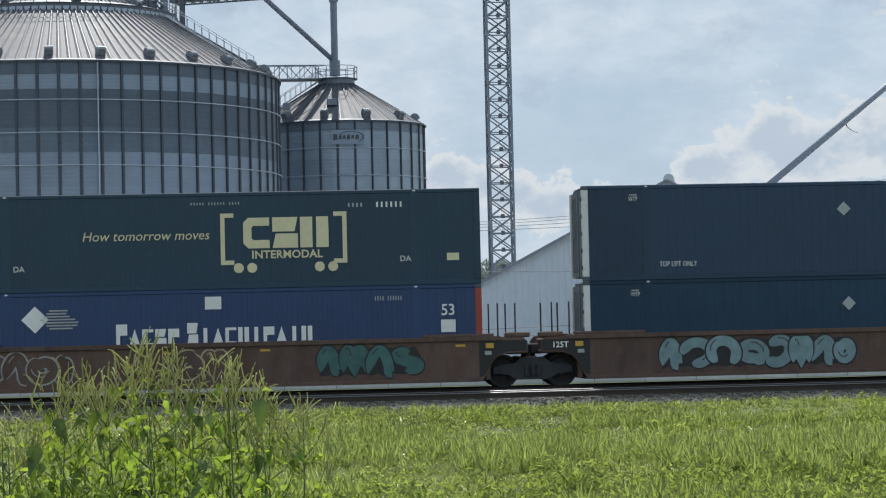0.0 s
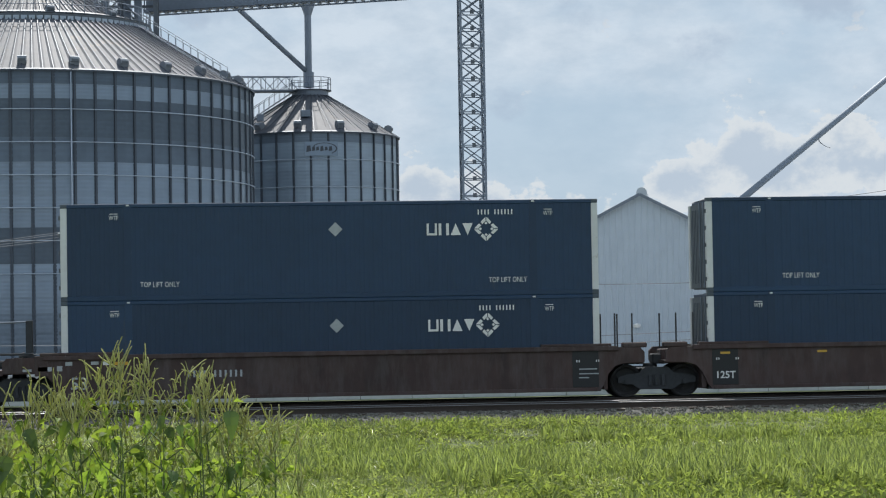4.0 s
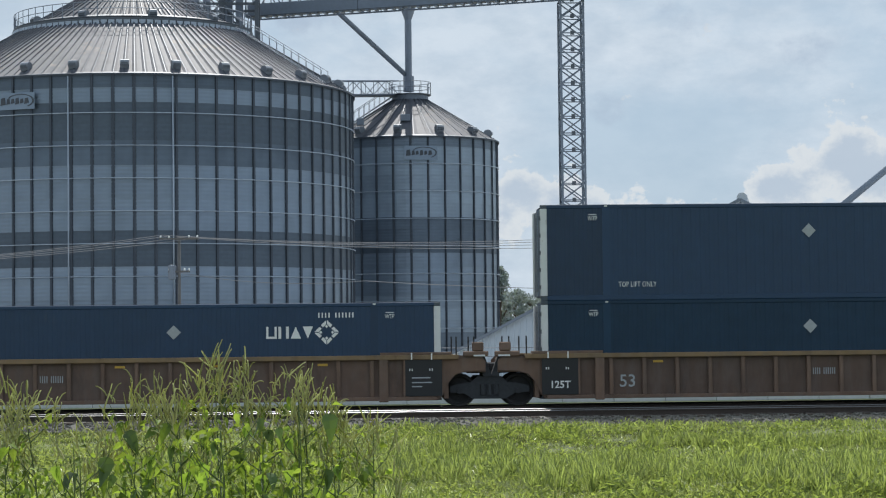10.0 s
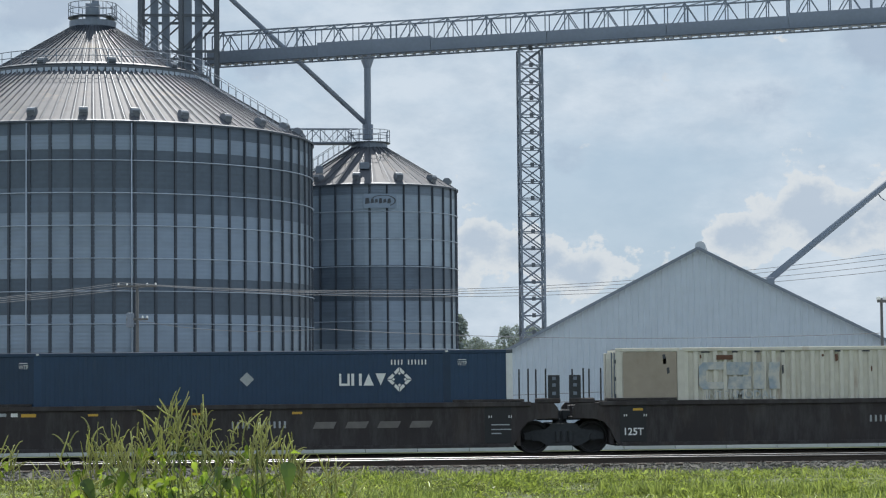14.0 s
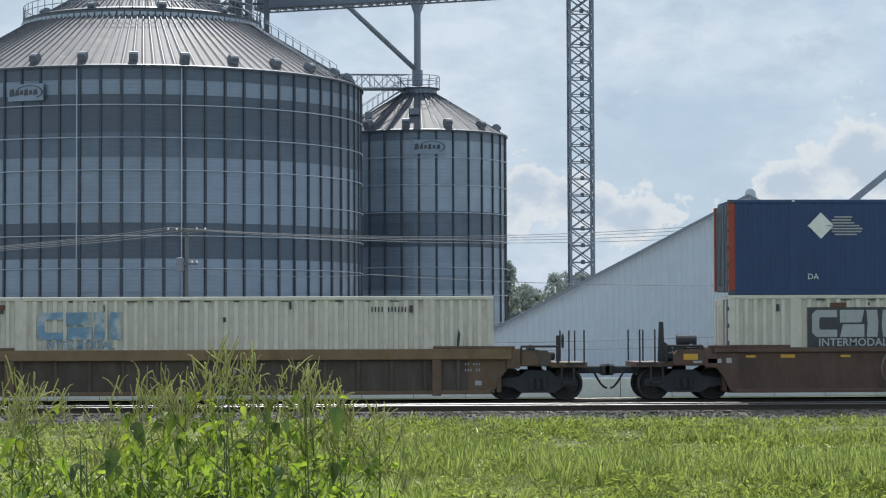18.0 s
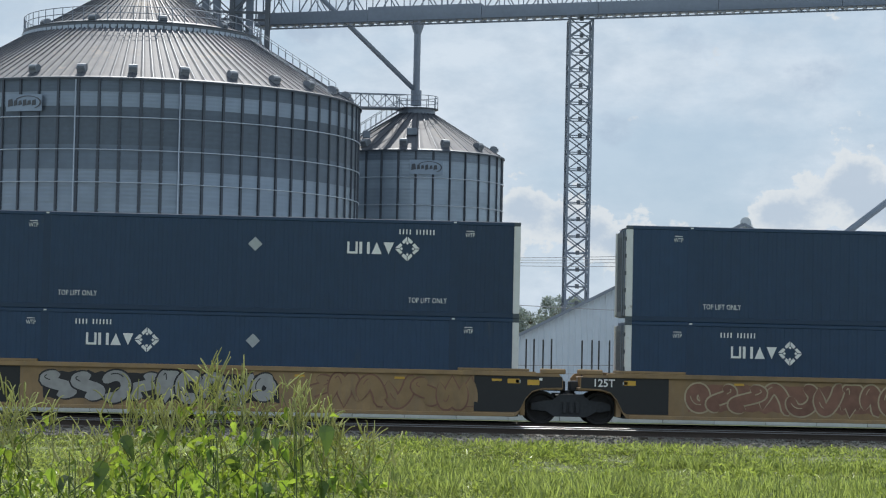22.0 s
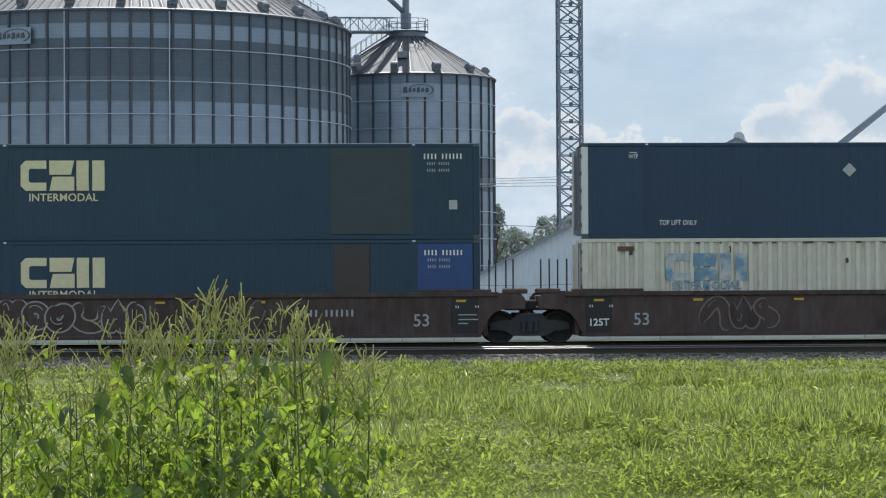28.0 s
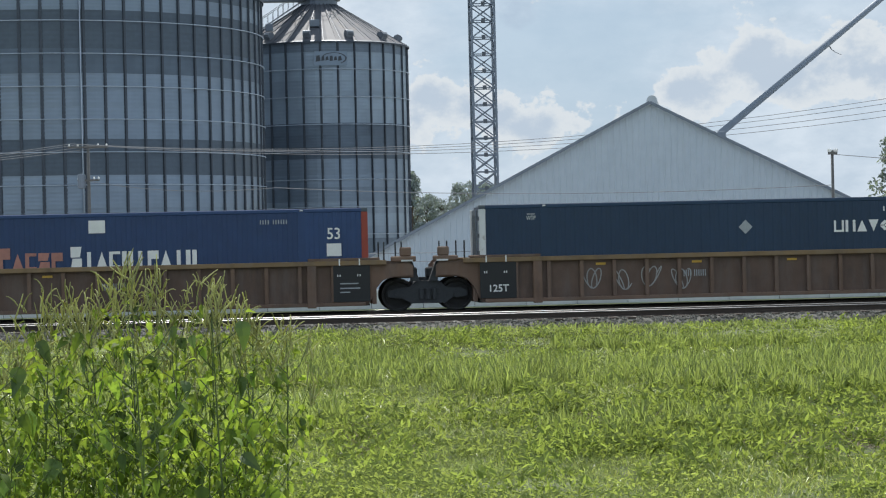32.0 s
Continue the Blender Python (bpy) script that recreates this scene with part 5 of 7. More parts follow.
def car_end(c, q, kind, paint, post_rods, brake, tank):
    """What stands at one end of a car: platform, steps, rods, and the coupler where it couples."""
    tip = 9.42 if kind == "joint" else 9.8

    def bx(x0, x1, y0, y1, z0, z1, ch=0.0):
        a, b = sorted((q * x0, q * x1))
        return Shape().box(a, b, y0, y1, z0, z1, ch)
    part("bulkhead", bx(8.16, 8.3, -1.3, 1.3, 0.24, 1.5, 0.01), paint, c)
    part("end_deck", bx(8.3, tip, -1.28, 1.28, 1.02, 1.1), paint, c)
    part("end_sill", bx(8.3, tip - 0.05, -0.3, 0.3, 1.1, 1.44, 0.03), paint, c)
    part("top_plate", bx(6.25, 8.4 if kind == "joint" else 8.7, -1.5, -1.1, 1.562, 1.64, 0.01), paint, c)
    if kind == "joint":
        part("joint_casting", bx(8.9, 9.62, -0.28, 0.28, 0.98, 1.3, 0.04), IRON, c)
        part("joint_pad", bx(8.75, tip + 0.08, -1.45, -1.15, 1.5, 1.66, 0.03), paint, c)
        if paint in (OCHRE, RED_RIB):
            horn = part("joint_horn", bx(9.02, 9.36, -1.44, -1.2, 1.66, 1.93, 0.03), paint, c)
            part("wear_strip", bx(9.05, 9.4, -1.452, -1.42, 1.5, 1.55), POST_WHITE, horn)
            part("joint_wedge", Shape().prism([(q * 9.36, 0.9), (q * 9.62, 0.9), (q * 9.4, 1.5), (q * 9.3, 1.5)][::int(q)], -1.2, -0.9), IRON, c)
        rods = (8.52, 9.05)
    else:
        part("draft_sill", bx(tip, 10.75, -0.3, 0.3, 0.72, 1.12, 0.03), IRON, c)
        part("walkway", bx(tip, 10.9, -1.3, 1.3, 0.98, 1.14, 0.012), paint, c)
        part("end_plate_post", bx(8.45, 8.85, -1.47, -1.3, 0.96, 1.56, 0.02), paint, c)
        part("pipe_rack", bx(9.25, 9.95, -1.1, -0.5, 1.2, 1.44, 0.05), IRON, c)
        part("valve", Shape().turned([(0.02, 1.4), (0.13, 1.42), (0.15, 1.56), (0.06, 1.66), (0.01, 1.68)], 10, centre=(q * 9.2, -1.1)), IRON, c)
        if brake and paint is RED_RIB:
            part("sill_box", bx(9.05, 9.5, -1.2, -0.9, 1.44, 2.0, 0.02), paint, c)
        shank = part("coupler", bx(10.75, 11.5, -0.11, 0.11, 0.78, 1.0, 0.03), IRON, c, "black knuckle coupler")
        part("knuckle", bx(11.42, 11.76, -0.2, 0.2, 0.72, 1.06, 0.06), IRON, shank)
        h = Shape()
        pts = [(11.18 + 0.42 * i / 8, -0.45, 0.86 - 0.52 * math.sin(math.pi * i / 16)) for i in range(9)]
        for a, b in zip(pts, pts[1:]):
            h.tube((q * a[0], a[1], a[2]), (q * b[0], b[1], b[2]), 0.035, n=6)
        part("air_hose", h, HOSE, c)
        part("corner_step", bx(10.1, 10.5, -1.42, -1.3, 0.5, 0.56).box(*sorted((q * 10.1, q * 10.14)), -1.42, -1.3, 0.5, 1.06).box(*sorted((q * 10.46, q * 10.5)), -1.42, -1.3, 0.5, 1.06), IRON, c)
        hr = Shape()
        for a, b in (((8.9, 1.1), (8.9, 1.62)), ((8.9, 1.62), (10.0, 1.62)), ((10.0, 1.62), (10.0, 1.1))):
            hr.tube((q * a[0], -1.35, a[1]), (q * b[0], -1.35, b[1]), 0.035, n=6)
        part("hand_rail", hr, IRON, c)
        rods = (10.32, 10.78)
        part("rod_step", bx(10.24, 10.82, -1.34, -1.2, 1.06, 1.12), IRON, c)
        if not brake and (paint in (RUST, BLACK) or tank and paint is BROWN):
            # an air reservoir with a bent guard beside it
            tank = Shape().tube((q * 9.0, -0.75, 1.78), (q * 9.6, -0.75, 1.78), 0.16, n=14)
            part("air_reservoir", tank, IRON, c, "black air reservoir")
            part("reservoir_stand", bx(8.9, 9.7, -0.95, -0.55, 1.44, 1.63, 0.02), IRON, c)
            part("guard_plate", Shape().prism([(q * 9.75, 1.1), (q * 10.2, 1.1), (q * 10.15, 2.35), (q * 10.02, 2.35), (q * 10.0, 1.75), (q * 9.75, 1.55)][::int(q)], -0.9, -0.84), IRON, c)
        if paint is BROWN and not tank:
            part("tall_post", bx(8.95, 9.15, -0.9, -0.7, 1.44, 2.62, 0.02), IRON, c)
            pipe = Shape()
            for (x0, z0), (x1, z1) in (((9.15, 2.58), (9.95, 2.56)), ((9.95, 2.56), (10.45, 2.25)), ((10.45, 2.25), (10.5, 1.15))):
                pipe.tube((q * x0, -0.8, z0), (q * x1, -0.8, z1), 0.03, n=6)
            part("bent_pipe", pipe, STEEL, c)
        if brake:
            bw = part("brake_stand", bx(10.0, 10.1, -0.92, -0.78, 1.12, 1.95, 0.02), IRON, c, "black brake stand")
            w = Shape()
            for i in range(14):
                a, b = 2 * math.pi * i / 14, 2 * math.pi * (i + 1) / 14
                w.tube((q * 10.2, -0.85 + 0.22 * math.cos(a), 1.78 + 0.22 * math.sin(a)), (q * 10.2, -0.85 + 0.22 * math.cos(b), 1.78 + 0.22 * math.sin(b)), 0.022, n=5)
            for i in range(3):
                a = 2 * math.pi * i / 3
                w.tube((q * 10.2, -0.85, 1.78), (q * 10.2, -0.85 + 0.22 * math.cos(a), 1.78 + 0.22 * math.sin(a)), 0.018, n=5)
            part("brake_wheel", w, IRON, bw)
    if post_rods:
        if kind != "joint":
            post_rods = min(post_rods, 2.12)
        for x in rods:
            for y in (-1.33, 1.28):
                part("guide_rod", Shape().box(*sorted((q * x, q * (x + 0.045))), y, y + 0.05, 1.1, post_rods, 0.008), IRON, c)
    if kind == "joint" and paint is BLACK:
        u = bx(9.15, 9.5, -1.3, -1.22, 1.5, 2.35, 0.01)
        up = part("upright", u, IRON, c, "black perforated upright")
        for z in (1.75, 2.0, 2.2):
            part("slot", bx(9.27, 9.38, -1.312, -1.302, z, z + 0.1), STEEL, up)
    if kind == "joint" and paint in (YELLOW, RUST):
        inner = 6.75 if paint is YELLOW else 7.95
        out = [(inner, 0.34), (8.0, 0.34), (8.12, 0.4), (8.3, 0.76), (8.5, 0.98), (8.8, 1.08), (9.4, 1.1), (9.4, 1.42), (inner, 1.42)]
        panel = part("black_end_panel", Shape().prism([(q * x, z) for x, z in out][::int(q)], -1.462, -1.453), DARK_PLATE, c, "black painted end panel")
        for x, w, z, h, ink in ((7.75, 0.36, 1.2, 0.14, REFLECT), (8.0, 0.14, 1.22, 0.09, WHITE), (8.35, 0.36, 1.16, 0.16, REFLECT), (8.7, 0.1, 1.3, 0.07, WHITE)) if paint is YELLOW else (
                (8.15, 0.24, 1.2, 0.15, REFLECT), (8.12, 0.2, 1.0, 0.11, GREY_MARK)):
            if q > 0 or x < 8.2:
                a, b = sorted((q * x, q * (x + w)))
                part("placard", Shape().box(a, b, -1.47, -1.463, z, z + h), ink, panel)


def well_car(style, paint, left, right, label, rods=2.5, tank=False):
    c = thing("well_car", label, "rail car", "well cars of the train")
    ribbed = style == "ribbed"
    y0 = -1.36 if ribbed else -1.45
    for q, name in ((-1, "side_sheet"), (1, "side_sheet")):
        a, b = sorted((q * -y0, q * 1.3))
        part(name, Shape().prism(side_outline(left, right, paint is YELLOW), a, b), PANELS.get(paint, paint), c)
    chord = CHORD if ribbed else paint
    muted = paint is OCHRE and "joint" in (left, right)
    chord_z = 1.24 if muted else 1.36 if paint is OCHRE else 1.42
    for q in (-1, 1):
        a, b = sorted((q * 1.3, q * 1.52))
        part("top_chord", Shape().box(-8.6, 8.6, a, b, chord_z, 1.56, 0.012), chord, c)
        a, b = sorted((q * 1.3, q * 1.5))
        part("bottom_chord", Shape().box(-7.95, 7.95, a, b, 0.2, 0.31, 0.012), paint, c)
    part("well_floor", Shape().box(-8.1, 8.1, -1.28, 1.28, 0.2, 0.26), IRON, c)
    if ribbed:
        rib = Shape().box(-0.06, 0.06, -1.41 if muted else -1.47, -1.361, 0.312, chord_z - 0.002, 0.01).mesh("side_post")
        posts = (-6.8, -4.97, -3.1, -1.86, -0.62, 0.62, 1.86, 3.1, 4.97, 6.8) if paint is OCHRE and left == right else range(-7, 8)
        for x in posts:
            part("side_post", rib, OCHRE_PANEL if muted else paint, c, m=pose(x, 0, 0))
        for q in (-1, 1):
            ends = [(8.0, 0.31), (8.12, 0.36), (8.3, 0.74), (8.5, 0.97), (8.8, 1.06), (9.4, 1.08), (9.4, 1.36), (9.3, 1.44), (7.3, 1.44), (7.3, 0.31)]
            part("end_plate", Shape().prism([(q * x, z) for x, z in ends][::q], -1.375, -1.362), paint, c)
        wide = Shape().box(-0.14, 0.14, -1.51, -1.361, 0.16, 1.56, 0.02).mesh("lift_bracket")
        for x in (-6.35, 6.35):
            part("lift_bracket", wide, paint, c, m=pose(x, 0, 0))
    for q, kind in ((-1, left), (1, right)):
        car_end(c, q, kind, paint, rods, q > 0, tank)
    truck(c, -9.655 if left == "joint" else -9.42)
    if right != "joint":
        truck(c, 9.42)
    return c


def car_marks(c, style, seed, left, right, sprays, paint):
    """Data panels, reflectors, number bars and end figures of one car, clear of the sprayed stretches."""
    r = random.Random(seed)
    ribbed, sloped = style == "ribbed", paint is YELLOW
    y = -1.38 if ribbed else -1.462

    if paint is BLACK:
        # four slanting slabs of a worn brand mark
        for k in range(4):
            x = 2.05 + 0.96 * k
            mark("brand_slab", Shape().prism([(x, 0.82), (x + 0.62, 0.82), (x + 0.72, 1.02), (x + 0.1, 1.02)], -0.008, -0.004), FAINT_INK, c, y=y)
        sprays = sprays + ((2.0, 5.7),)

    def clear(a, b):
        return all(b < s[0] - 0.15 or a > s[1] + 0.15 for s in sprays)
    for x in (-7.5, -4.5, -1.5, 1.5, 4.5, 7.5):
        if r.random() < 0.6 and paint not in (OCHRE, TAN_RIB):
            a = x + r.uniform(-0.12, 0.12)
            mark("reflector", plate(a - 0.15, a + 0.15, 1.26, 1.33), REFLECT, c, y=y)
    for x in r.sample((-3.5, 3.5, 0.5, -1.5), 4):
        w = 0.85 if not ribbed else 0.36
        if clear(x - w, x + w):
            mark("number_marking", bars(x - w, 0.95, 2 * w, 0.2, (4, 6)), GREY_MARK, c, y=y)
            break
    for x in (-7.75, 7.2):
        if (left if x < 0 else right) == "joint" or not ribbed:
            continue
        mark("data_marking", bars(x, 0.92, 0.5, 0.08, (3, 2)), GREY_MARK, c, y=y)
        mark("data_marking", bars(x, 1.1, 0.5, 0.06, (2, 3)), GREY_MARK, c, y=y)
        mark("placard", plate(x + 0.3, x + 0.5, 0.46, 0.6), GREY_MARK, c, y=y)
    if not ribbed and not sloped:
        for q, kind in ((-1, left), (1, right)):
            if kind != "joint":
                for d, w, z, h, ink in ((9.5, 0.44, 1.2, 0.18, REFLECT), (9.2, 0.26, 1.1, 0.07, GREY_MARK), (8.75, 0.4, 1.1, 0.13, GREY_MARK), (8.2, 0.16, 1.1, 0.15, GREY_MARK),
                                        (7.95, 0.2, 1.26, 0.11, GREY_MARK), (7.2, 0.22, 1.27, 0.1, GREY_MARK), (6.85, 0.2, 1.26, 0.11, WHITE), (6.55, 0.44, 1.25, 0.1, REFLECT)):
                    if r.random() < 0.75:
                        a, b = sorted((q * d, q * (d - w)))
                        if clear(a, b):
                            mark("placard", plate(a, b, z, z + h), ink, c, y=y)
    for q, kind in ((-1, left), (1, right)):
        if kind == "joint" and paint in (YELLOW, RUST):
            if q < 0:
                x, size = (-8.72, 0.32) if paint is YELLOW else (-8.85, 0.24)
                part("lettering", letters("125T", size, WHITE, bold=0.005), WHITE, c, m=pose(x, y - 0.012, 1.25))
        elif kind == "joint" and not (ribbed and "plain" in c["label"]):
            a, b = sorted((q * 7.0, q * 8.1)) if ribbed else sorted((q * 7.2, q * 8.0))
            mark("data_panel", plate(a, b, 0.33, 1.42, -0.001), DARK_PLATE, c, y=y - (0.1 if ribbed else 0.0), label="black data panel")
            yy = y - (0.108 if ribbed else 0.008)
            if q < 0:
                part("lettering", letters("125T", 0.3, WHITE, bold=0.006), WHITE, c, m=pose((a + b) / 2, yy - 0.004, 0.62))
            else:
                for k, w in ((0.86, 0.55), (0.72, 0.6), (0.6, 0.3)):
                    mark("data_line", plate(a + 0.2, a + 0.2 + w, k, k + 0.035), GREY_MARK, c, y=yy)
            for k in (0.12, 0.72):
                mark("data_marking", bars(a + k, 1.12, 0.14, 0.07, (2,)), WHITE, c, y=yy)
                if ribbed:
                    mark("alignment_tick", plate(a + k + 0.05, a + k + 0.09, 1.42, 1.62), WHITE, c, y=-1.522)
    for x in ((-6.3 if left == "joint" else -7.55, 6.3 if right == "joint" else 7.4) if not ribbed else (-5.5, 5.5)):
        if clear(x - 0.4, x + 0.4) and r.random() < 0.7 and not sloped and paint not in (OCHRE, TAN_RIB):
            part("lettering", letters("53", 0.52, GREY_MARK, bold=0.004), GREY_MARK, c, m=pose(x, y - 0.006, 0.7))
            break


def ribbon(points, width, y, rise=0.0, round_ends=False):
    """A flat band that follows points in the plane of a car's side; rise lifts it bit by bit along its way."""
    s = Shape()
    n = len(points)
    for i, (x, z) in enumerate(points):
        (ax, az), (bx, bz) = points[max(0, i - 1)], points[min(n - 1, i + 1)]
        dx, dz = bx - ax, bz - az
        taper = 1.0
        if round_ends:
            k = min(i, n - 1 - i) / (n * 0.14)
            taper = math.sqrt(max(0.0, 1.0 - (1.0 - min(1.0, k)) ** 2)) * 0.9 + 0.1
        k = taper * width / 2 / max(1e-6, math.hypot(dx, dz))
        s.v += [(x - dz * k, y - rise * i, z + dx * k), (x + dz * k, y - rise * i, z - dx * k)]
    s.f = [(2 * i, 2 * i + 1, 2 * i + 3, 2 * i + 2) for i in range(n - 1)]
    return s


def graffiti(c, x0, x1, inks, seed, ribbed=False):
    """Sprayed bubble shapes: fat curled bands over a contrasting outline, crowding one another; on ribbed cars one stands in each bay."""
    r = random.Random(seed * 7 + 1)
    x, z0, z1 = x0, 0.37, 1.4
    count = 0
    if inks[0] in (CYAN, SILVER, PINK, GREY_INK, FADED_INK, TEAL_INK) and not ribbed:
        n = max(10, int((x1 - x0) * 5))
        top = [(x0 + 0.1 + (x1 - x0 - 0.2) * k / n, z1 - 0.06 - 0.09 * abs(math.sin(k * 1.7 + seed)) - (0.25 if k in (0, n) else 0.0)) for k in range(n + 1)]
        low = [(px + 0.05, z0 + 0.05 + 0.1 * abs(math.sin(k * 1.3 + seed))) for k, (px, _) in enumerate(top)]
        back = Shape()
        for (px, pz), (qx, qz) in zip(top, low):
            back.v += [(px, -1.452, pz), (qx, -1.452, qz)]
        back.f = [(2 * k, 2 * k + 1, 2 * k + 3, 2 * k + 2) for k in range(n)]
        part("graffiti_backing", back, inks[0] if inks[1] in (CREAM_INK, PINK) else inks[1], c, "sprayed graffiti ground")
    while x < x1 - 0.35:
        y = (-1.366 if ribbed else -1.454) - 0.011 * (count % 3)
        count += 1
        if ribbed:
            x = math.floor(x) + 0.12
            w = 0.76
        else:
            w = min(r.uniform(0.8, 1.2), max(0.5, x1 - x + 0.1))
        fat = r.uniform(0.3, 0.38) if not ribbed else 0.17
        rx, rz = (w - fat) / 2, (z1 - z0 - fat) / 2 * r.uniform(0.88, 1.0)
        mx, mz = x + w / 2, (z0 + z1) / 2 + r.uniform(-0.03, 0.03)
        lean = 0.0 if ribbed else r.uniform(-0.1, 0.25)
        n, kind, ph, way = 30, r.randrange(5), r.uniform(0, 6.28), r.choice((-1, 1))
        pts = []
        for k in range(n + 1):
            q = k / n
            if kind == 0:      # an open curl
                a, f = ph + way * q * 5.2, 1.0
                px, pz = rx * f * math.cos(a), rz * f * math.sin(a)
            elif kind == 1:    # a curl that winds in
                a, f = ph + way * q * 7.5, 1.0 - 0.55 * q
                px, pz = rx * f * math.cos(a), rz * f * math.sin(a)
            elif kind == 2:    # a double bend
                px, pz = rx * math.sin(2 * math.pi * q) * way, rz * (1 - 2 * q)
            elif kind == 3:    # an arch with a foot
                px, pz = rx * (2 * q - 1), rz * (2 * math.sin(math.pi * min(1.0, q * 1.15)) ** 0.6 - 1) * way
            else:              # two humps
                px, pz = rx * (2 * q - 1), rz * (2 * abs(math.sin(2 * math.pi * q)) ** 0.7 - 1) * way
            pts.append((mx + px + lean * pz, mz + pz))
        letter = part("graffiti_shape", ribbon(pts, fat, y - 0.006, 0.00008, True), inks[0], c, "sprayed graffiti")
        part("graffiti_outline", ribbon(pts, fat + 0.1, y, 0.00008, True), inks[1], letter)
        if not ribbed:
            part("graffiti_shine", ribbon([(px - 0.02, pz + fat * 0.2) for px, pz in pts[5:13]], 0.03, y - 0.0105, 0.00008), inks[1], letter)
        x += 1.0 if ribbed else w * 0.76


def smears(c, x0, x1, ink, seed):
    """Pale chalky smears with ragged edges, one to a bay of a ribbed car."""
    r = random.Random(seed)
    x = x0
    while x < x1:
        w, z, h = r.uniform(0.4, 0.7), r.uniform(0.75, 1.0), r.uniform(0.25, 0.42)
        n = 18
        pts = [(x + w / 2 * (1 + math.cos(2 * math.pi * k / n) * r.uniform(0.75, 1.0)), z + h * math.sin(2 * math.pi * k / n) * r.uniform(0.6, 1.0)) for k in range(n)]
        mid = (x + w / 2, z)
        s = Shape().add([(mid[0], -1.368, mid[1])] + [(px, -1.368, min(1.4, max(0.34, pz))) for px, pz in pts], [(0, 1 + (k + 1) % n, 1 + k) for k in range(n)])
        part("chalk_smear", s, ink, c, "pale chalky smear")
        x += 1.0


def tags(c, x0, x1, ink, seed, ribbed=False):
    """Small sprayed scrawls: thin looping strokes, a few to a bay."""
    r = random.Random(seed)
    y = -1.37 if ribbed else -1.457
    x = x0
    while x < x1:
        z, turns = r.uniform(0.78, 0.95), r.uniform(1.6, 2.6)
        ph, wide = r.uniform(0, 6.28), r.uniform(0.16, 0.24)
        pts = [(x + 0.36 + 0.3 * (k / 40 - 0.5) + wide * math.cos(ph + turns * 2 * math.pi * k / 40), z + 0.3 * math.sin(ph * 0.7 + 1.13 * turns * 2 * math.pi * k / 40)) for k in range(41)]
        part("sprayed_scrawl", ribbon(pts, 0.036, y, 0.00008), ink, c, "thin sprayed scrawl")
        x += r.uniform(0.8, 0.98)


CYAN = mat("cyan_spray", (0.19, 0.29, 0.31), 0.7, 0.0, 0.3, 4.0, bump=0.0)
SILVER = mat("silver_spray", (0.33, 0.33, 0.32), 0.6, 0.0, 0.25, 4.0, bump=0.0)
PINK = mat("dull_red_spray", (0.22, 0.085, 0.08), 0.7, 0.0, 0.3, 4.0, bump=0.0)
CREAM_INK = mat("pale_yellow_spray", (0.42, 0.35, 0.23), 0.7, 0.0, 0.25, 4.0, bump=0.0)
BLACK_INK = mat("black_spray", (0.03, 0.03, 0.033), 0.7, 0.0, 0.2, 4.0, bump=0.0)
FADED_INK = mat("faded_red_spray", (0.22, 0.115, 0.08), 0.75, 0.0, 0.3, 4.0, bump=0.0)
BLUE_WASH = mat("pale_blue_spray", (0.085, 0.105, 0.145), 0.7, 0.0, 0.35, 5.0, bump=0.0)
BLUE_INK = mat("dark_blue_spray", (0.035, 0.05, 0.075), 0.7, 0.0, 0.3, 4.0, bump=0.0)
TAN_INK = mat("tan_spray", (0.15, 0.115, 0.075), 0.75, 0.0, 0.3, 4.0, bump=0.0)
FAINT_INK = mat("faint_grey_spray", (0.17, 0.16, 0.15), 0.75, 0.0, 0.3, 4.0, bump=0.0)
GREY_INK = mat("grey_green_spray", (0.2, 0.24, 0.24), 0.7, 0.0, 0.3, 4.0, bump=0.0)
TEAL_INK = mat("teal_spray", (0.06, 0.15, 0.14), 0.7, 0.0, 0.3, 4.0, bump=0.0)

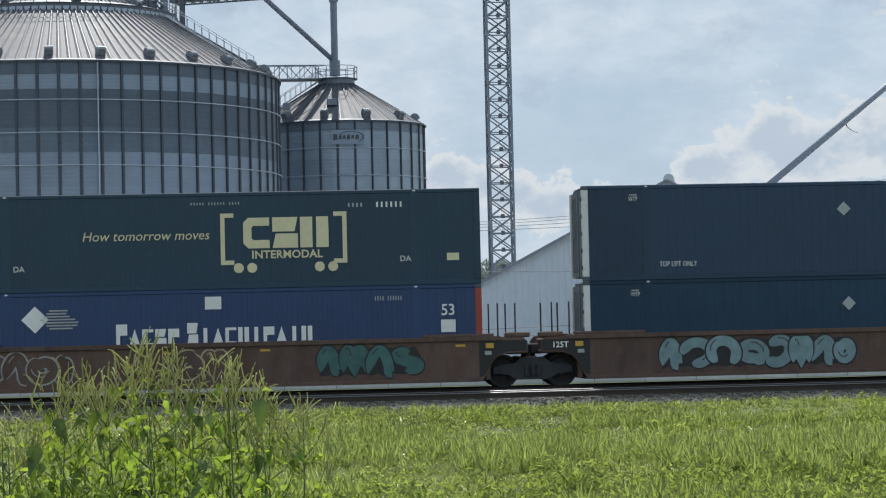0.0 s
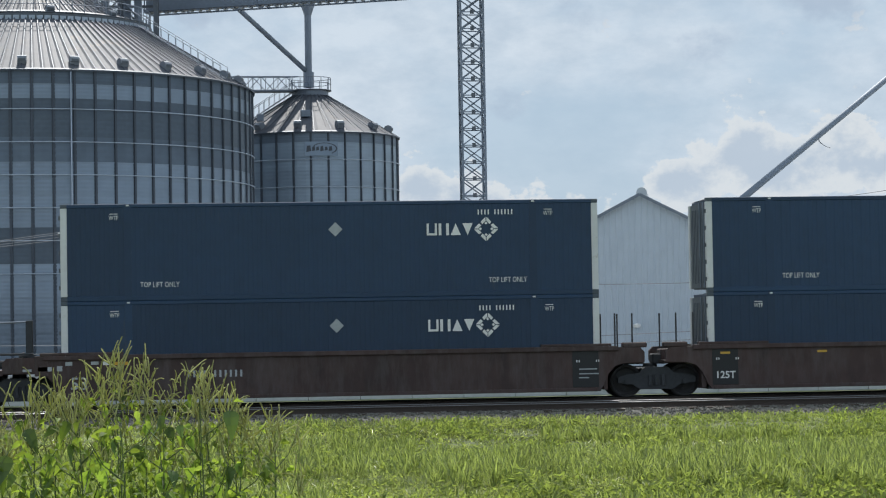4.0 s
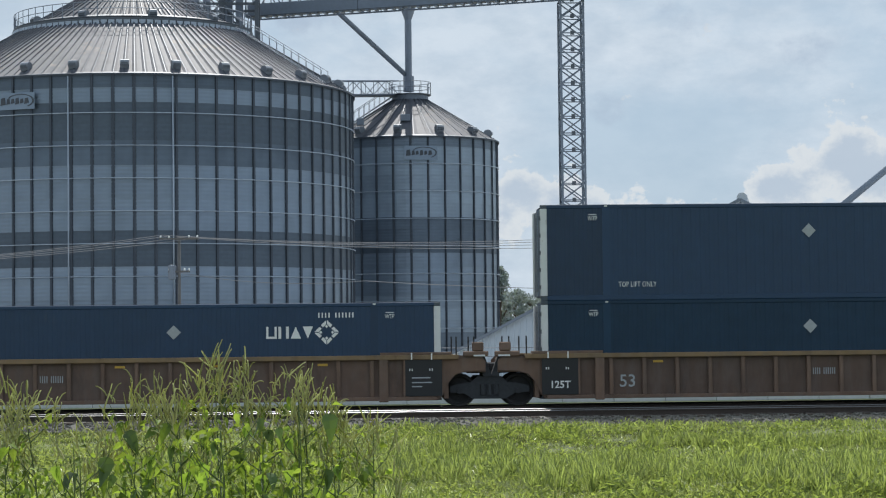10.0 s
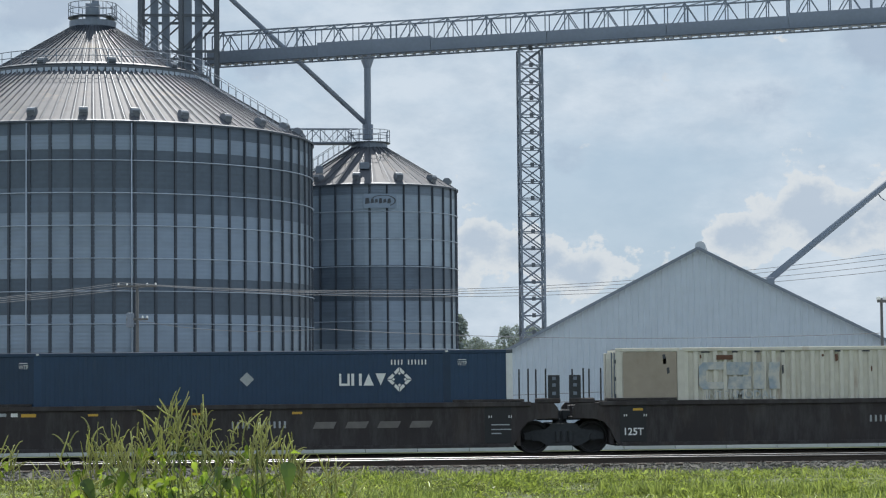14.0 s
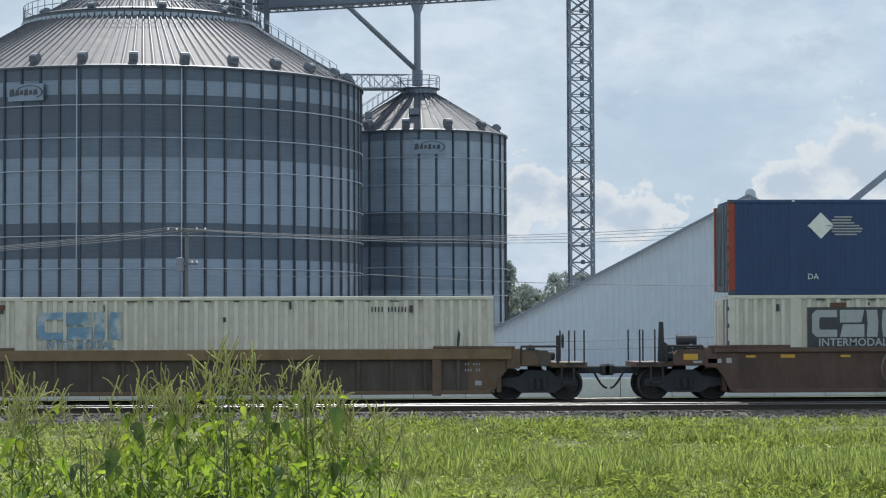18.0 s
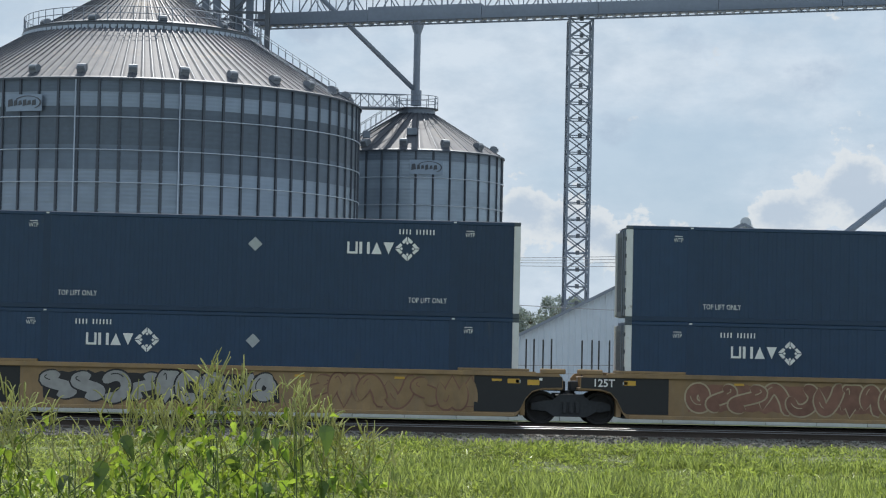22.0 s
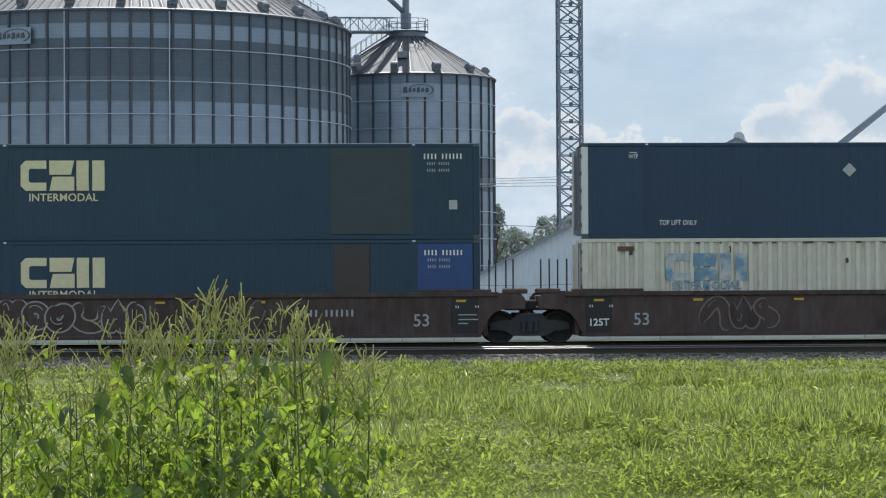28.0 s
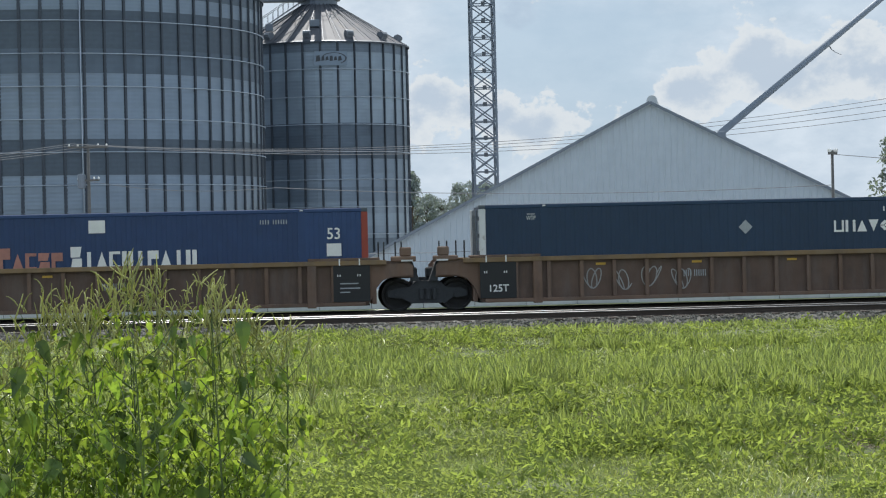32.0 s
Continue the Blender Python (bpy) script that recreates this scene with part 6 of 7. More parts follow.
# each car in order from the front: place at the start, body style, paint, ends, lower and upper load, sprayed stretches
TRAIN = (
    (18.04, "smooth", RUST, "joint", "coupled", "right_teal", "bare", ((-5.9, 0.2, CYAN, BLACK_INK),)),
    (-1.22, "smooth", RUST, "joint", "joint", "blue", "slogan", ((-7.0, -4.2, RUST, SILVER), (-3.0, 0.5, RUST, CREAM_INK), (3.0, 6.3, TEAL_INK, BLACK_INK))),
    (-20.42, "smooth", RUST, "coupled", "joint", "right", "right", ((-4.7, -2.2, RUST, SILVER), (-1.7, 1.4, PINK, BLACK_INK), (1.5, 4.9, GREY_INK, BLACK_INK), (5.0, 8.0, SILVER, BLACK_INK))),
    (-43.87, "smooth", BROWN, "joint", "coupled", "cream", "right", ()),
    (-63.1, "smooth", BROWN, "joint", "joint", "right", "right", ()),
    (-82.6, "smooth", BROWN, "coupled", "joint", "right", "right", ()),
    (-106.1, "ribbed", OCHRE, "coupled", "coupled", "right_teal", "right_teal", ()),
    (-129.21, "ribbed", TAN_RIB, "coupled", "coupled", "blue", "right", ((-7.0, -6.2, None, GREY_MARK), (-3.9, -3.1, None, GREY_MARK), (5.3, 6.1, None, GREY_MARK))),
    (-152.41, "ribbed", TAN_RIB, "coupled", "coupled", "right", "slogan", ((-6.5, -4.0, None, GREY_MARK), (-1.8, 2.4, BLUE_WASH, None))),
    (-175.52, "ribbed", TAN_RIB, "coupled", "coupled", "cream", "blue_faded", ((1.2, 5.0, BLUE_INK, GREY_MARK),)),
    (-198.6, "ribbed", RED_RIB, "joint", "coupled", "right_teal", "right", ()),
    (-217.8, "ribbed", RED_RIB, "joint", "joint", "right", None, ()),
    (-237.0, "ribbed", RED_RIB, "coupled", "joint", "blue_faded", None, ()),
    (-259.94, "smooth", BLACK, "joint", "coupled", "left_teal", None, ()),
    (-279.11, "smooth", BLACK, "joint", "joint", "cream_tan", None, ()),
    (-298.4, "smooth", BLACK, "coupled", "joint", "right", None, ()),
    (-321.6, "smooth", RUST, "joint", "coupled", "right", None, ()),
    (-341.1, "smooth", RUST, "joint", "joint", "left_teal", "right_teal", ((5.0, 7.0, RUST, FAINT_INK),)),
    (-360.45, "smooth", RUST, "coupled", "joint", "cream_dark", "blue_faded", ((-3.5, -2.0, RUST, FAINT_INK),)),
    (-383.74, "ribbed", OCHRE, "joint", "coupled", "cream", None, ()),
    (-403.1, "ribbed", RED_RIB, "joint", "joint", "left_teal", "right_bare", ()),
    (-422.6, "ribbed", OCHRE, "coupled", "joint", "green_gold", None, ()),
    (-445.98, "smooth", YELLOW, "joint", "coupled", "left", "right", ((-6.3, 2.5, FADED_INK, CREAM_INK),)),
    (-465.35, "smooth", YELLOW, "joint", "joint", "left", "right", ((-6.2, 1.0, SILVER, BLACK_INK), (1.5, 6.8, YELLOW, FADED_INK))),
    (-484.65, "smooth", YELLOW, "coupled", "joint", "left", "left", ((-5.3, -1.6, TAN_INK, BLACK_INK), (-0.1, 6.4, SILVER, BLACK_INK))),
    (-507.78, "ribbed", RED_RIB, "joint", "coupled", "blue_faded", None, ()),
    (-527.1, "ribbed", RED_RIB, "joint", "joint", "right_teal", None, ((2.0, 4.2, TEAL_INK, TEAL_INK),)),
    (-546.45, "ribbed", RED_RIB, "coupled", "joint", "blue", None, ()),
    (-569.71, "smooth", BROWN, "joint", "coupled", "cream", "right", ((-4.6, -2.2, BROWN, FAINT_INK),)),
    (-588.95, "smooth", BROWN, "joint", "joint", "green_low", "green", ((-6.4, -2.0, BROWN, SILVER), (-0.8, 1.6, BROWN, FAINT_INK))),
    (-608.21, "smooth", BROWN, "coupled", "joint", "blue_faded", None, ((-6.4, 6.6, TAN_INK, FAINT_INK),)),
    (-631.63, "ribbed", RED_RIB, "joint", "coupled", "right", "right", ((-5.9, -3.7, None, SILVER), (0.6, 3.0, FAINT_INK, None))),
    (-651.08, "ribbed", RED_RIB, "joint", "joint", "right", None, ((-5.0, -2.3, None, SILVER),)),
    (-670.6, "ribbed", RED_RIB, "coupled", "joint", "blue_faded", None, ()),
)
STYLE_WORDS = {"smooth": "smooth-sided", "ribbed": "rib-sided"}
ROLLING = []


LOW_PARTS = {"side_sheet", "top_chord", "side_post", "lift_bracket", "end_plate", "bulkhead", "top_plate", "end_sill", "end_plate_post", "number_marking", "data_marking", "placard"}


def lower_sides(c, k):
    """Bring the sides of a car of the older, lower make down towards its sill."""
    done = set()
    for ob in c.children:
        if ob.name.split(".")[0] in LOW_PARTS and ob.data.name not in done:
            done.add(ob.data.name)
            for v in ob.data.vertices:
                v.co.z = 0.2 + (v.co.z - 0.2) * k


def make_train():
    words = {RUST.name: "rusty brown", BROWN.name: "dark brown", BLACK.name: "black", YELLOW.name: "dull yellow", OCHRE.name: "ochre brown", TAN_RIB.name: "worn tan and brown", RED_RIB.name: "rusty brown"}
    for i, (x0, style, paint, left, right, low, high, sprays) in enumerate(TRAIN):
        rods = 0 if (style == "ribbed" and left == right == "coupled") else (2.55 if style == "smooth" else 2.1)
        plain = "plain " if style == "ribbed" and -430 < x0 < -380 else ""
        label = "%s%s %s well car%s carrying containers" % (plain, words[paint.name], STYLE_WORDS[style], " with graffiti" if sprays else "")
        c = well_car(style, paint, left, right, label, rods, x0 < -600)
        car_marks(c, style, i, left, right, sprays, paint)
        if paint is OCHRE and left == right:
            lower_sides(c, 0.745)
        for k, (a, b, fill, line) in enumerate(sprays):
            if fill is BLUE_WASH:
                # four broad sprayed shapes in a row
                word_blocks(c, "sprayed_shape", a, b, 0.4, ("wedges", "peak", "wedges", "peak"), (0.86,) * 4, 0.36, BLUE_WASH, y=-1.368 - FACE)
            elif line is None:
                smears(c, a, b, fill, i * 10 + k)
            elif fill is None:
                tags(c, a, b, line, i * 10 + k, style == "ribbed")
            else:
                graffiti(c, a, b, (fill, line), i * 10 + k, style == "ribbed")
        if paint is BROWN and sprays and sprays[0][2] is TAN_INK:
            # a number strip painted over the sprayed shapes, a black end and an orange figure
            mark("number_strip", plate(-4.55, -1.5, 0.84, 1.2, -0.001), DARK_PLATE, c, y=-1.486)
            mark("number_strip", plate(-0.9, -0.5, 0.82, 1.2, -0.001), DARK_PLATE, c, y=-1.486)
            mark("number_marking", bars(-0.76, 1.0, 0.25, 0.2, (1,)), WHITE, c, y=-1.494)
            mark("number_marking", bars(-4.35, 1.02, 2.65, 0.2, (4, 6)), WHITE, c, y=-1.494)
            mark("black_end", plate(-8.0, -6.5, 0.34, 1.42, -0.001), DARK_PLATE, c, y=-1.453)
            mark("placard", plate(-7.9, -7.7, 0.76, 0.94), WHITE, c, y=-1.462)
        if paint is YELLOW and left == "coupled":
            mark("number_strip", plate(-5.1, -2.0, 1.06, 1.36, -0.001), DARK_PLATE, c, y=-1.486)
            mark("number_marking", bars(-4.85, 1.21, 2.6, 0.17, (4, 6)), WHITE, c, y=-1.494)
        ROLLING.append((c, x0, RAIL_TOP))
        ROLLING.append((container_at(low), x0, RAIL_TOP + 0.25))
        if high:
            ROLLING.append((container_at(high), x0, RAIL_TOP + 0.25 + H + 0.001))


make_train()

# ---- trees ----
# paler and bluer than the leaves: distance haze put into the colour
LEAF_FAR = mat("far_foliage", (0.19, 0.235, 0.245), 0.7, 0.0, 0.2, 0.8, translucent=0.25, per_island=0.35, bump=0.0)
BARK = mat("bark", (0.1, 0.08, 0.06), 0.9, 0.0, 0.25, 7.0)


def tree(x, y, h, spread, seed, pointed=False, trunk_h=0.3):
    r = random.Random(seed)
    t = thing("tree", "dark green leafy tree with an uneven crown", "tree", "trees beyond the yard", m=pose(x, y, 0))
    tr = Shape().tube((0, 0, 0), (0, 0, h * 0.55), 0.03 * h, 0.015 * h, n=9)
    part("trunk", tr, BARK, t, smooth=True)
    lm = Shape()
    crown = Shape()
    blobs = []
    n = 60
    for i in range(n):
        q = r.uniform(trunk_h, 0.97)
        w = spread * ((1.0 - q) * 1.25 + 0.06 if pointed else math.sqrt(max(0.03, 1 - ((q - 0.6) / 0.42) ** 2)))
        a = r.uniform(0, 6.28)
        d = w * r.uniform(0.35, 0.95)
        p = Vector((d * math.cos(a), d * math.sin(a), q * h))
        blobs.append((p, spread * r.uniform(0.16, 0.3)))
        lm.tube((0, 0, max(0.1, q - 0.16) * h * 0.9), p, 0.008 * h, 0.003 * h, n=5)
    part("limbs", lm, BARK, t)
    for p, rad in blobs:
        for _ in range(75):
            d = Vector((r.gauss(0, 1), r.gauss(0, 1), r.gauss(0, 0.85)))
            d = d.normalized() * rad * (r.random() ** 0.4)
            s = h * r.uniform(0.012, 0.026)
            c = p + d
            e1 = Vector((r.gauss(0, 1), r.gauss(0, 1), r.gauss(0, 1))).normalized()
            e2 = e1.orthogonal().normalized()
            crown.add([c - e1 * s, c + e2 * s * 0.6, c + e1 * s, c - e2 * s * 0.6], [(0, 1, 2, 3)])
    part("crown", crown, LEAF_FAR, t, "dense dark green foliage")


def make_trees():
    tree(25.6, 326, 12.8, 3.2, 1, True, 0.1)
    tree(28.3, 332, 9.4, 3.6, 2, False, 0.15)
    tree(31.6, 336, 9.0, 3.4, 3, False, 0.15)
    tree(35.2, 330, 11.3, 4.2, 4, False, 0.15)
    tree(39.0, 338, 10.6, 4.0, 5, False, 0.15)
    tree(61.8, 200, 11.4, 3.7, 6, False, 0.3)
    tree(70.0, 214, 10.2, 4.2, 7, False, 0.3)


# ---- grass and weeds of the verge ----
GRASS = mat("sunlit_grass", (0.19, 0.24, 0.11), 0.55, 0.0, 0.3, 0.9, translucent=0.62, per_island=0.22, bump=0.0, spec=0.2)
GRASS_DRY = mat("pale_grass", (0.27, 0.29, 0.13), 0.6, 0.0, 0.2, 0.9, translucent=0.4, per_island=0.35, bump=0.0)
WEED = mat("broadleaf_green", (0.185, 0.232, 0.092), 0.8, 0.0, 0.25, 1.2, translucent=0.66, per_island=0.25, bump=0.0, spec=0.03)
OLIVE = mat("olive_mown_grass", (0.1, 0.12, 0.056), 0.7, 0.0, 0.2, 0.9, translucent=0.4, per_island=0.3, bump=0.0, spec=0.1)
CLUMP = mat("rank_weed_leaf", (0.17, 0.22, 0.078), 0.75, 0.0, 0.25, 1.2, translucent=0.6, per_island=0.35, bump=0.0, spec=0.05)
# pale colour helps the gloss imitate glints on the blades
GLINT = mat("glossy_pale_blade", (0.36, 0.42, 0.21), 0.42, 0.0, 0.2, 0.9, translucent=0.4, per_island=0.4, bump=0.0, spec=0.8)


def ground_z(x, y):
    if 8 < y < 58 and abs(x) < 45:
        return 0.16 * noise.noise((x * 0.13, y * 0.13, 0.7)) + 0.05 * noise.noise((x * 0.5, y * 0.5, 2.0)) - 0.02
    return 0.0


# worn hollows in the verge: place, half width and half depth
HOLLOWS = ((4.6, 30.0, 0.9, 3.0), (6.3, 31.5, 0.8, 2.6), (7.8, 31.0, 0.7, 3.0), (9.0, 32.0, 0.6, 2.6), (1.5, 29.5, 0.35, 1.8), (7.2, 26.0, 1.1, 1.6), (5.5, 28.5, 0.6, 2.0))


def worn(x, y):
    """How bare the verge is at a place, from 0 to 1."""
    most = 0.0
    for cx, cy, a, b in HOLLOWS:
        if abs(x - cx) < 2 * a and abs(y - cy) < 2 * b:
            d = math.hypot((x - cx) / a, (y - cy) / b) + 1.5 * noise.noise((x * 1.9, y * 0.8, 4.4)) + 0.5 * noise.noise((x * 5.0, y * 2.5, 2.4))
            most = max(most, min(1.0, 2.2 * (1.15 - d)))
    return most


def sward(name, label, material, count, seed, height, width, lean, y0, y1, clump, bare=True, power=0.5, thin=True):
    """Blades of grass as one object: each a bent strip of two pieces."""
    rng = np.random.default_rng(seed)
    y = y0 * (y1 / y0) ** (rng.random(count * 3) ** power)
    az = rng.uniform(-0.17, 0.335, count * 3)
    x = az * y
    h = rng.random(count * 3)
    keep = []
    zs = []
    tall = []
    for i in range(count * 3):
        n = 0.6 * noise.noise((x[i] * clump, y[i] * clump * 0.7, seed * 3.1)) + 0.55 * noise.noise((x[i] * 2.6, y[i] * 1.9, 1.2))
        m = noise.noise((x[i] * 0.16, y[i] * 0.12, 5.0 + seed))
        if thin and y[i] > 45.0 + 9.0 * noise.noise((x[i] * 0.17, y[i] * 0.05, 8.8)) + max(0.0, x[i] - 9.0) and h[i] < 0.8:
            continue
        if bare and h[i] < worn(x[i], y[i]) * 0.85:
            continue
        if n + 0.5 * m < -0.32 and h[i] > 0.62:
            continue
        keep.append(i)
        near_track = min(1.0, max(0.6, (61.5 - y[i]) / 20.0)) * min(1.0, max(0.42, (y[i] - 23.5) / 4.5))
        tall.append(max(0.4, 0.92 + 1.15 * n + 0.7 * m) * near_track * (1.0 - 0.6 * worn(x[i], y[i] + 1.2)))
        zs.append(ground_z(x[i], y[i]))
        if len(keep) >= count:
            break
    keep = np.array(keep)
    tall, zs = np.array(tall), np.array(zs)
    x, y = x[keep], y[keep]
    n = len(keep)
    hh = rng.uniform(0.5, 1.25, n) * height * tall
    ww = width * (0.6 + 0.8 * rng.random(n)) * (0.55 + y / 34.0)
    a = rng.uniform(0, 2 * np.pi, n)
    dx, dy = np.cos(a), np.sin(a)
    b = rng.uniform(0, 2 * np.pi, n)
    bend = rng.uniform(0.1, lean, n) * hh
    bx, by = np.cos(b) * bend, np.sin(b) * bend
    P = np.zeros((n, 5, 3))
    P[:, 0] = np.stack([x - dx * ww, y - dy * ww, zs - 0.02], 1)
    P[:, 1] = np.stack([x + dx * ww, y + dy * ww, zs - 0.02], 1)
    P[:, 2] = np.stack([x + dx * ww * 0.8 + bx * 0.35, y + dy * ww * 0.8 + by * 0.35, zs + hh * 0.6], 1)
    P[:, 3] = np.stack([x - dx * ww * 0.8 + bx * 0.35, y - dy * ww * 0.8 + by * 0.35, zs + hh * 0.6], 1)
    P[:, 4] = np.stack([x + bx, y + by, zs + hh * (1.0 - 0.35 * rng.random(n) * lean)], 1)
    me = bpy.data.meshes.new(name)
    me.vertices.add(n * 5)
    me.vertices.foreach_set("co", P.reshape(-1))
    k = np.arange(n)[:, None] * 5
    loops = (k + np.array([[0, 1, 2, 3, 3, 2, 4]])).reshape(-1)
    me.loops.add(n * 7)
    me.loops.foreach_set("vertex_index", loops.astype(np.int32))
    me.polygons.add(n * 2)
    starts = (np.arange(n)[:, None] * 7 + np.array([[0, 4]])).reshape(-1)
    me.polygons.foreach_set("loop_start", starts.astype(np.int32))
    me.update(calc_edges=True)
    me.materials.append(material)
    return tagged(new(name, me), label, "grass", kind="stuff")


def ground_leaves(name, label, count, seed, size):
    """Low broad-leaved weeds between the grass: small tilted leaves in patches."""
    rng = random.Random(seed)
    s = Shape()
    made = 0
    while made < count:
        y = 13.0 * (60.0 / 13.0) ** (rng.random() ** 0.6)
        x = rng.uniform(-0.17, 0.335) * y
        lush = noise.noise((x * 0.5, y * 0.4, 3.3 + seed))
        if y > 46.0 + 9.0 * noise.noise((x * 0.17, y * 0.05, 8.8)) + max(0.0, x - 9.0) and rng.random() < 0.75:
            continue
        if lush < -0.25 + 0.2 * rng.random() or rng.random() < worn(x, y):
            continue
        hgt = rng.uniform(0.08, 0.26) * (1.0 + 1.2 * max(0.0, lush)) * (1.0 if y < 45 else 0.5)
        z = ground_z(x, y)
        for _ in range(9):
            c = Vector((x + rng.gauss(0, 0.13), y + rng.gauss(0, 0.13), z + hgt * rng.uniform(0.15, 1.0)))
            e1 = Vector((rng.gauss(0, 1), rng.gauss(0, 1), rng.gauss(0, 0.5))).normalized() * size * rng.uniform(0.5, 1.2) * (0.7 + y / 60)
            e2 = e1.cross(Vector((rng.gauss(0, 0.4), rng.gauss(0, 0.4), 1))).normalized() * e1.length * 0.42
            s.add([c - e1, c + e2, c + e1, c - e2], [(0, 1, 2, 3)])
        made += 1
    return tagged(part(name, s, WEED), label, "weeds", kind="stuff")


def tufts(count, seed):
    """Tall arching tufts that stand out of the verge."""
    r = random.Random(seed)
    s = Shape()
    made = 0
    while made < count:
        y = 14.0 * (52.0 / 14.0) ** (r.random() ** 0.7)
        x = r.uniform(-0.1, 0.335) * y
        if noise.noise((x * 0.22, y * 0.2, 7.7)) < -0.12 or worn(x, y) > 0.3 or y < 27.0:
            continue
        made += 1
        z = ground_z(x, y) - 0.02
        tall = r.uniform(0.25, 0.62) * (1.0 if y < 40 else 0.7)
        for _ in range(26):
            a = r.uniform(0, 6.28)
            reach = tall * r.uniform(0.15, 0.75)
            h = tall * r.uniform(0.6, 1.1)
            w = r.uniform(0.0035, 0.0075) * (0.6 + y / 40)
            bx, by = x + r.gauss(0, 0.06), y + r.gauss(0, 0.06)
            dx, dy = math.cos(a), math.sin(a)
            sx, sy = -dy * w, dx * w
            pts = [(0, 0), (0.3, 0.62), (0.68, 0.96), (1.0, 0.82)]
            v = []
            for k, (q, zz) in enumerate(pts):
                f = (1.0, 1.0, 0.7, 0.08)[k]
                cx, cy, cz = bx + dx * reach * q, by + dy * reach * q, z + h * zz
                v += [(cx - sx * f, cy - sy * f, cz), (cx + sx * f, cy + sy * f, cz)]
            s.add(v, [(0, 1, 3, 2), (2, 3, 5, 4), (4, 5, 7, 6)])
    return tagged(part("grass_tufts", s, GRASS), "tall arching tufts of bright green grass", "grass", kind="stuff")


def clumps(count, seed):
    """Rank leafy clumps that stand knee-high out of the verge, thickest round the worn hollows."""
    r = random.Random(seed)
    s = Shape()
    for i in range(count):
        if i % 2:
            cx, cy, a, b = r.choice(HOLLOWS)
            x, y = cx + r.uniform(-2.6, 2.6) * a, cy + r.uniform(-1.4, 2.2) * b
        else:
            y = r.uniform(21.0, 58.0)
            x = r.uniform(0.02, 0.33) * y
        tall, wide = r.uniform(0.2, 0.52), r.uniform(0.2, 0.55)
        z = ground_z(x, y) - 0.02
        for _ in range(int(90 + 240 * wide)):
            a, d = r.uniform(0, 6.28), wide * r.random() ** 0.6
            h = tall * (1.0 - 0.7 * (d / wide) ** 2) * r.uniform(0.15, 1.08)
            c = Vector((x + d * math.cos(a), y + d * math.sin(a), z + h))
            n = r.uniform(0.03, 0.085)
            e1 = Vector((r.gauss(0, 1), r.gauss(0, 1), r.gauss(0.5, 0.8))).normalized() * n
            e2 = e1.cross(Vector((r.gauss(0, 0.5), r.gauss(0, 0.5), 1))).normalized() * n * r.uniform(0.16, 0.36)
            s.add([c - e1, c + e2, c + e1, c - e2], [(0, 1, 2, 3)])
    return tagged(part("rank_weeds", s, CLUMP), "knee-high leafy green weed clumps in the verge", "weeds", kind="stuff")


def make_verge():
    clumps(330, 33)
    tufts(1500, 21)
    sward("grass", "long bright green verge grass", GRASS, 215000, 1, 0.19, 0.0042, 2.8, 12.5, 62.4, 0.8)
    sward("dry_grass", "pale yellowish grass stalks in the verge", GRASS_DRY, 24000, 2, 0.2, 0.003, 2.0, 12.5, 61.5, 0.5)
    sward("pale_blades", "scattered glossy pale grass blades", GLINT, 20000, 6, 0.22, 0.005, 2.8, 12.5, 56.0, 0.6)
    sward("turf", "short dense green turf", GRASS, 135000, 3, 0.1, 0.0078, 2.0, 12.5, 62.45, 0.8, True, 0.62)
    ground_leaves("low_weeds", "low broad-leaved green weeds in the grass", 17000, 4, 0.03)
    sward("edge_grass", "rank grass along the edge of the track bed", GRASS, 5000, 7, 0.3, 0.006, 1.8, 60.8, 62.3, 0.9, True, 0.5, False)
    sward("mown_grass", "short soft olive grass beside the track", OLIVE, 62000, 8, 0.09, 0.0065, 1.8, 42.0, 62.3, 0.7, False, 0.8, False)
    litter(5000, 9)


def litter(count, seed):
    """Dead stalks and clods that lie in the worn hollows."""
    r = random.Random(seed)
    s = Shape()
    for _ in range(count):
        cx, cy, a, b = r.choice(HOLLOWS)
        x, y = cx + r.gauss(0, 0.6) * a, cy + r.gauss(0, 0.6) * b
        z = ground_z(x, y) + r.uniform(0.0, 0.07)
        if r.random() < 0.75:
            t, n = r.uniform(0, 6.28), r.uniform(0.06, 0.22)
            d = Vector((math.cos(t) * n, math.sin(t) * n, r.uniform(-0.03, 0.09)))
            s.beam((x, y, z), Vector((x, y, z)) + d, 0.007, 0.007)
        else:
            k = r.uniform(0.015, 0.05)
            s.add([(x + k * r.uniform(0.6, 1.2) * p, y + k * r.uniform(0.6, 1.2) * q, z + k * 0.6 * w) for p, q, w in ((1, 0, 0), (-1, 0, 0), (0, 1, 0), (0, -1, 0), (0, 0, 1))], [(0, 2, 4), (2, 1, 4), (1, 3, 4), (3, 0, 4)])
    return tagged(part("dead_stalks", s, LITTER), "brown dead stalks and clods in bare patches", "litter", kind="stuff")


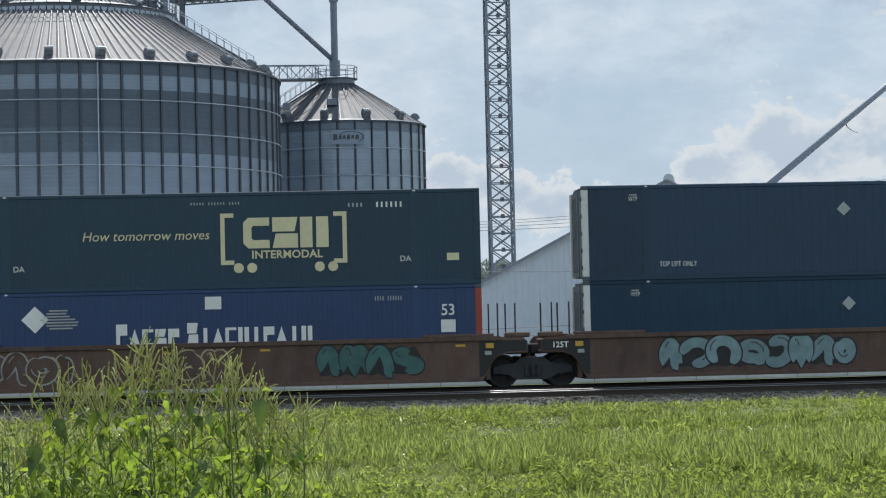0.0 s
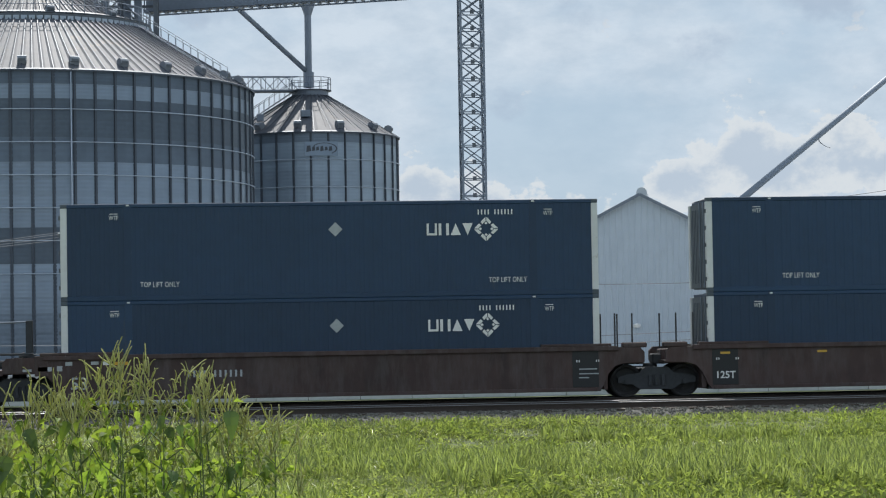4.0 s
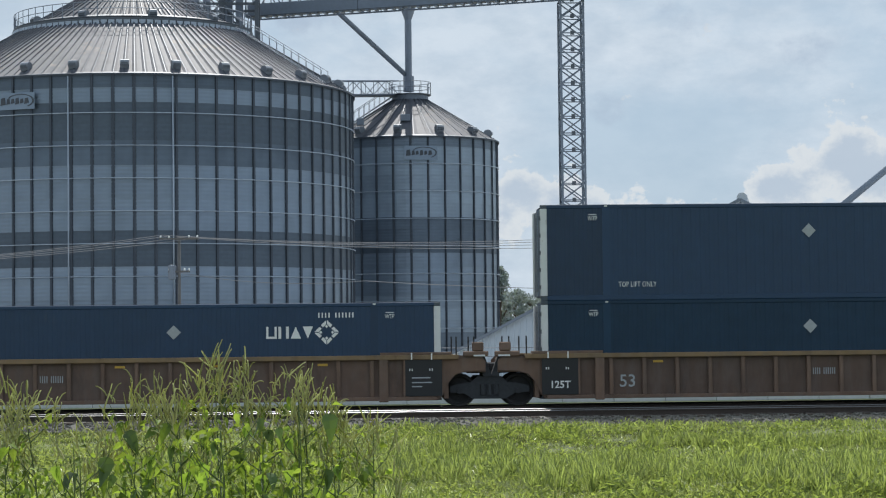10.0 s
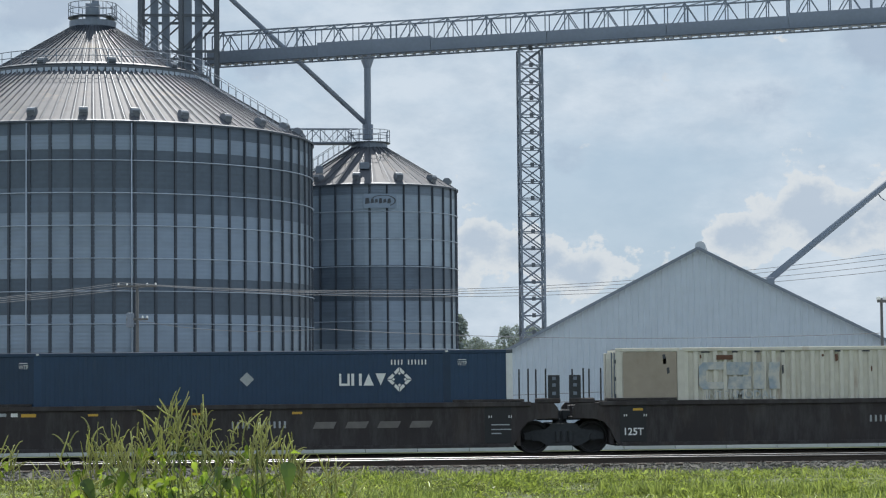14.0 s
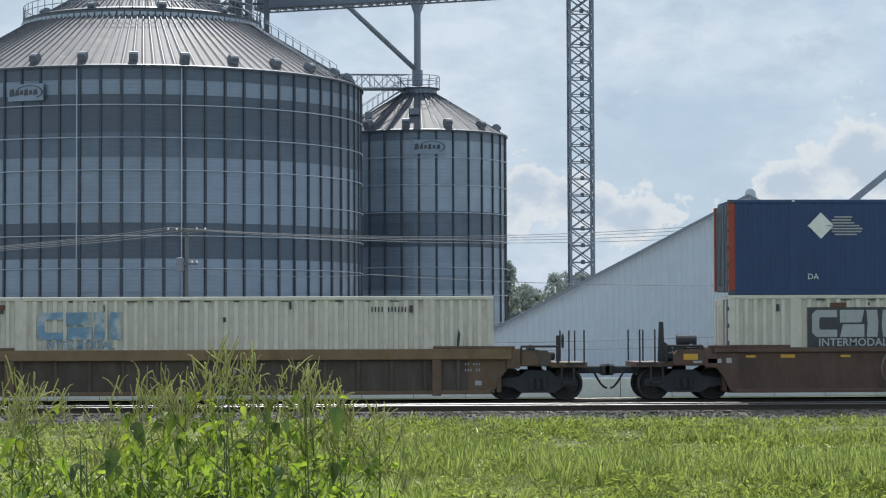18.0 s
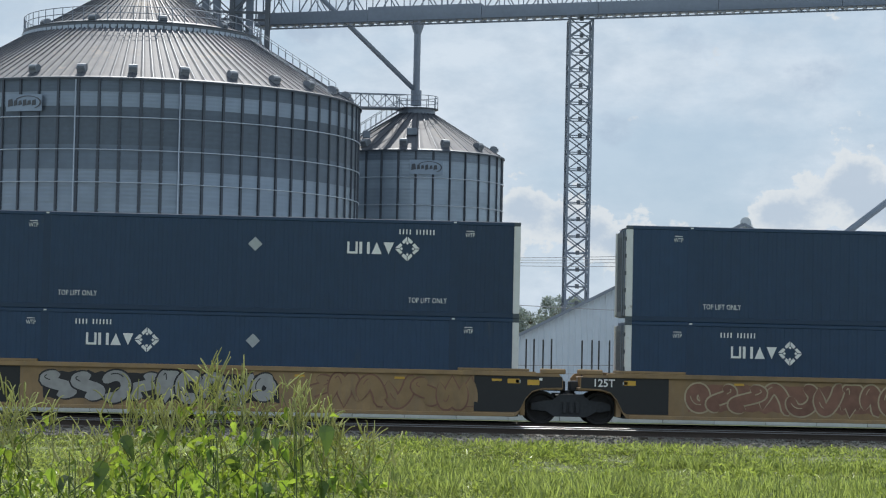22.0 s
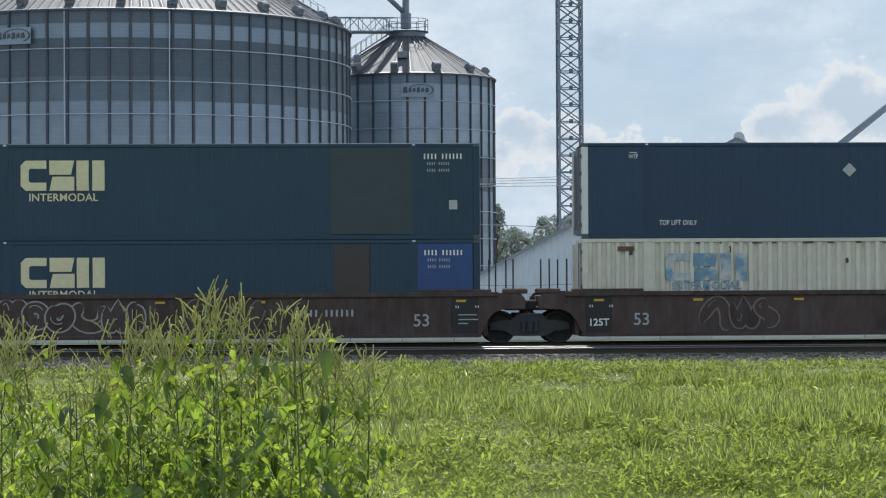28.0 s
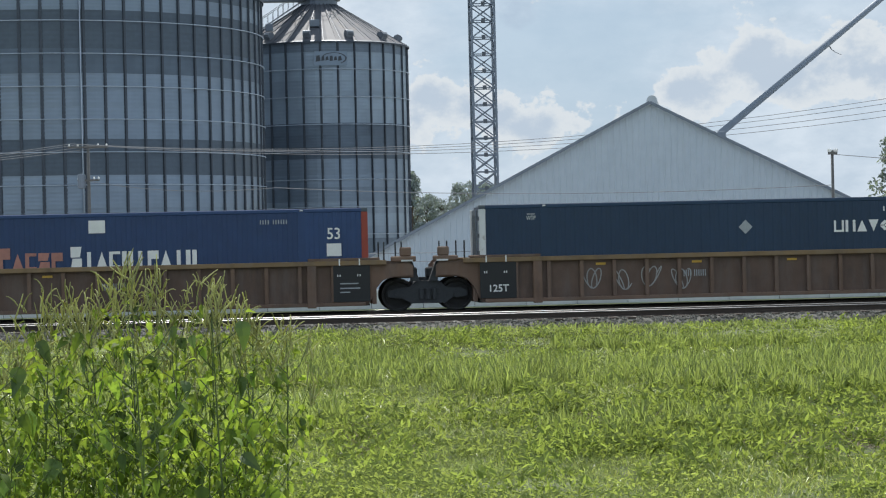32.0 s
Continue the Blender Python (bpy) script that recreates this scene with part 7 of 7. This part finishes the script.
LITTER = mat("dead_stalk_brown", (0.22, 0.19, 0.12), 0.85, 0.0, 0.2, 6.0, per_island=0.5, bump=0.0)
STEM = mat("green_weed_stem", (0.1, 0.14, 0.045), 0.6, 0.0, 0.2, 8.0, translucent=0.1, bump=0.0)
SPIKE = mat("pale_seed_spike", (0.42, 0.43, 0.215), 0.8, 0.0, 0.25, 30.0, translucent=0.3, bump=0.0, per_island=0.3, spec=0.2)
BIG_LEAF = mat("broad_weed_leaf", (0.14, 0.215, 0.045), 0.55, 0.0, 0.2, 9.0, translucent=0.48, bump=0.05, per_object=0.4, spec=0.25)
# darker copy of the broad leaf: its backlit, shaded look put into the colour
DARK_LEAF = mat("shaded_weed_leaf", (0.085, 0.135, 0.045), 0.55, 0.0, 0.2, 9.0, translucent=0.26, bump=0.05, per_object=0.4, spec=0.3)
SMALL_LEAF = mat("small_weed_leaf", (0.175, 0.245, 0.055), 0.6, 0.0, 0.2, 9.0, translucent=0.52, bump=0.0, per_island=0.45, spec=0.25)


def leaf_shape(length, width, droop):
    """A pointed broad leaf, folded along its midrib and bent down, its stalk at the origin, along +x."""
    s = Shape()
    ks = (0.0, 0.12, 0.3, 0.55, 0.8, 1.0)
    ws = (0.02, 0.75, 1.0, 0.75, 0.36, 0.0)
    for k, w in zip(ks, ws):
        z = -droop * k * k * length
        s.v += [(k * length, -w * width / 2, z + 0.12 * w * width), (k * length, 0, z), (k * length, w * width / 2, z + 0.12 * w * width)]
    for i in range(5):
        a = 3 * i
        s.f += [(a, a + 3, a + 4, a + 1), (a + 1, a + 4, a + 5, a + 2)]
    return s


def spike_shape(length, thick, bend, hook):
    """A slim rounded seed spike that rises, leans and hooks over at its tip."""
    s = Shape()
    n, k = 10, 6
    at = Vector((0, 0, 0))
    lean = 0.0
    rings = []
    for i in range(n + 1):
        q = i / n
        r = thick * (0.55 + 0.45 * min(1.0, q * 4)) * (1.0 - 0.55 * q) * (1.0 + 0.12 * math.sin(i * 2.3))
        rings.append((at.copy(), r, lean))
        lean += (bend + (hook if q > 0.7 else 0.0)) / n
        at += Vector((math.sin(lean), 0, math.cos(lean))) * length / n
    for p, r, a in rings:
        side = Vector((math.cos(a), 0, -math.sin(a)))
        for j in range(k):
            w = 2 * math.pi * j / k
            s.v.append(tuple(p + side * math.cos(w) * r + Vector((0, 1, 0)) * math.sin(w) * r))
    s.f = [(i * k + j, i * k + (j + 1) % k, (i + 1) * k + (j + 1) % k, (i + 1) * k + j) for i in range(n) for j in range(k)]
    s.f.append(tuple(range(n * k, n * k + k)))
    return s


def make_weeds():
    big = [leaf_shape(0.125, 0.085, 0.5).mesh("leaf"), leaf_shape(0.15, 0.105, 0.6).mesh("leaf"), leaf_shape(0.11, 0.07, 0.3).mesh("leaf")]
    dark = [leaf_shape(0.125, 0.085, 0.6).mesh("leaf"), leaf_shape(0.15, 0.105, 0.8).mesh("leaf"), leaf_shape(0.11, 0.07, 0.4).mesh("leaf")]
    spikes = [spike_shape(0.2, 0.009, 0.3, 0.0), spike_shape(0.15, 0.0085, 0.7, 2.5), spike_shape(0.25, 0.009, 0.2, 0.6), spike_shape(0.13, 0.0085, 1.0, 1.2), spike_shape(0.19, 0.0085, 0.5, 3.5)]

    def plant(az, y, top, kind, seed):
        q = random.Random(seed)
        x = math.tan(radians(az)) * y
        word = {"spike": "tall green weed with pale seed spikes", "broad": "bushy green weed with broad drooping leaves", "bare": "tall thin dark-stemmed weed with few broad leaves"}[kind]
        p = thing("weed_plant", word, "plant", "tall weeds in the foreground", m=pose(x, y, -0.03))
        lean = Vector((q.uniform(-0.12, 0.12), q.uniform(-0.1, 0.1), 0))
        body = top - (0.27 if kind == "spike" else 0.0)

        def along(k):
            return lean * k * k + Vector((0.02 * math.sin(4 * k + seed), 0.02 * math.cos(3 * k + seed), body * k))
        stem = Shape()
        for i in range(8):
            stem.tube(along(i / 8), along((i + 1) / 8), 0.009 * (1.1 - 0.75 * i / 8), 0.009 * (1.1 - 0.75 * (i + 1) / 8), n=6, caps=False)
        tips = [along(1.0)]
        spots = []
        n = {"spike": 10, "broad": 16, "bare": 9}[kind]
        for i in range(n):
            k = 0.4 + 0.56 * i / n + q.uniform(-0.03, 0.03)
            root = along(k)
            a = i * 2.4 + q.uniform(-0.5, 0.5)
            length = {"spike": 0.42, "broad": 0.5, "bare": 0.62}[kind] * (1.25 - 0.8 * k) + 0.05
            rise = 0.85 if kind == "spike" else 0.6
            out = Vector((math.cos(a), math.sin(a), 0))
            mid = root + out * length * 0.36 + Vector((0, 0, length * rise * 0.42))
            tip = root + out * length * 0.6 + Vector((0, 0, length * rise))
            stem.tube(root, mid, 0.0045, 0.0035, n=5, caps=False)
            stem.tube(mid, tip, 0.0035, 0.0022, n=5, caps=False)
            spots.append((root, mid, tip, a))
            if kind == "spike" and k > 0.66:
                tips.append(tip)
        part("stem", stem, STEM, p, smooth=True)
        if kind == "spike":
            for j, tip in enumerate(tips):
                m = q.randint(24, 32) if j == 0 else q.randint(8, 13)
                turn = q.uniform(0, 360)
                head = Shape()
                for _ in range(m):
                    place = tip - Vector((q.uniform(-0.05, 0.05), q.uniform(-0.05, 0.05), q.uniform(-0.07, 0.2)))
                    at = Matrix.Translation(place) @ pose(0, 0, 0, q.gauss(0, 18), q.gauss(4, 22), turn + q.uniform(0, 360)) @ Matrix.Scale(q.uniform(0.5, 0.95), 4)
                    one = q.choice(spikes)
                    head.add([tuple(at @ Vector(v)) for v in one.v], one.f)
                part("seed_head", head, SPIKE, p, "pale branching seed head", smooth=True)
        small = Shape()

        def sprig(at, length, heading):
            s = leaf_shape(length, length * q.uniform(0.4, 0.7), q.uniform(0.2, 0.9))
            m = Matrix.Translation(at) @ pose(0, 0, 0, q.uniform(-60, 60), q.uniform(-30, 75), heading)
            small.add([tuple(m @ Vector(v)) for v in s.v], s.f)
        for root, mid, tip, a in spots:
            for i in range({"spike": 6, "broad": 11, "bare": 3}[kind]):
                k = q.uniform(0.1, 1.05)
                sprig(root.lerp(tip, k) + Vector((q.gauss(0, 0.05), q.gauss(0, 0.05), q.uniform(-0.08, 0.03))), q.uniform(0.03, 0.085), math.degrees(a) + q.uniform(-110, 110))
            many = {"spike": (0, 0, 0, 1), "broad": (0, 1, 1, 2), "bare": (1, 2, 2, 3)}[kind]
            for _ in range(q.choice(many)):
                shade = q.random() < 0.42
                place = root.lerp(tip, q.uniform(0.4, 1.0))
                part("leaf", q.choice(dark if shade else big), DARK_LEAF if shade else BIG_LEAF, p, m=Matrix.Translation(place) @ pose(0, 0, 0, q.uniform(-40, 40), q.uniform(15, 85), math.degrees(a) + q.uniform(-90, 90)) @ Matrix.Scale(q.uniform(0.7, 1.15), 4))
        if kind != "bare":
            for i in range(105):
                k = min(0.86, 0.3 + 0.5 * q.random() ** 0.8)
                sprig(along(k) + Vector((q.gauss(0, 0.13), q.gauss(0, 0.12), 0)), q.uniform(0.03, 0.08), q.uniform(0, 360))
        leaves = part("small_leaves", small, SMALL_LEAF, p)
        leaves["kind"] = "stuff"

    # heading in degrees, distance and height of each plant
    for i, (az, y, top) in enumerate(((-7.9, 15.2, 2.4), (-7.1, 15.0, 2.45), (-8.7, 15.4, 2.36), (-4.9, 15.3, 2.38), (-4.3, 15.0, 2.46), (-3.2, 15.2, 2.52), (-2.75, 15.0, 2.62),
                                      (-2.2, 15.3, 2.55), (-0.75, 15.1, 2.46), (-0.25, 15.3, 2.5), (0.4, 15.2, 2.29), (1.25, 15.3, 2.2), (-5.8, 14.9, 2.15), (-3.6, 14.8, 2.3), (-1.6, 15.2, 2.3))):
        plant(az, y, top, "spike", 30 + i)
    for i, (az, y, top) in enumerate(((-8.0, 13.8, 1.95), (-6.3, 14.2, 1.85), (-5.2, 13.9, 2.0), (-3.6, 14.0, 2.05), (-2.6, 13.7, 2.05), (-1.5, 14.1, 2.1), (0.5, 14.3, 1.85),
                                      (-4.4, 13.6, 1.75), (-7.2, 13.5, 1.6), (-9.3, 14.0, 1.9), (-1.0, 13.4, 1.65), (-3.0, 13.3, 1.6), (-5.6, 13.3, 1.5), (-2.0, 13.2, 1.55), (-0.2, 13.6, 1.6))):
        plant(az, y, top, "broad", 60 + i)
    for i, (az, y, top) in enumerate(((-0.35, 13.2, 2.16), (-2.3, 13.0, 2.05), (-6.4, 13.1, 1.95))):
        plant(az, y, top, "bare", 90 + i)


make_trees()
make_verge()
make_weeds()


def motions():
    """The train runs to the right and slows a little; its wheels roll on the rails."""
    def gone(t):
        return 21.542 * t - 0.02236 * t * t
    for ob, x0, z in ROLLING:
        walk(ob, [(t, pose(x0 + gone(t), TRACKS[1], z)) for t in range(0, 34, 2)])
    for q, sets in WHEELSETS.items():
        rows = [(k / FPS, pose(q * AXLE, 0, R_WHEEL, 0, math.degrees(gone(k / FPS) / R_WHEEL) % 360.0, 0)) for k in range(32 * FPS + 1)]
        walk(sets[0], rows)
        keys = sets[0].animation_data
        for w in sets[1:]:
            w.rotation_mode = "QUATERNION"
            w.animation_data_create()
            w.animation_data.action = keys.action
            w.animation_data.action_slot = keys.action_slot


motions()
